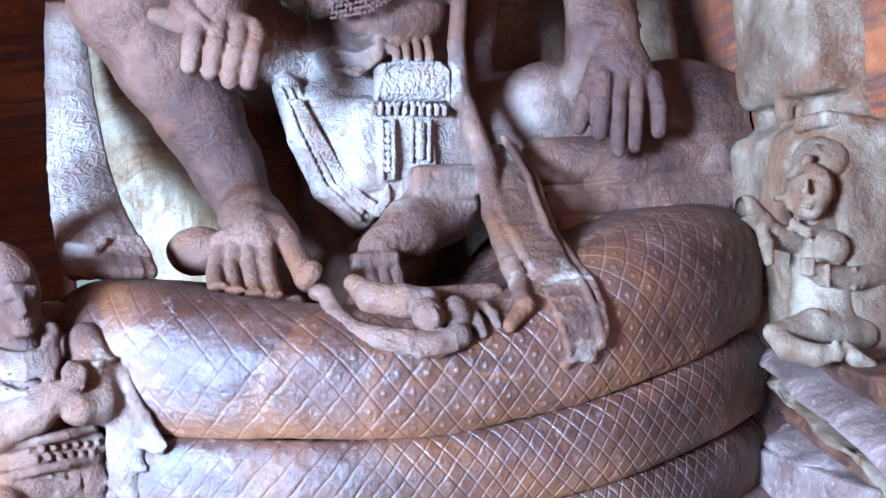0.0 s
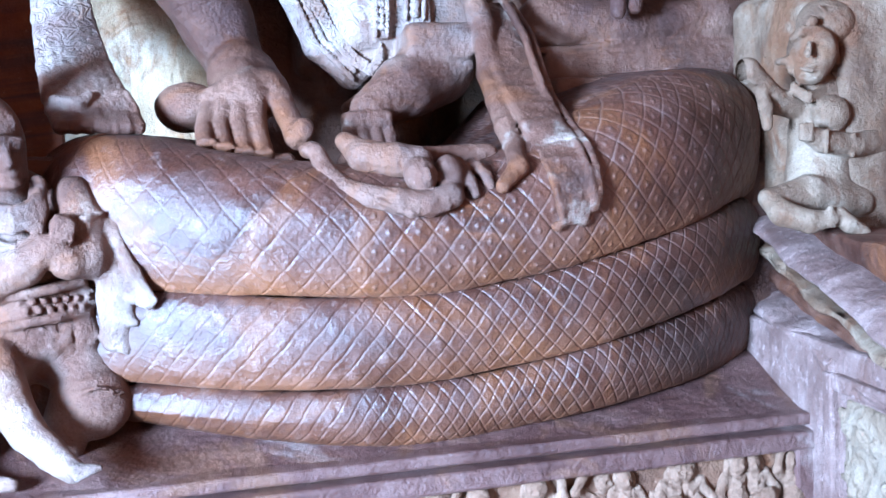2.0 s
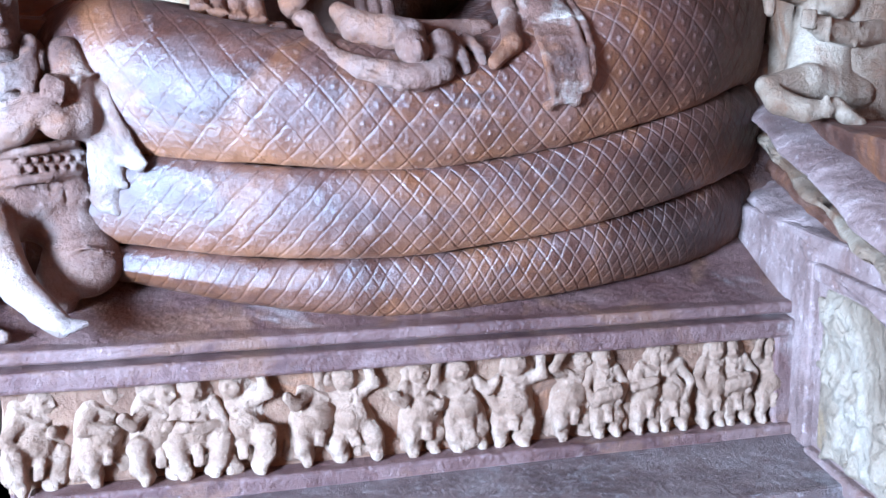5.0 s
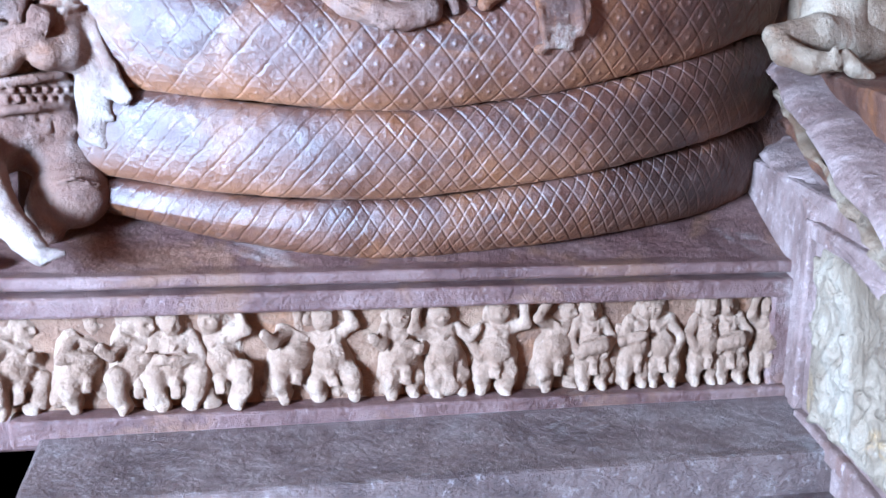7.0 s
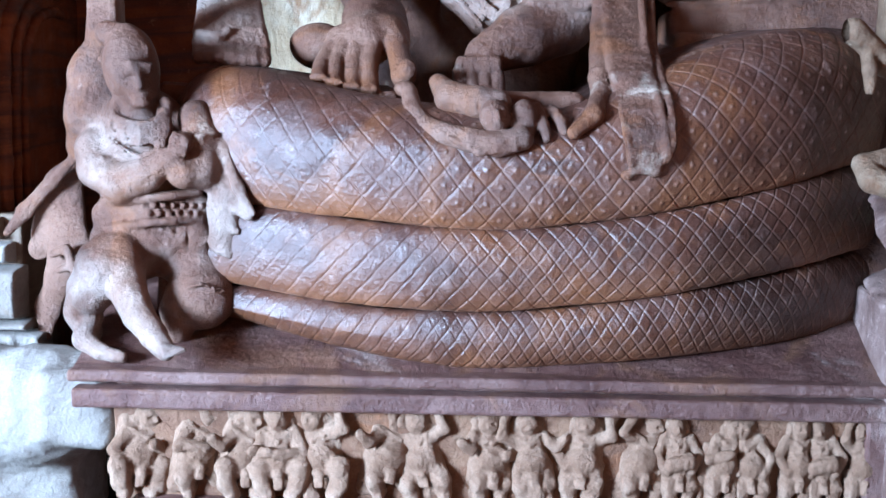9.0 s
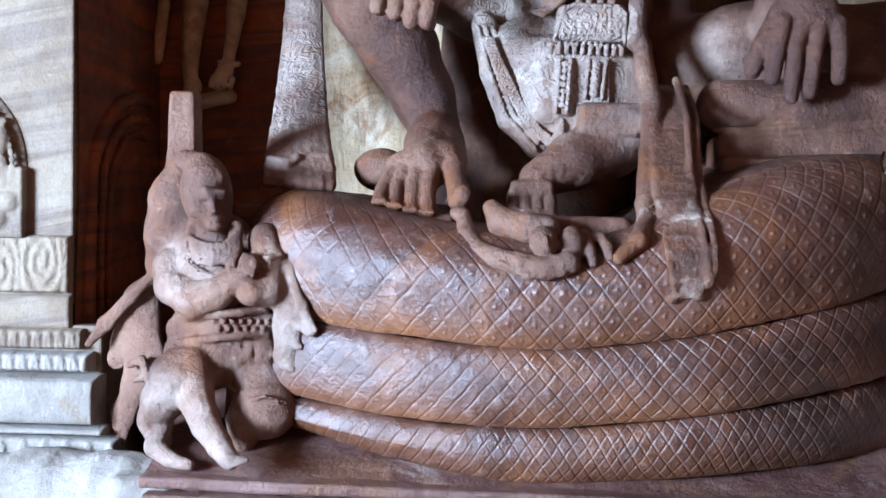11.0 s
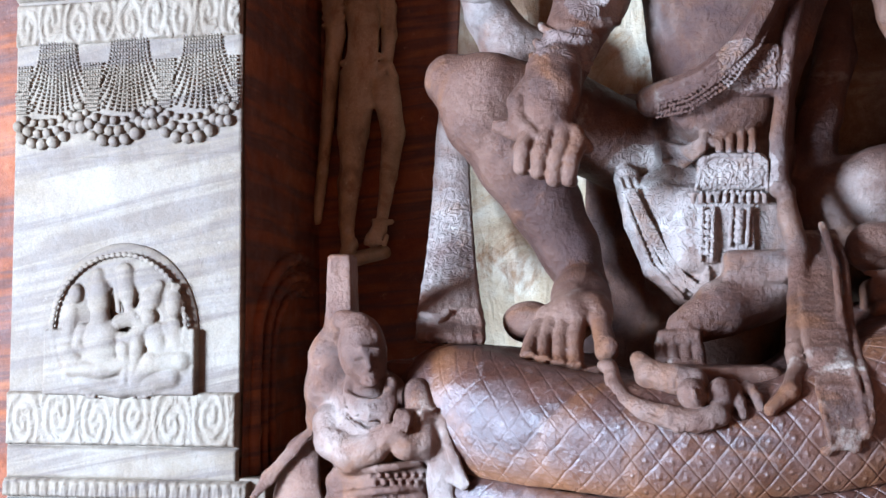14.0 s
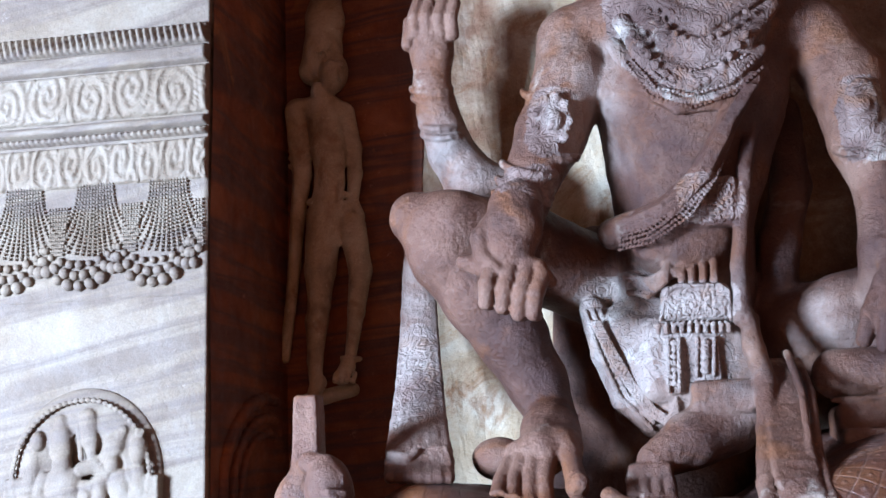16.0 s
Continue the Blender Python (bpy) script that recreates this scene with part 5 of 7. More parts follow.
god.tube((2.024, 4.059, 2.546, 0.014), (2.010, 4.017, 2.528, 0.014), (2.015, 3.980, 2.512, 0.013), (2.040, 3.955, 2.502, 0.013), (2.080, 3.947, 2.499, 0.013), (2.129, 3.955, 2.504, 0.014), (2.180, 3.980, 2.515, 0.014), (2.223, 4.017, 2.531, 0.014), (2.251, 4.059, 2.550, 0.014), k=0.006)
god.tube((2.101, 3.980, 2.424, 0.108), (2.106, 3.930, 2.300, 0.116), (2.134, 3.920, 2.242, 0.112), k=0.02, q=0.6)
god.tube((2.005, 3.890, 2.248, 0.037), (1.974, 3.860, 2.132, 0.035), (1.963, 3.870, 2.029, 0.030), k=0.006)
god.tube((2.078, 3.890, 2.247, 0.038), (2.046, 3.860, 2.132, 0.035), (2.035, 3.870, 1.962, 0.031), k=0.006)
god.tube((2.146, 3.890, 2.247, 0.038), (2.118, 3.860, 2.131, 0.035), (2.108, 3.870, 1.983, 0.031), k=0.006)
god.tube((2.217, 3.890, 2.247, 0.038), (2.218, 3.860, 2.130, 0.035), (2.217, 3.870, 2.038, 0.031), k=0.006)
god.tube((2.003, 3.930, 2.300, 0.044), (1.926, 3.900, 2.162, 0.037), (1.895, 3.900, 2.063, 0.033), k=0.01)
god.tube((1.893, 4.300, 3.463, 0.158), (2.001, 4.220, 3.211, 0.168), (2.032, 4.160, 2.934, 0.145), (2.064, 4.100, 2.694, 0.108), k=0.03)
god.ball((2.011, 4.020, 3.055), (0.075, 0.040, 0.123), 0.012)
god.ball((2.003, 3.985, 3.045), (0.040, 0.020, 0.042), 0.006)
god.tube((1.911, 4.172, 2.920, 0.022), (1.905, 4.115, 2.894, 0.022), (1.922, 4.066, 2.869, 0.021), (1.958, 4.032, 2.851, 0.021), (2.008, 4.020, 2.842, 0.021), (2.062, 4.032, 2.843, 0.021), (2.113, 4.066, 2.854, 0.021), (2.154, 4.115, 2.874, 0.021), (2.175, 4.172, 2.898, 0.022), k=0.006)
god.tube((2.064, 4.100, 2.694, 0.108), (2.047, 4.050, 2.446, 0.106), (2.021, 4.100, 2.267, 0.093), k=0.03)
god.tube((1.766, 4.550, 3.207, 0.080), (1.766, 4.500, 2.838, 0.088), (1.686, 4.450, 2.569, 0.092), (1.631, 4.400, 2.282, 0.100), k=0.03)
god.tube((1.529, 4.000, 2.001, 0.015), (1.508, 3.820, 1.799, 0.016), (1.484, 3.620, 1.664, 0.016), (1.473, 3.500, 1.597, 0.015), (1.470, 3.420, 1.545, 0.015), (1.486, 3.401, 1.482, 0.015), (1.482, 3.264, 1.419, 0.014), (1.491, 3.218, 1.355, 0.014), (1.499, 3.203, 1.281, 0.014), (1.511, 3.205, 1.234, 0.011), k=0.012)
god.tube((1.545, 4.000, 2.001, 0.015), (1.529, 3.820, 1.799, 0.016), (1.506, 3.620, 1.664, 0.016), (1.494, 3.500, 1.597, 0.015), (1.491, 3.420, 1.545, 0.015), (1.503, 3.381, 1.483, 0.015), (1.501, 3.262, 1.419, 0.014), (1.510, 3.218, 1.356, 0.014), (1.517, 3.204, 1.281, 0.014), (1.525, 3.207, 1.234, 0.011), k=0.012)
god.tube((1.561, 4.000, 2.001, 0.015), (1.550, 3.820, 1.799, 0.016), (1.528, 3.620, 1.664, 0.016), (1.515, 3.500, 1.597, 0.015), (1.512, 3.420, 1.545, 0.015), (1.520, 3.362, 1.484, 0.015), (1.519, 3.258, 1.420, 0.014), (1.528, 3.218, 1.356, 0.014), (1.534, 3.206, 1.282, 0.014), (1.539, 3.209, 1.235, 0.011), k=0.012)
god.tube((1.578, 4.000, 2.001, 0.015), (1.571, 3.820, 1.799, 0.016), (1.549, 3.620, 1.665, 0.016), (1.536, 3.500, 1.597, 0.015), (1.532, 3.420, 1.546, 0.015), (1.537, 3.348, 1.484, 0.015), (1.538, 3.256, 1.420, 0.014), (1.546, 3.219, 1.356, 0.014), (1.551, 3.208, 1.282, 0.014), (1.552, 3.210, 1.235, 0.011), k=0.012)
god.tube((1.594, 4.000, 2.001, 0.015), (1.592, 3.820, 1.800, 0.016), (1.571, 3.620, 1.665, 0.016), (1.557, 3.500, 1.598, 0.015), (1.552, 3.420, 1.546, 0.015), (1.554, 3.336, 1.485, 0.015), (1.556, 3.253, 1.421, 0.014), (1.564, 3.219, 1.357, 0.014), (1.568, 3.211, 1.282, 0.014), (1.566, 3.213, 1.235, 0.011), k=0.012)
god.tube((1.610, 4.000, 2.001, 0.015), (1.613, 3.820, 1.800, 0.016), (1.592, 3.620, 1.665, 0.016), (1.577, 3.500, 1.598, 0.015), (1.573, 3.420, 1.546, 0.015), (1.572, 3.327, 1.485, 0.014), (1.575, 3.251, 1.421, 0.014), (1.582, 3.219, 1.357, 0.014), (1.585, 3.213, 1.282, 0.014), (1.579, 3.215, 1.235, 0.011), k=0.012)
god.tube((1.626, 4.000, 2.001, 0.015), (1.635, 3.820, 1.800, 0.016), (1.614, 3.620, 1.665, 0.016), (1.598, 3.500, 1.598, 0.015), (1.593, 3.420, 1.546, 0.015), (1.590, 3.318, 1.486, 0.014), (1.594, 3.250, 1.422, 0.014), (1.601, 3.221, 1.357, 0.014), (1.603, 3.216, 1.282, 0.014), (1.593, 3.218, 1.235, 0.011), k=0.012)
god.tube((1.608, 3.960, 2.031, 0.018), (1.625, 3.780, 1.862, 0.015), (1.607, 3.580, 1.664, 0.014), (1.601, 3.420, 1.543, 0.014), (1.595, 3.274, 1.468, 0.013), (1.605, 3.216, 1.395, 0.013), (1.610, 3.199, 1.321, 0.013), (1.614, 3.200, 1.284, 0.013), k=0.004)
god.tube((1.645, 3.970, 1.998, 0.018), (1.665, 3.820, 1.865, 0.017), (1.639, 3.600, 1.644, 0.017), (1.632, 3.420, 1.543, 0.016), (1.629, 3.275, 1.469, 0.015), (1.635, 3.225, 1.395, 0.015), (1.634, 3.211, 1.321, 0.017), (1.618, 3.209, 1.274, 0.017), k=0.004)
god.tube((1.487, 3.420, 1.501, 0.010), (1.472, 3.247, 1.410, 0.009), (1.483, 3.201, 1.337, 0.011), (1.502, 3.193, 1.254, 0.011), k=0.004)
god.ball((1.492, 3.210, 1.220), (0.023, 0.014, 0.019), 0.008)
god.ball((1.585, 3.222, 1.235), (0.026, 0.014, 0.023), 0.008)
god.tube((-0.049, 4.530, 2.669, 0.014), (-0.055, 4.450, 2.327, 0.017), (-0.047, 4.280, 1.996, 0.020), (-0.025, 4.080, 1.813, 0.023), (-0.003, 3.890, 1.692, 0.026), (0.010, 3.810, 1.651, 0.027), (0.032, 3.690, 1.593, 0.027), k=0.014)
god.tube((-0.025, 4.513, 2.664, 0.014), (-0.027, 4.433, 2.323, 0.017), (-0.014, 4.263, 1.994, 0.020), (0.013, 4.063, 1.811, 0.023), (0.040, 3.873, 1.691, 0.026), (0.053, 3.793, 1.650, 0.026), (0.075, 3.673, 1.592, 0.026), k=0.014)
god.tube((-0.004, 4.503, 2.661, 0.014), (-0.002, 4.423, 2.321, 0.017), (0.018, 4.253, 1.992, 0.020), (0.048, 4.053, 1.810, 0.023), (0.079, 3.863, 1.690, 0.026), (0.093, 3.783, 1.649, 0.026), (0.115, 3.663, 1.591, 0.026), k=0.014)
god.tube((0.017, 4.500, 2.659, 0.014), (0.023, 4.420, 2.319, 0.016), (0.048, 4.250, 1.990, 0.020), (0.083, 4.050, 1.808, 0.023), (0.118, 3.860, 1.689, 0.026), (0.132, 3.780, 1.648, 0.026), (0.155, 3.660, 1.590, 0.026), k=0.014)
god.tube((0.036, 4.503, 2.658, 0.014), (0.047, 4.423, 2.318, 0.016), (0.078, 4.253, 1.989, 0.020), (0.117, 4.053, 1.807, 0.023), (0.155, 3.863, 1.687, 0.026), (0.170, 3.783, 1.647, 0.026), (0.193, 3.663, 1.589, 0.026), k=0.014)
god.tube((0.054, 4.513, 2.659, 0.014), (0.069, 4.433, 2.318, 0.016), (0.105, 4.263, 1.989, 0.020), (0.148, 4.063, 1.806, 0.023), (0.190, 3.873, 1.686, 0.026), (0.206, 3.793, 1.646, 0.026), (0.228, 3.673, 1.588, 0.026), k=0.014)
god.tube((0.071, 4.530, 2.661, 0.014), (0.090, 4.450, 2.319, 0.017), (0.132, 4.280, 1.989, 0.020), (0.179, 4.080, 1.806, 0.023), (0.225, 3.890, 1.685, 0.026), (0.242, 3.810, 1.644, 0.026), (0.264, 3.690, 1.587, 0.026), k=0.014)
god.tube((-0.061, 4.463, 2.435, 0.008), (-0.004, 4.434, 2.420, 0.008), (0.046, 4.434, 2.417, 0.008), (0.091, 4.463, 2.427, 0.008), k=0.003)
god.tube((-0.063, 4.443, 2.351, 0.008), (-0.004, 4.414, 2.337, 0.008), (0.049, 4.414, 2.334, 0.008), (0.096, 4.443, 2.343, 0.008), k=0.003)
god.tube((-0.062, 4.408, 2.266, 0.008), (-0.000, 4.379, 2.253, 0.008), (0.054, 4.379, 2.250, 0.008), (0.104, 4.408, 2.258, 0.008), k=0.003)
god.tube((-0.059, 4.366, 2.183, 0.008), (0.005, 4.337, 2.169, 0.008), (0.062, 4.337, 2.166, 0.008), (0.114, 4.366, 2.174, 0.008), k=0.003)
god.tube((-0.056, 4.323, 2.100, 0.008), (0.010, 4.294, 2.088, 0.008), (0.069, 4.294, 2.085, 0.008), (0.123, 4.323, 2.092, 0.008), k=0.003)
god.tube((-0.052, 4.281, 2.020, 0.008), (0.015, 4.252, 2.008, 0.008), (0.076, 4.252, 2.005, 0.008), (0.132, 4.281, 2.012, 0.008), k=0.003)
god.tube((-0.046, 4.209, 1.940, 0.008), (0.025, 4.180, 1.928, 0.007), (0.090, 4.180, 1.926, 0.007), (0.150, 4.209, 1.932, 0.008), k=0.003)
god.tube((-0.038, 4.124, 1.862, 0.007), (0.038, 4.095, 1.851, 0.007), (0.108, 4.095, 1.848, 0.007), (0.172, 4.124, 1.854, 0.007), k=0.003)
god.tube((-0.028, 4.028, 1.786, 0.007), (0.053, 4.000, 1.776, 0.007), (0.127, 4.000, 1.773, 0.007), (0.195, 4.028, 1.778, 0.007), k=0.003)
god.tube((0.013, 3.780, 1.681, 0.020), (0.079, 3.740, 1.663, 0.025), (0.121, 3.760, 1.693, 0.018), k=0.006)
god.tube((0.130, 3.800, 1.706, 0.011), (0.149, 3.740, 1.639, 0.013), k=0.003)
god.tube((0.151, 3.800, 1.705, 0.011), (0.172, 3.740, 1.638, 0.013), k=0.003)
god.tube((0.172, 3.800, 1.705, 0.011), (0.195, 3.740, 1.638, 0.013), k=0.003)
god.tube((0.192, 3.800, 1.704, 0.011), (0.217, 3.740, 1.637, 0.013), k=0.003)
god.tube((0.213, 3.800, 1.703, 0.011), (0.240, 3.740, 1.636, 0.013), k=0.003)
god.tube((0.234, 3.800, 1.703, 0.011), (0.263, 3.740, 1.636, 0.013), k=0.003)

def curls(clay, at, wide, high, pitch, r, seed):
    """Rows of small carved scrolls, each an open ring turned its own way."""
    rnd = random.Random(seed)
    nx_, nz_ = int(wide / pitch), int(high / pitch)
    for i in range(nx_):
        for l in range(nz_):
            x, z = at[0] + (i - (nx_ - 1) / 2) * pitch + rnd.uniform(-0.2, 0.2) * pitch, at[2] + (l - (nz_ - 1) / 2) * pitch
            a0, way = rnd.uniform(0, 6.28), rnd.choice((-1, 1))
            ring = [(x + pitch * f * math.cos(a0 + way * a), at[1], z + pitch * f * math.sin(a0 + way * a), r) for a, f in ((0, 0.55), (1.1, 0.42), (2.3, 0.36), (3.6, 0.3), (4.8, 0.18))]
            clay.tube(*ring, k=0.002)


# fine jewellery: clasp, pearl strings, tassels and collar
trim = Clay((0.6, 3.86, 1.7), (1.75, 4.36, 3.7), 0.0058)
trim.slab((1.273, 4.030, 2.263), (0.145, 0.045, 0.075), 0.03, 0.006, taper=0.06)
trim.tube((1.125, 3.990, 2.195, 0.009), (1.161, 3.985, 2.318, 0.009), (1.198, 3.985, 2.333, 0.009), (1.373, 3.985, 2.326, 0.009), (1.406, 3.985, 2.296, 0.009), (1.408, 3.990, 2.185, 0.009), k=0.004)
curls(trim, (1.274, 3.983, 2.255), 0.26, 0.12, 0.031, 0.0062, 5)
beaded(trim, 0.0085, 0.017, (0.826, 4.180, 2.224), (0.883, 4.150, 2.096), (0.966, 4.130, 1.935), (1.046, 4.110, 1.816), (1.127, 4.090, 1.759), (1.177, 4.080, 1.835))
beaded(trim, 0.0085, 0.017, (0.840, 4.180, 2.224), (0.897, 4.150, 2.096), (0.980, 4.130, 1.935), (1.059, 4.110, 1.821), (1.128, 4.090, 1.773), (1.174, 4.080, 1.849))
beaded(trim, 0.0085, 0.017, (0.855, 4.180, 2.223), (0.912, 4.150, 2.095), (0.994, 4.130, 1.934), (1.072, 4.110, 1.827), (1.128, 4.090, 1.787), (1.170, 4.080, 1.863))
beaded(trim, 0.0085, 0.017, (0.869, 4.180, 2.223), (0.926, 4.150, 2.095), (1.009, 4.130, 1.934), (1.085, 4.110, 1.832), (1.129, 4.090, 1.801), (1.166, 4.080, 1.878))
beaded(trim, 0.009, 0.018, (1.415, 3.990, 2.912), (1.334, 3.955, 2.753), (1.221, 3.940, 2.654), (1.090, 3.955, 2.574), (0.972, 4.020, 2.559))
beaded(trim, 0.009, 0.018, (1.433, 3.990, 2.918), (1.352, 3.955, 2.759), (1.239, 3.940, 2.642), (1.095, 3.955, 2.555), (0.971, 4.020, 2.540))
beaded(trim, 0.009, 0.018, (1.452, 3.990, 2.925), (1.370, 3.955, 2.766), (1.256, 3.940, 2.629), (1.100, 3.955, 2.535), (0.971, 4.020, 2.521))
beaded(trim, 0.009, 0.018, (1.470, 3.990, 2.931), (1.389, 3.955, 2.772), (1.274, 3.940, 2.617), (1.105, 3.955, 2.516), (0.970, 4.020, 2.502))
beaded(trim, 0.010, 0.024, (1.103, 4.035, 2.178), (1.269, 4.020, 2.180), (1.406, 4.040, 2.173))
trim.tube((1.117, 4.030, 2.177, 0.011), (1.114, 4.035, 2.149, 0.011), k=0.003)
trim.tube((1.149, 4.030, 2.176, 0.011), (1.146, 4.035, 2.148, 0.011), k=0.003)
trim.tube((1.181, 4.030, 2.175, 0.011), (1.178, 4.035, 2.147, 0.011), k=0.003)
trim.tube((1.213, 4.030, 2.174, 0.011), (1.210, 4.035, 2.146, 0.011), k=0.003)
trim.tube((1.245, 4.030, 2.173, 0.011), (1.242, 4.035, 2.145, 0.011), k=0.003)
trim.tube((1.276, 4.030, 2.171, 0.011), (1.273, 4.035, 2.144, 0.011), k=0.003)
trim.tube((1.308, 4.030, 2.170, 0.011), (1.305, 4.035, 2.143, 0.011), k=0.003)
trim.tube((1.339, 4.030, 2.169, 0.011), (1.337, 4.035, 2.142, 0.011), k=0.003)
trim.tube((1.371, 4.030, 2.168, 0.011), (1.368, 4.035, 2.141, 0.011), k=0.003)
trim.tube((1.402, 4.030, 2.167, 0.011), (1.399, 4.035, 2.140, 0.011), k=0.003)
trim.tube((1.150, 4.040, 2.120, 0.009), (1.135, 4.030, 1.901, 0.009), k=0.004)
trim.tube((1.195, 4.040, 2.119, 0.009), (1.180, 4.030, 1.900, 0.009), k=0.004)
beaded(trim, 0.0135, 0.028, (1.172, 4.038, 2.100), (1.158, 4.030, 1.915))
trim.tube((1.268, 4.040, 2.116, 0.009), (1.255, 4.030, 1.961, 0.009), k=0.004)
trim.tube((1.336, 4.040, 2.114, 0.009), (1.322, 4.030, 1.960, 0.009), k=0.004)
beaded(trim, 0.0202, 0.028, (1.301, 4.038, 2.096), (1.289, 4.030, 1.975))
curls(trim, (1.402, 4.000, 2.676), 0.13, 0.2, 0.034, 0.007, 8)
beaded(trim, 0.0095, 0.021, (1.051, 4.000, 3.321), (1.141, 3.965, 3.152), (1.312, 3.945, 3.080), (1.491, 3.955, 3.130), (1.618, 3.980, 3.239))
beaded(trim, 0.0095, 0.021, (1.078, 4.000, 3.330), (1.165, 3.965, 3.189), (1.316, 3.945, 3.135), (1.469, 3.955, 3.176), (1.590, 3.980, 3.275))
beaded(trim, 0.0095, 0.021, (1.106, 4.000, 3.339), (1.188, 3.965, 3.226), (1.320, 3.945, 3.190), (1.447, 3.955, 3.222), (1.562, 3.980, 3.311))
beaded(trim, 0.0095, 0.021, (1.133, 4.000, 3.348), (1.212, 3.965, 3.263), (1.324, 3.945, 3.245), (1.425, 3.955, 3.268), (1.535, 3.980, 3.348))
body_co, body_q = god.mesh()
trim_co, trim_q = trim.mesh()
co = np.concatenate([body_co, trim_co])
co = co + np.stack([smooth_noise(co, 9, 4 + i) for i in range(3)], 1) * 0.003 + np.stack([smooth_noise(co, 34, 9 + i) for i in range(3)], 1) * 0.0012
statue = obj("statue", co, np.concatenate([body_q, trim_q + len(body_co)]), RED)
statue.data.materials.append(ORNATE)
# carved jewellery: buckle, festoon, girdle, collar, armlets, sash borders
ORNAMENT = (
    ((1.11, 3.90, 2.17), (1.44, 4.20, 2.35)),
    ((0.75, 4.05, 1.86), (1.17, 4.40, 2.43)),
    ((1.12, 3.90, 1.91), (1.39, 4.15, 2.15)),
    ((0.60, 3.85, 2.92), (0.85, 4.12, 3.25)),
    ((1.22, 3.90, 2.60), (1.50, 4.10, 2.80)),
    ((-0.11, 4.00, 1.65), (0.17, 4.40, 2.35)),
    ((1.91, 3.85, 2.81), (2.12, 4.12, 3.19)),
    ((0.47, 3.80, 2.69), (0.74, 4.05, 2.88)),
)
mid = np.empty(len(statue.data.polygons) * 3)
statue.data.polygons.foreach_get("center", mid)
mid = mid.reshape(-1, 3)
slot = np.zeros(len(mid), dtype=int)
worn = mid + np.stack([smooth_noise(mid, 30, 80 + i) for i in range(3)], 1) * 0.012
for lo, hi in ORNAMENT:
    c_, h_ = (np.array(lo) + np.array(hi)) / 2, (np.array(hi) - np.array(lo)) / 2
    slot[(np.abs((worn - c_) / h_) ** 3.5).sum(1) < 1.15] = 1
# the collar hangs in a curve
slot[(((worn[:, 0] - 1.33) / 0.37) ** 2 + ((worn[:, 2] - 3.66) / 0.56) ** 2 < 1) & (worn[:, 1] < 4.16)] = 1
statue.data.polygons.foreach_set("material_index", slot)
# remnants of limewash, fading out at the edges
LIME = (
    ((0.95, 3.90, 1.72), (1.50, 4.50, 2.36)),
    ((0.72, 3.80, 2.90), (1.03, 4.50, 3.50)),
    ((0.07, 4.20, 2.90), (0.49, 4.70, 3.23)),
    ((1.63, 4.00, 2.07), (1.94, 4.40, 2.28)),
    ((-0.08, 4.20, 1.95), (0.17, 4.60, 2.59)),
    ((-0.03, 3.60, 1.64), (0.23, 4.20, 1.92)),
    ((0.75, 4.05, 1.86), (1.17, 4.40, 2.43)),
)
pts = np.empty(len(statue.data.vertices) * 3)
statue.data.vertices.foreach_get("co", pts)
pts = pts.reshape(-1, 3)
ragged = pts + np.stack([smooth_noise(pts, 16, 50 + i) for i in range(3)], 1) * 0.03
wash = np.zeros(len(pts))
for lo, hi in LIME:
    inside = np.minimum(ragged - np.array(lo), np.array(hi) - ragged).min(1)
    wash = np.maximum(wash, np.clip(0.5 + inside / 0.12, 0, 1))
statue.data.attributes.new("dust", "FLOAT", "POINT").data.foreach_set("value", 0.03 + wash * 0.34)
# dark purple stain, plus shade painted on thigh and behind arms and torso
STAIN_AND_SHADE = (
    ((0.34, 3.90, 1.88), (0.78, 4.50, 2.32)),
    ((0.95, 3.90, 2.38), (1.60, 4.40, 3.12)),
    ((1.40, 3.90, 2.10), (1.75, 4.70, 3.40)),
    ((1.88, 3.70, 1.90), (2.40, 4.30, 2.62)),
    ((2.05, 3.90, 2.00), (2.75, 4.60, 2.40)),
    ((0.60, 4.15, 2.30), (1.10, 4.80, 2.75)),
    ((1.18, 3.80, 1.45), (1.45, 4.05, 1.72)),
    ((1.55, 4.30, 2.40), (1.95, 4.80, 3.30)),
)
stain_shade_mask = np.zeros(len(pts))
for lo, hi in STAIN_AND_SHADE:
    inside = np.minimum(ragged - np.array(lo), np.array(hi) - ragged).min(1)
    stain_shade_mask = np.maximum(stain_shade_mask, np.clip(0.5 + inside / 0.16, 0, 1))
statue.data.attributes.new("seam", "FLOAT", "POINT").data.foreach_set("value", stain_shade_mask * 0.85)
tagged(statue, "larger-than-life seated reddish stone statue with worn jewellery and sashes", "statue")

imp = Clay((0.6, 3.1, 1.2), (1.5, 3.7, 1.65), 0.007)
imp.ball((0.772, 3.450, 1.488), (0.037, 0.050, 0.028), 0.01)
imp.tube((0.788, 3.420, 1.477, 0.028), (0.804, 3.360, 1.415, 0.034), (0.845, 3.300, 1.363, 0.035), (0.909, 3.245, 1.339, 0.036), (0.985, 3.215, 1.323, 0.039), (1.078, 3.200, 1.309, 0.037), (1.153, 3.215, 1.332, 0.041), k=0.01)
imp.tube((0.887, 3.470, 1.510, 0.032), (0.928, 3.370, 1.460, 0.051), (1.015, 3.330, 1.445, 0.052), (1.081, 3.310, 1.441, 0.046), k=0.014)
imp.ball((1.066, 3.245, 1.398), (0.051, 0.060, 0.058), 0.008, tilt=20)
imp.ball((1.165, 3.270, 1.386), (0.051, 0.060, 0.071), 0.012)
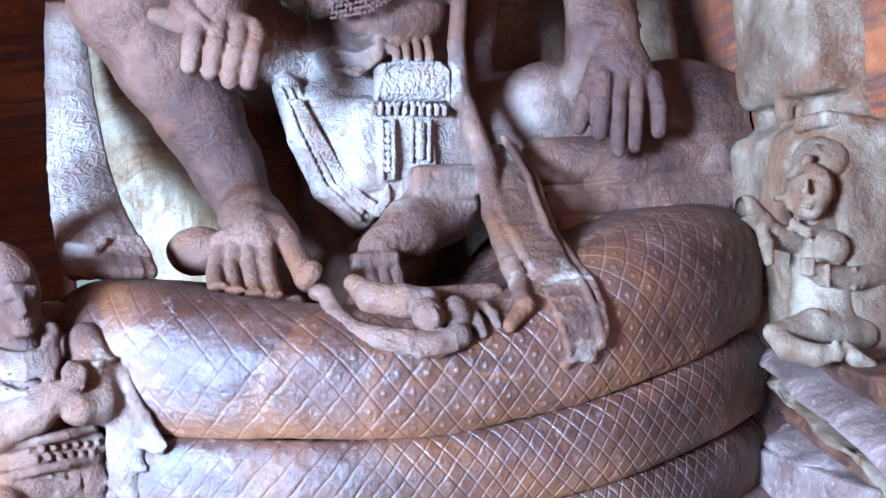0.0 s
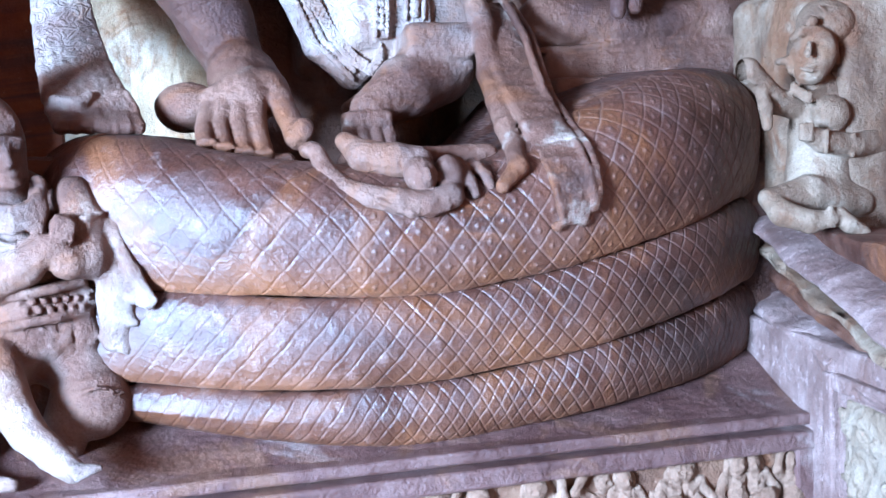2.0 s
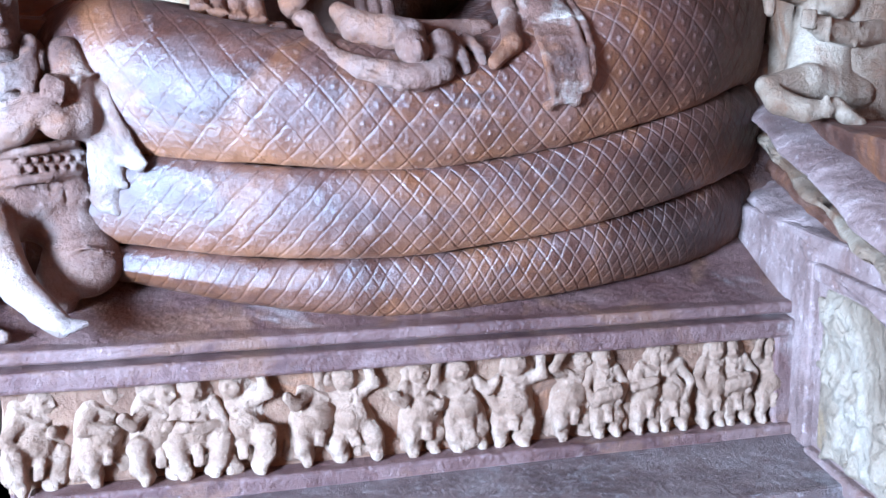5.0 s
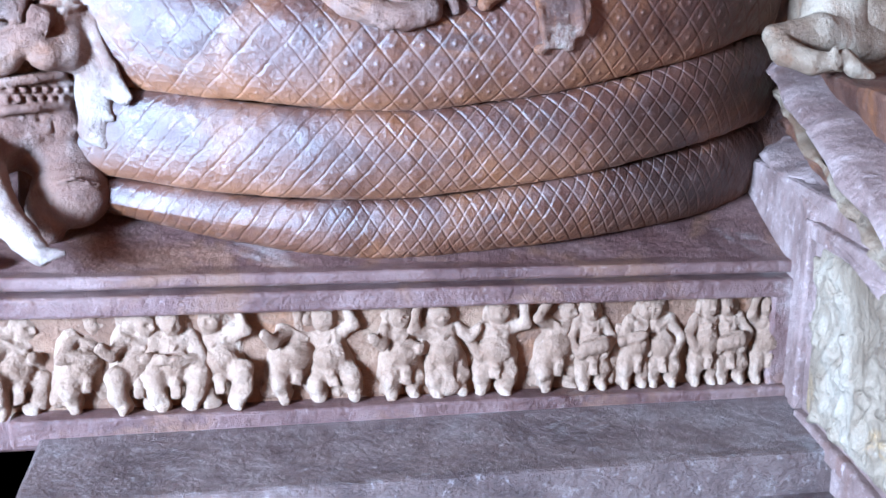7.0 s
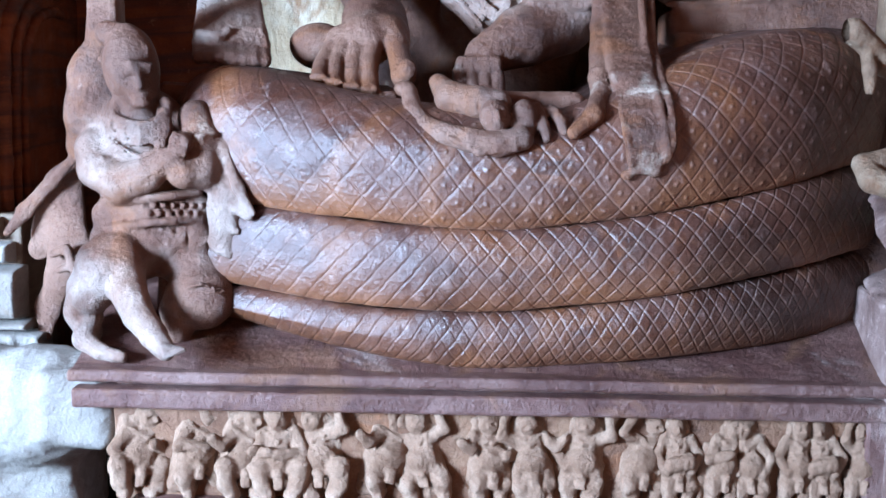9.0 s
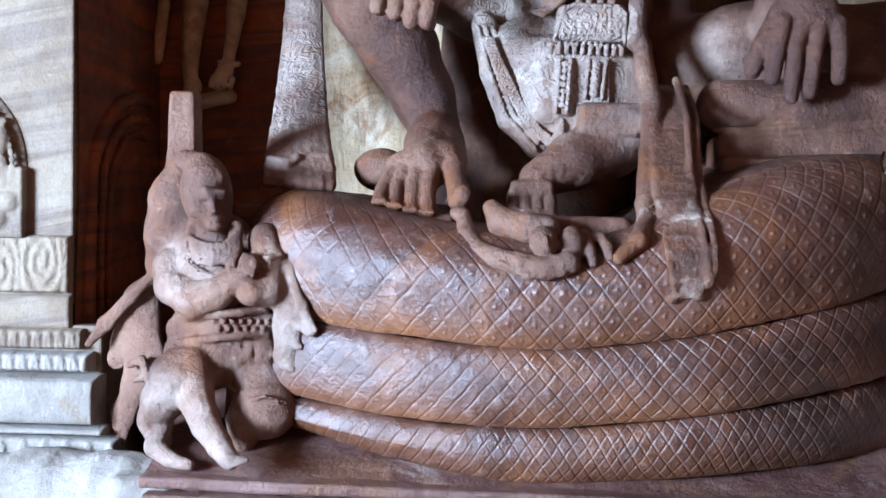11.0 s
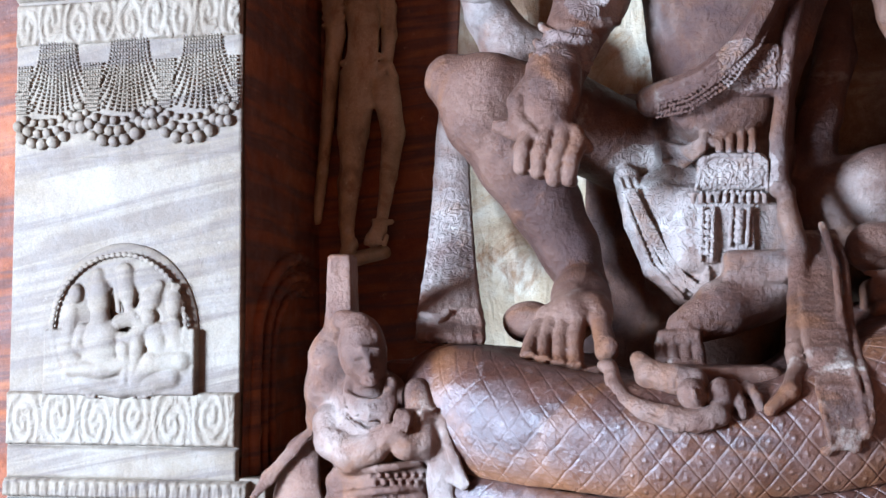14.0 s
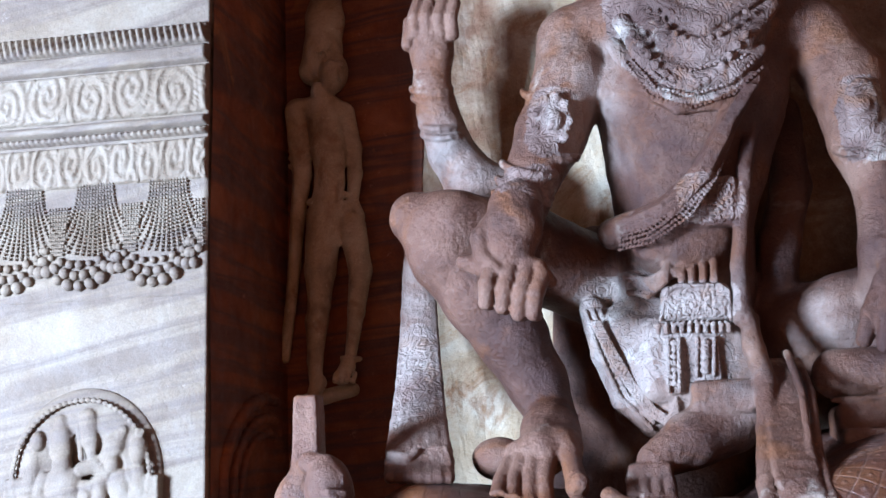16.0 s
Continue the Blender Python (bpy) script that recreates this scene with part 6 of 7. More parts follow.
imp.tube((1.127, 3.200, 1.437, 0.007), (1.114, 3.190, 1.399, 0.009), (1.097, 3.190, 1.361, 0.007), k=0.006, cut=True)
imp.ball((1.086, 3.190, 1.423), (0.011, 0.012, 0.007), 0.004, cut=True)
imp.tube((1.072, 3.182, 1.416, 0.007), (1.074, 3.176, 1.390, 0.011), k=0.005)
imp.tube((0.952, 3.180, 1.346, 0.009), (0.941, 3.175, 1.319, 0.009), k=0.004, cut=True)
imp.tube((1.208, 3.300, 1.432, 0.019), (1.223, 3.250, 1.379, 0.022), (1.233, 3.225, 1.333, 0.017), k=0.005)
imp.tube((1.255, 3.320, 1.428, 0.019), (1.281, 3.270, 1.389, 0.020), (1.288, 3.250, 1.355, 0.015), k=0.005)
imp.tube((1.214, 3.300, 1.415, 0.019), (1.270, 3.300, 1.416, 0.019), k=0.006)
imp.tube((0.919, 3.190, 1.329, 0.009), (1.012, 3.175, 1.285, 0.011), (1.132, 3.178, 1.297, 0.009), k=0.01)


def paled(ob, amount, patches=()):
    """Pale weathering over a whole carving, stronger in ragged patches of painted light."""
    n = len(ob.data.vertices)
    p = np.empty(n * 3)
    ob.data.vertices.foreach_get("co", p)
    p = p.reshape(-1, 3)
    ragged_ = p + np.stack([smooth_noise(p, 16, 70 + i) for i in range(3)], 1) * 0.03
    value = np.full(n, amount)
    for lo, hi in patches:
        inside = np.minimum(ragged_ - np.array(lo), np.array(hi) - ragged_).min(1)
        value = np.maximum(value, 0.42 * np.clip(0.5 + inside / 0.1, 0, 1))
    ob.data.attributes.new("dust", "FLOAT", "POINT").data.foreach_set("value", value)
    return ob


tagged(paled(imp.finish("reclining_figure", RED, 0.0025, 8), 0.12), "small worn reclining stone figure under the statue's feet", "statue")

kneeler = Clay((-0.75, 3.0, 0.5), (0.42, 3.75, 2.0), 0.0085)
kneeler.slab((-0.270, 3.600, 1.785), (0.052, 0.060, 0.137), 0.015, 0.012, taper=0.08)
kneeler.tube((-0.130, 3.530, 1.317, 0.160), (-0.114, 3.530, 1.198, 0.169), (-0.113, 3.530, 1.111, 0.147), (-0.112, 3.530, 0.982, 0.155), k=0.03, q=0.58)
kneeler.ball((-0.130, 3.460, 1.268), (0.131, 0.060, 0.092), 0.03)
kneeler.tube((-0.267, 3.560, 1.641, 0.059), (-0.296, 3.570, 1.520, 0.095), (-0.316, 3.580, 1.387, 0.096), (-0.349, 3.600, 1.275, 0.069), k=0.02, q=0.8)
kneeler.ball((-0.149, 3.460, 1.544), (0.094, 0.105, 0.144), 0.014, tilt=8)
kneeler.ball((-0.111, 3.440, 1.456), (0.054, 0.075, 0.056), 0.02)
kneeler.tube((-0.236, 3.500, 1.661, 0.044), (-0.163, 3.450, 1.646, 0.039), (-0.096, 3.420, 1.598, 0.030), k=0.016)
kneeler.tube((-0.211, 3.399, 1.561, 0.011), (-0.124, 3.350, 1.554, 0.013), (-0.064, 3.380, 1.546, 0.011), k=0.006)
kneeler.tube((-0.163, 3.365, 1.528, 0.009), (-0.112, 3.352, 1.533, 0.011), (-0.072, 3.378, 1.525, 0.009), k=0.008)
kneeler.tube((-0.104, 3.354, 1.525, 0.011), (-0.098, 3.358, 1.483, 0.015), k=0.01)
kneeler.ball((-0.140, 3.361, 1.508), (0.017, 0.007, 0.006), 0.006, cut=True)
kneeler.ball((-0.079, 3.376, 1.504), (0.013, 0.007, 0.006), 0.006, cut=True)
kneeler.ball((-0.097, 3.362, 1.448), (0.023, 0.012, 0.006), 0.004, cut=True)
kneeler.ball((-0.101, 3.378, 1.425), (0.034, 0.026, 0.019), 0.014)
kneeler.ball((-0.197, 3.430, 1.406), (0.020, 0.025, 0.048), 0.008)
kneeler.ball((-0.200, 3.420, 1.360), (0.022, 0.025, 0.028), 0.006)
kneeler.ball((-0.192, 3.390, 1.360), (0.011, 0.020, 0.015), 0.003, cut=True)
kneeler.tube((-0.133, 3.470, 1.416, 0.066), (-0.118, 3.480, 1.320, 0.079), k=0.02)
kneeler.tube((-0.204, 3.410, 1.386, 0.010), (-0.154, 3.385, 1.367, 0.011), (-0.103, 3.372, 1.358, 0.011), (-0.062, 3.380, 1.367, 0.011), (-0.023, 3.395, 1.396, 0.010), k=0.003)
kneeler.tube((-0.195, 3.410, 1.365, 0.010), (-0.154, 3.385, 1.344, 0.011), (-0.102, 3.369, 1.335, 0.011), (-0.062, 3.380, 1.346, 0.011), (-0.032, 3.395, 1.375, 0.010), k=0.003)
kneeler.tube((-0.186, 3.410, 1.344, 0.010), (-0.153, 3.385, 1.321, 0.011), (-0.101, 3.366, 1.313, 0.011), (-0.062, 3.380, 1.325, 0.011), (-0.040, 3.395, 1.354, 0.010), k=0.003)
kneeler.tube((-0.178, 3.410, 1.323, 0.010), (-0.153, 3.385, 1.298, 0.011), (-0.100, 3.363, 1.290, 0.011), (-0.062, 3.380, 1.304, 0.011), (-0.049, 3.395, 1.333, 0.010), k=0.003)
beaded(kneeler, 0.009, 0.019, (-0.209, 3.400, 1.308), (-0.160, 3.372, 1.270), (-0.104, 3.362, 1.251), (-0.046, 3.370, 1.272))
kneeler.tube((-0.287, 3.500, 1.272, 0.067), (-0.261, 3.460, 1.201, 0.073), (-0.176, 3.410, 1.155, 0.069), (-0.080, 3.370, 1.188, 0.055), (-0.011, 3.350, 1.237, 0.040), k=0.012)
kneeler.tube((-0.303, 3.450, 1.233, 0.009), (-0.233, 3.400, 1.243, 0.011), (-0.180, 3.420, 1.227, 0.009), k=0.003)
kneeler.tube((0.061, 3.480, 1.376, 0.065), (0.091, 3.440, 1.295, 0.066), (0.092, 3.410, 1.203, 0.066), (0.039, 3.370, 1.199, 0.055), (0.005, 3.350, 1.242, 0.040), k=0.01)
kneeler.tube((0.040, 3.400, 1.328, 0.009), (0.099, 3.370, 1.317, 0.013), (0.146, 3.400, 1.328, 0.008), k=0.003)
kneeler.tube((0.040, 3.400, 1.305, 0.009), (0.100, 3.370, 1.294, 0.013), (0.146, 3.400, 1.305, 0.008), k=0.003)
kneeler.ball((0.034, 3.360, 1.299), (0.042, 0.035, 0.038), 0.008)
kneeler.tube((0.019, 3.335, 1.325, 0.012), (0.007, 3.322, 1.281, 0.010), k=0.002)
kneeler.tube((-0.030, 3.340, 1.269, 0.012), (0.012, 3.322, 1.246, 0.010), k=0.002)
kneeler.tube((0.034, 3.335, 1.318, 0.012), (0.022, 3.322, 1.273, 0.010), k=0.002)
kneeler.tube((-0.016, 3.340, 1.259, 0.012), (0.025, 3.322, 1.236, 0.010), k=0.002)
kneeler.tube((0.048, 3.335, 1.310, 0.012), (0.037, 3.322, 1.265, 0.010), k=0.002)
kneeler.tube((-0.001, 3.340, 1.249, 0.012), (0.037, 3.322, 1.226, 0.010), k=0.002)
kneeler.tube((0.063, 3.335, 1.302, 0.011), (0.052, 3.322, 1.257, 0.010), k=0.002)
kneeler.tube((0.014, 3.340, 1.239, 0.012), (0.050, 3.322, 1.217, 0.010), k=0.002)
kneeler.tube((-0.030, 3.420, 1.424, 0.024), (-0.037, 3.400, 1.347, 0.030), (-0.040, 3.380, 1.286, 0.021), k=0.01, q=0.6)
kneeler.tube((-0.015, 3.395, 1.421, 0.006), (-0.019, 3.360, 1.298, 0.006), k=0.004, cut=True)
kneeler.tube((-0.256, 3.460, 1.090, 0.015), (-0.169, 3.410, 1.098, 0.017), (-0.084, 3.388, 1.109, 0.017), (-0.005, 3.400, 1.116, 0.017), (0.074, 3.450, 1.125, 0.015), k=0.004)
kneeler.tube((-0.253, 3.475, 1.041, 0.049), (-0.094, 3.430, 1.060, 0.050), (0.070, 3.470, 1.072, 0.045), k=0.012, q=0.6)
kneeler.tube((-0.255, 3.460, 1.004, 0.013), (-0.168, 3.408, 1.014, 0.015), (-0.082, 3.386, 1.026, 0.015), (-0.004, 3.398, 1.031, 0.015), (0.081, 3.450, 1.037, 0.013), k=0.004)
kneeler.ball((-0.100, 3.402, 1.080), (0.012, 0.014, 0.012), 0.003)
kneeler.ball((-0.082, 3.397, 1.056), (0.012, 0.014, 0.012), 0.003)
kneeler.ball((-0.065, 3.392, 1.082), (0.012, 0.014, 0.012), 0.003)
kneeler.ball((-0.050, 3.397, 1.057), (0.012, 0.014, 0.012), 0.003)
kneeler.ball((-0.035, 3.402, 1.082), (0.012, 0.014, 0.012), 0.003)
kneeler.ball((-0.020, 3.407, 1.056), (0.012, 0.014, 0.012), 0.003)
kneeler.ball((-0.006, 3.412, 1.081), (0.012, 0.014, 0.012), 0.003)
kneeler.ball((0.009, 3.418, 1.056), (0.012, 0.014, 0.012), 0.003)
kneeler.ball((0.024, 3.423, 1.081), (0.012, 0.014, 0.012), 0.003)
kneeler.ball((0.039, 3.428, 1.055), (0.012, 0.014, 0.012), 0.003)
kneeler.ball((0.054, 3.433, 1.080), (0.012, 0.014, 0.012), 0.003)
kneeler.ball((0.069, 3.439, 1.055), (0.012, 0.014, 0.012), 0.003)
kneeler.ball((0.084, 3.444, 1.080), (0.012, 0.014, 0.012), 0.003)
kneeler.tube((-0.260, 3.500, 0.955, 0.058), (-0.101, 3.460, 0.958, 0.066), (0.058, 3.490, 0.967, 0.069), k=0.025)
kneeler.tube((-0.205, 3.425, 0.998, 0.005), (-0.215, 3.430, 0.912, 0.005), k=0.006, cut=True)
kneeler.tube((-0.164, 3.425, 0.999, 0.005), (-0.171, 3.430, 0.913, 0.005), k=0.006, cut=True)
kneeler.tube((-0.122, 3.425, 1.000, 0.005), (-0.127, 3.430, 0.915, 0.005), k=0.006, cut=True)
kneeler.tube((-0.081, 3.425, 1.002, 0.005), (-0.084, 3.430, 0.916, 0.005), k=0.006, cut=True)
kneeler.tube((-0.040, 3.425, 1.003, 0.005), (-0.041, 3.430, 0.918, 0.005), k=0.006, cut=True)
kneeler.tube((0.001, 3.425, 1.004, 0.005), (0.002, 3.430, 0.919, 0.005), k=0.006, cut=True)
kneeler.tube((0.041, 3.425, 1.006, 0.005), (0.045, 3.430, 0.921, 0.005), k=0.006, cut=True)
kneeler.tube((-0.170, 3.500, 0.919, 0.111), (-0.230, 3.400, 0.870, 0.102), (-0.278, 3.380, 0.787, 0.074), k=0.03)
kneeler.tube((-0.295, 3.400, 0.804, 0.070), (-0.322, 3.420, 0.714, 0.057), (-0.300, 3.420, 0.646, 0.048), k=0.02)
kneeler.tube((-0.179, 3.400, 0.917, 0.076), (-0.152, 3.340, 0.821, 0.064), (-0.095, 3.280, 0.727, 0.050), (-0.035, 3.220, 0.674, 0.044), (0.021, 3.150, 0.640, 0.034), k=0.012)
kneeler.tube((0.013, 3.130, 0.662, 0.012), (0.036, 3.090, 0.635, 0.011), k=0.002)
kneeler.tube((0.027, 3.130, 0.659, 0.012), (0.051, 3.090, 0.641, 0.011), k=0.002)
kneeler.tube((0.042, 3.130, 0.655, 0.012), (0.065, 3.090, 0.646, 0.011), k=0.002)
kneeler.tube((0.056, 3.130, 0.652, 0.012), (0.079, 3.090, 0.652, 0.011), k=0.002)
kneeler.tube((0.070, 3.130, 0.648, 0.012), (0.093, 3.090, 0.657, 0.011), k=0.002)
kneeler.tube((-0.280, 3.400, 0.702, 0.038), (-0.298, 3.360, 0.632, 0.038), (-0.225, 3.300, 0.603, 0.028), (-0.143, 3.240, 0.599, 0.020), k=0.012)
kneeler.tube((-0.061, 3.550, 0.937, 0.098), (0.057, 3.520, 0.849, 0.101), k=0.02)
kneeler.ball((0.070, 3.460, 0.760), (0.121, 0.100, 0.112), 0.02)
kneeler.tube((0.013, 3.380, 0.799, 0.006), (0.091, 3.360, 0.826, 0.008), (0.165, 3.390, 0.799, 0.006), k=0.004)
kneeler.tube((-0.013, 3.450, 0.721, 0.054), (0.005, 3.420, 0.648, 0.047), k=0.02)
kneeler.tube((0.128, 3.465, 1.387, 0.010), (0.172, 3.406, 1.275, 0.015), (0.217, 3.375, 1.154, 0.019), (0.269, 3.353, 1.066, 0.013), k=0.012, q=0.7)
kneeler.tube((0.158, 3.418, 1.280, 0.023), (0.158, 3.413, 1.170, 0.038), (0.164, 3.415, 1.074, 0.050), (0.154, 3.420, 0.958, 0.046), k=0.02, q=0.5)
kneeler.tube((0.184, 3.400, 1.114, 0.038), (0.257, 3.360, 1.050, 0.015), k=0.012, q=0.5)
kneeler.tube((0.169, 3.408, 1.032, 0.034), (0.209, 3.385, 1.001, 0.015), k=0.012, q=0.5)
kneeler.tube((0.155, 3.415, 0.968, 0.031), (0.180, 3.402, 0.921, 0.015), k=0.012, q=0.5)
kneeler.tube((0.187, 3.382, 1.281, 0.005), (0.227, 3.362, 1.178, 0.006), (0.279, 3.338, 1.079, 0.006), k=0.005, cut=True)
kneeler.tube((-0.347, 3.560, 1.262, 0.014), (-0.467, 3.600, 1.149, 0.024), (-0.577, 3.620, 1.041, 0.028), (-0.638, 3.600, 0.962, 0.014), k=0.012, q=0.6)
kneeler.tube((-0.388, 3.640, 1.228, 0.032), (-0.454, 3.660, 1.125, 0.052), (-0.488, 3.680, 1.000, 0.061), (-0.552, 3.680, 0.896, 0.045), k=0.03, q=0.35)
kneeler.tube((-0.440, 3.660, 1.023, 0.053), (-0.427, 3.640, 0.903, 0.061), (-0.460, 3.640, 0.800, 0.045), (-0.521, 3.660, 0.692, 0.033), (-0.534, 3.660, 0.587, 0.029), k=0.03, q=0.4)
kneeler.tube((-0.468, 3.580, 0.890, 0.016), (-0.419, 3.570, 0.912, 0.016), (-0.400, 3.570, 0.851, 0.014), (-0.450, 3.580, 0.829, 0.012), k=0.006)
kneeler.tube((-0.397, 3.560, 0.853, 0.018), (-0.344, 3.520, 0.759, 0.026), (-0.334, 3.480, 0.666, 0.027), k=0.015, q=0.6)
# brightness of the left-lit legs and arm is painted as pale patches
tagged(paled(kneeler.finish("kneeling_attendant", RED, 0.0035, 12), 0.05, (((-0.42, 3.0, 0.5), (-0.04, 3.6, 0.93)), ((-0.2, 2.9, 0.5), (0.14, 3.25, 0.8)), ((-0.34, 3.2, 1.12), (-0.06, 3.6, 1.36)), ((0.1, 3.2, 0.85), (0.4, 3.7, 1.3)))), "kneeling winged stone attendant with crossed arms beside the coils", "statue")

naga = Clay((2.2, 2.95, 1.05), (2.85, 3.6, 2.15), 0.0085)
naga.tube((2.550, 3.360, 1.620, 0.093), (2.556, 3.360, 1.479, 0.107), (2.528, 3.340, 1.301, 0.120), k=0.03, q=0.9)
naga.ball((2.556, 3.330, 1.848), (0.098, 0.100, 0.088), 0.012)
naga.tube((2.478, 3.255, 1.897, 0.008), (2.530, 3.250, 1.845, 0.008), (2.553, 3.262, 1.795, 0.007), k=0.004)
naga.tube((2.494, 3.259, 1.894, 0.008), (2.545, 3.256, 1.839, 0.008), (2.566, 3.270, 1.795, 0.007), k=0.004)
naga.tube((2.511, 3.263, 1.890, 0.008), (2.561, 3.262, 1.834, 0.008), (2.579, 3.278, 1.796, 0.007), k=0.004)
naga.tube((2.527, 3.267, 1.886, 0.008), (2.576, 3.268, 1.828, 0.008), (2.591, 3.286, 1.796, 0.007), k=0.004)
naga.tube((2.544, 3.271, 1.890, 0.008), (2.592, 3.274, 1.823, 0.008), (2.604, 3.294, 1.797, 0.007), k=0.004)
naga.tube((2.561, 3.275, 1.895, 0.008), (2.607, 3.280, 1.817, 0.008), (2.617, 3.302, 1.797, 0.007), k=0.004)
naga.tube((2.578, 3.279, 1.899, 0.008), (2.623, 3.286, 1.811, 0.008), (2.630, 3.310, 1.798, 0.007), k=0.004)
naga.ball((2.433, 3.235, 1.845), (0.022, 0.020, 0.020), 0.006)
naga.tube((2.393, 3.280, 1.793, 0.016), (2.402, 3.245, 1.816, 0.018), (2.457, 3.235, 1.810, 0.018), (2.524, 3.250, 1.767, 0.018), (2.560, 3.280, 1.713, 0.014), k=0.006)
naga.ball((2.471, 3.290, 1.747), (0.075, 0.095, 0.096), 0.012)
naga.ball((2.441, 3.260, 1.681), (0.049, 0.060, 0.045), 0.02)
naga.ball((2.382, 3.218, 1.771), (0.020, 0.008, 0.011), 0.008, cut=True)
naga.ball((2.439, 3.207, 1.769), (0.020, 0.008, 0.011), 0.008, cut=True)
naga.tube((2.400, 3.201, 1.773, 0.009), (2.381, 3.185, 1.734, 0.014), k=0.01)
naga.ball((2.390, 3.196, 1.700), (0.029, 0.012, 0.007), 0.004, cut=True)
naga.tube((2.369, 3.205, 1.688, 0.008), (2.396, 3.200, 1.681, 0.009), (2.431, 3.208, 1.688, 0.008), k=0.006)
naga.ball((2.603, 3.310, 1.685), (0.028, 0.035, 0.054), 0.008)
naga.ball((2.581, 3.280, 1.683), (0.012, 0.020, 0.028), 0.005, cut=True)
naga.tube((2.376, 3.340, 1.721, 0.014), (2.395, 3.310, 1.722, 0.016), (2.399, 3.300, 1.685, 0.014), k=0.006)
naga.ball((2.746, 3.380, 1.685), (0.046, 0.050, 0.048), 0.01)
naga.tube((2.404, 3.300, 1.638, 0.011), (2.440, 3.265, 1.603, 0.012), (2.533, 3.290, 1.624, 0.011), k=0.005)
naga.tube((2.403, 3.300, 1.620, 0.011), (2.439, 3.265, 1.584, 0.012), (2.531, 3.290, 1.607, 0.011), k=0.005)
naga.ball((2.530, 3.270, 1.537), (0.066, 0.060, 0.064), 0.01)
naga.tube((2.671, 3.360, 1.591, 0.057), (2.725, 3.320, 1.520, 0.059), (2.723, 3.290, 1.439, 0.052), (2.602, 3.240, 1.429, 0.041), (2.460, 3.215, 1.446, 0.038), (2.409, 3.210, 1.467, 0.031), k=0.012)
naga.tube((2.572, 3.205, 1.467, 0.009), (2.570, 3.205, 1.393, 0.009), k=0.004)
naga.tube((2.443, 3.175, 1.480, 0.009), (2.444, 3.178, 1.412, 0.009), k=0.004)
naga.tube((2.365, 3.200, 1.506, 0.010), (2.394, 3.185, 1.500, 0.011), k=0.003)
naga.tube((2.364, 3.200, 1.490, 0.010), (2.393, 3.185, 1.485, 0.011), k=0.003)
naga.tube((2.363, 3.200, 1.475, 0.010), (2.392, 3.185, 1.470, 0.011), k=0.003)
naga.tube((2.362, 3.200, 1.460, 0.010), (2.391, 3.185, 1.455, 0.011), k=0.003)
naga.tube((2.445, 3.360, 1.575, 0.050), (2.366, 3.340, 1.587, 0.043), (2.290, 3.310, 1.643, 0.036), (2.230, 3.300, 1.691, 0.044), k=0.012)
naga.tube((2.191, 3.290, 1.723, 0.011), (2.191, 3.275, 1.675, 0.011), k=0.003)
naga.tube((2.208, 3.290, 1.716, 0.011), (2.208, 3.275, 1.667, 0.011), k=0.003)
naga.tube((2.225, 3.290, 1.710, 0.011), (2.225, 3.275, 1.659, 0.011), k=0.003)
naga.tube((2.242, 3.290, 1.704, 0.011), (2.242, 3.275, 1.650, 0.011), k=0.003)
naga.tube((2.276, 3.300, 1.628, 0.020), (2.283, 3.280, 1.568, 0.024), (2.287, 3.280, 1.506, 0.018), k=0.01)
naga.tube((2.644, 3.300, 1.231, 0.070), (2.420, 3.240, 1.275, 0.060), (2.298, 3.240, 1.261, 0.044), k=0.016)
naga.tube((2.265, 3.240, 1.263, 0.037), (2.276, 3.180, 1.217, 0.043), (2.346, 3.130, 1.187, 0.039), (2.405, 3.100, 1.195, 0.028), k=0.01)
naga.tube((2.441, 3.110, 1.203, 0.030), (2.468, 3.090, 1.172, 0.028), (2.517, 3.080, 1.149, 0.020), k=0.008)
naga.tube((2.396, 3.090, 1.231, 0.011), (2.401, 3.085, 1.176, 0.011), k=0.004)
naga.tube((2.752, 3.300, 1.408, 0.028), (2.663, 3.280, 1.373, 0.019), (2.627, 3.280, 1.355, 0.012), k=0.01, q=0.6)
naga.slab((2.648, 3.360, 1.977), (0.114, 0.100, 0.031), 0.02, 0.02, tilt=-8)
tagged(naga.finish("seated_attendant", BACKING, 0.0025, 16), "small pale seated stone attendant on the pilaster ledge", "statue")

standee = Clay((-0.75, 4.3, 1.5), (0.15, 4.8, 4.05), 0.009)
standee.tube((-0.488, 4.640, 3.375, 0.090), (-0.463, 4.630, 3.204, 0.083), (-0.464, 4.630, 3.056, 0.071), (-0.478, 4.620, 2.893, 0.091), k=0.025, q=0.9)
standee.tube((-0.590, 4.660, 3.456, 0.067), (-0.487, 4.640, 3.459, 0.072), (-0.403, 4.660, 3.434, 0.054), k=0.03)
standee.ball((-0.426, 4.600, 3.623), (0.072, 0.070, 0.108), 0.012, tilt=-8)
standee.tube((-0.552, 4.660, 3.668, 0.079), (-0.494, 4.630, 3.763, 0.097), (-0.483, 4.640, 3.943, 0.098), (-0.478, 4.660, 4.093, 0.080), k=0.03)
standee.tube((-0.520, 4.555, 3.810, 0.009), (-0.479, 4.545, 3.681, 0.009), k=0.004, cut=True)
standee.tube((-0.490, 4.555, 3.795, 0.009), (-0.455, 4.545, 3.672, 0.009), k=0.004, cut=True)
standee.tube((-0.460, 4.555, 3.780, 0.009), (-0.431, 4.545, 3.664, 0.009), k=0.004, cut=True)
standee.tube((-0.430, 4.555, 3.765, 0.009), (-0.408, 4.545, 3.656, 0.009), k=0.004, cut=True)
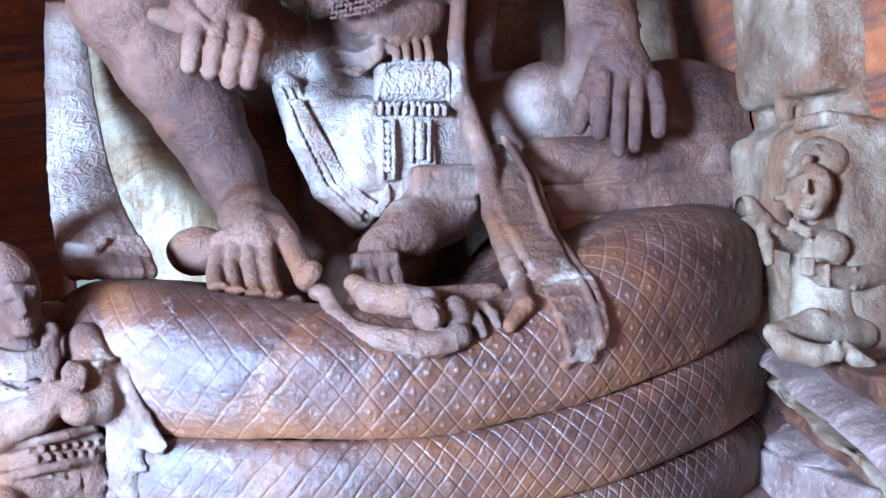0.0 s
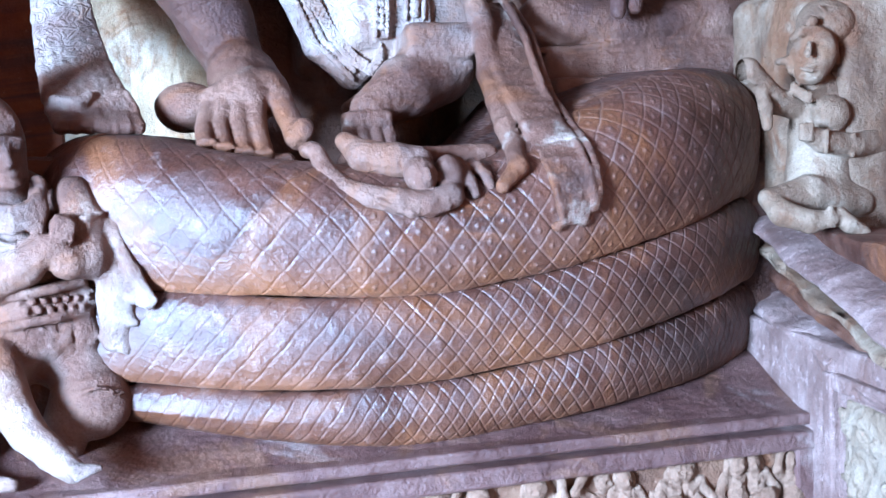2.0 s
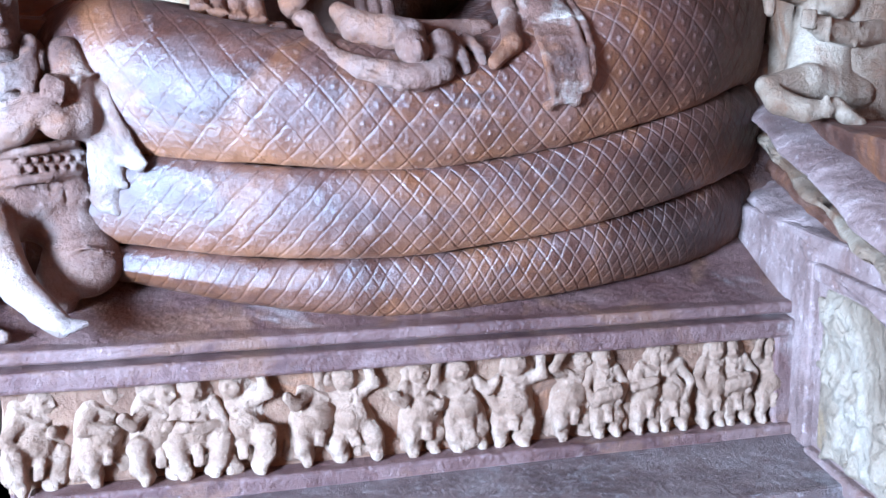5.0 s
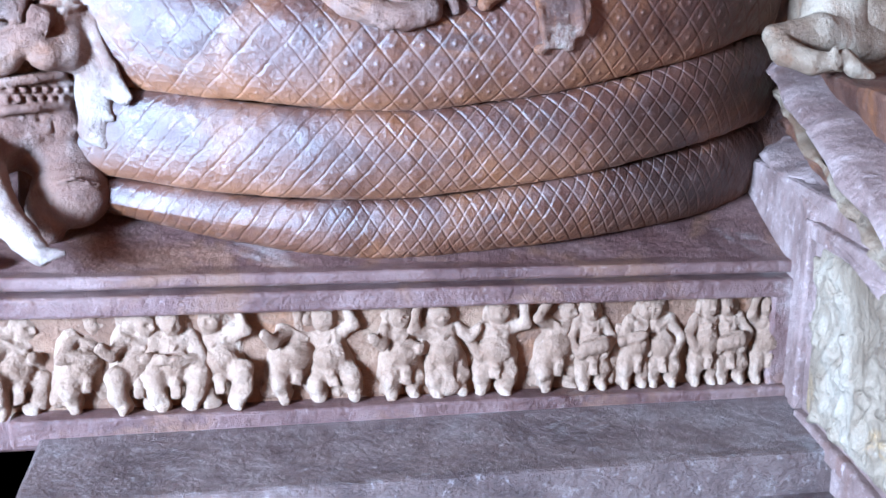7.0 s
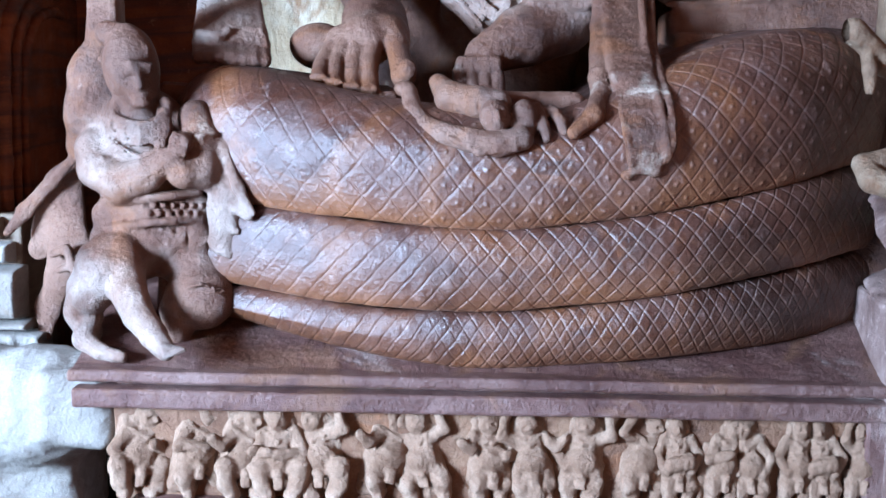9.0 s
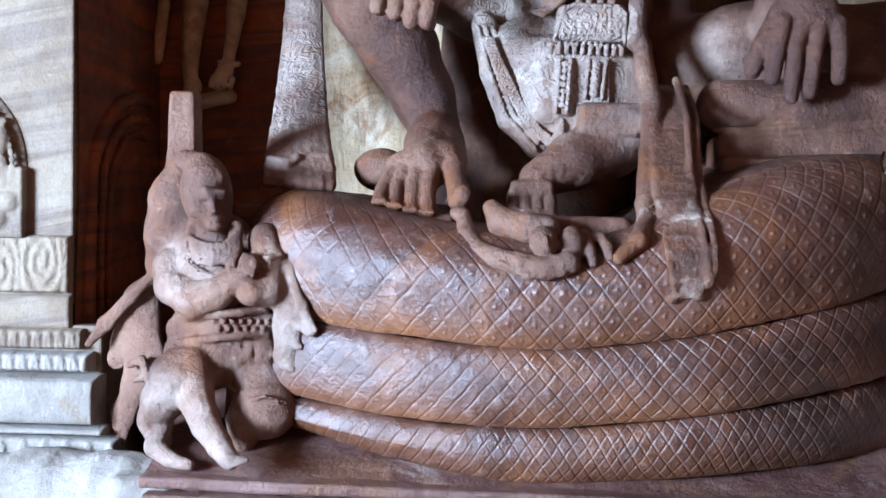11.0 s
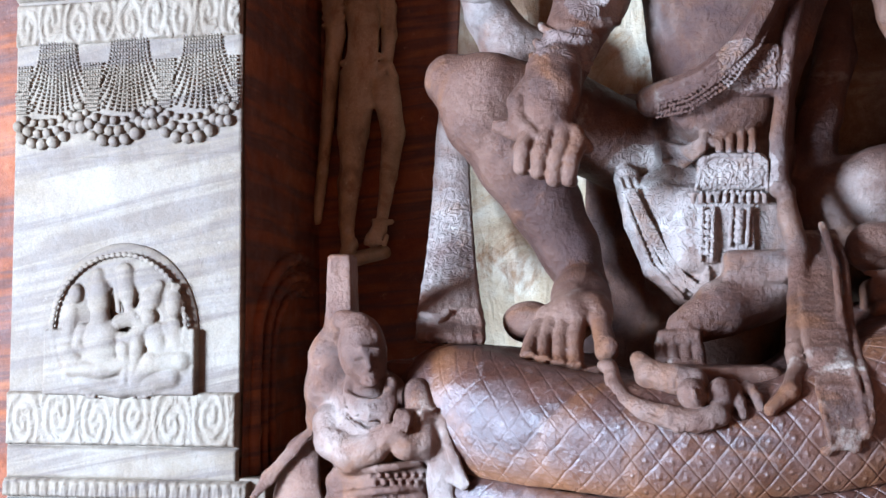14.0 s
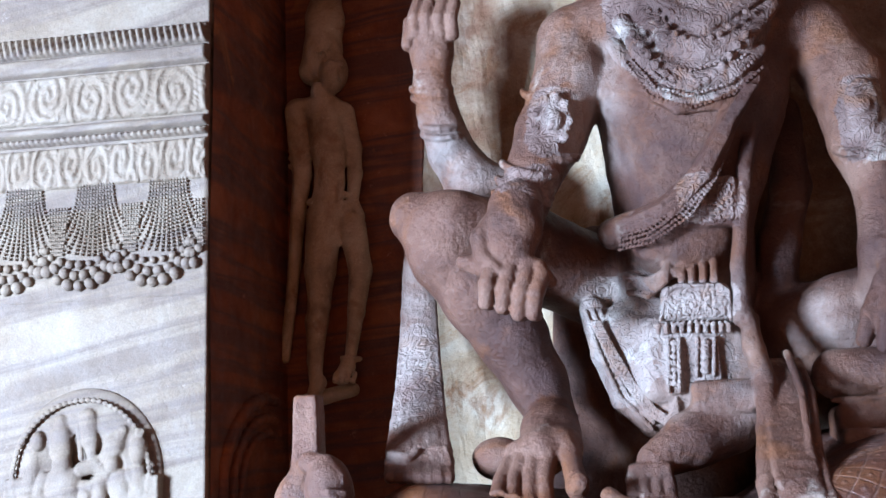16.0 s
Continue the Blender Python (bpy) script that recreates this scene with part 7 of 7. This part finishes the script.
standee.tube((-0.400, 4.555, 3.750, 0.009), (-0.384, 4.545, 3.648, 0.009), k=0.004, cut=True)
standee.tube((-0.434, 4.545, 3.664, 0.012), (-0.362, 4.550, 3.647, 0.012), k=0.005)
standee.tube((-0.380, 4.540, 3.627, 0.012), (-0.366, 4.530, 3.568, 0.018), k=0.008)
standee.ball((-0.517, 4.600, 3.540), (0.033, 0.040, 0.045), 0.006)
standee.ball((-0.506, 4.560, 3.525), (0.015, 0.020, 0.021), 0.004, cut=True)
standee.tube((-0.502, 4.620, 3.521, 0.048), (-0.491, 4.630, 3.432, 0.060), k=0.02)
standee.tube((-0.636, 4.660, 3.454, 0.070), (-0.625, 4.650, 3.298, 0.061), (-0.613, 4.650, 3.117, 0.051), (-0.636, 4.650, 2.910, 0.039), (-0.661, 4.660, 2.649, 0.033), (-0.689, 4.670, 2.420, 0.030), (-0.723, 4.680, 2.179, 0.027), k=0.012)
standee.tube((-0.673, 4.630, 3.281, 0.012), (-0.611, 4.605, 3.260, 0.015), (-0.564, 4.630, 3.272, 0.012), k=0.004)
standee.tube((-0.673, 4.630, 3.242, 0.012), (-0.611, 4.605, 3.221, 0.015), (-0.565, 4.630, 3.233, 0.012), k=0.004)
standee.tube((-0.673, 4.630, 3.200, 0.012), (-0.611, 4.605, 3.179, 0.015), (-0.565, 4.630, 3.191, 0.012), k=0.004)
standee.tube((-0.673, 4.630, 3.158, 0.012), (-0.612, 4.605, 3.137, 0.015), (-0.565, 4.630, 3.150, 0.012), k=0.004)
standee.tube((-0.387, 4.670, 3.430, 0.048), (-0.350, 4.680, 3.240, 0.042), (-0.338, 4.660, 3.099, 0.036), (-0.345, 4.620, 2.936, 0.029), k=0.02)
standee.tube((-0.560, 4.600, 2.952, 0.018), (-0.462, 4.565, 2.961, 0.020), (-0.374, 4.600, 2.980, 0.018), k=0.005)
standee.tube((-0.561, 4.600, 2.905, 0.018), (-0.462, 4.565, 2.914, 0.020), (-0.375, 4.600, 2.934, 0.018), k=0.005)
standee.tube((-0.561, 4.600, 2.853, 0.018), (-0.463, 4.565, 2.862, 0.020), (-0.376, 4.600, 2.881, 0.018), k=0.005)
standee.tube((-0.395, 4.620, 3.167, 0.015), (-0.399, 4.580, 2.966, 0.018), (-0.435, 4.570, 2.821, 0.015), (-0.404, 4.590, 2.722, 0.012), k=0.006)
standee.tube((-0.375, 4.600, 2.896, 0.023), (-0.325, 4.600, 2.930, 0.023), (-0.300, 4.610, 2.864, 0.023), (-0.318, 4.620, 2.780, 0.017), k=0.006)
standee.tube((-0.487, 4.620, 2.849, 0.094), (-0.510, 4.610, 2.603, 0.079), (-0.515, 4.600, 2.430, 0.055), (-0.527, 4.600, 2.346, 0.058), (-0.543, 4.610, 2.151, 0.038), (-0.535, 4.600, 2.052, 0.035), k=0.015)
standee.tube((-0.521, 4.590, 2.043, 0.043), (-0.532, 4.550, 1.986, 0.034), k=0.01)
standee.tube((-0.352, 4.640, 2.824, 0.070), (-0.309, 4.630, 2.595, 0.058), (-0.330, 4.620, 2.381, 0.043), (-0.364, 4.620, 2.172, 0.029), k=0.015)
standee.tube((-0.402, 4.600, 2.155, 0.014), (-0.355, 4.595, 2.147, 0.017), (-0.311, 4.600, 2.151, 0.014), k=0.004)
standee.tube((-0.374, 4.600, 2.115, 0.040), (-0.401, 4.570, 2.059, 0.037), k=0.01)
standee.tube((-0.421, 4.560, 2.081, 0.013), (-0.428, 4.545, 2.042, 0.013), k=0.002)
standee.tube((-0.389, 4.560, 2.080, 0.013), (-0.397, 4.545, 2.041, 0.013), k=0.002)
standee.tube((-0.358, 4.560, 2.078, 0.013), (-0.366, 4.545, 2.039, 0.013), k=0.002)
standee.tube((-0.327, 4.560, 2.077, 0.013), (-0.335, 4.545, 2.038, 0.013), k=0.002)
standee.tube((-0.606, 4.680, 1.956, 0.041), (-0.373, 4.680, 2.009, 0.035), k=0.03, q=1.3)
tagged(standee.finish("standing_attendant", OLIVE, 0.0025, 20), "slender standing stone attendant in the dark corner", "statue")
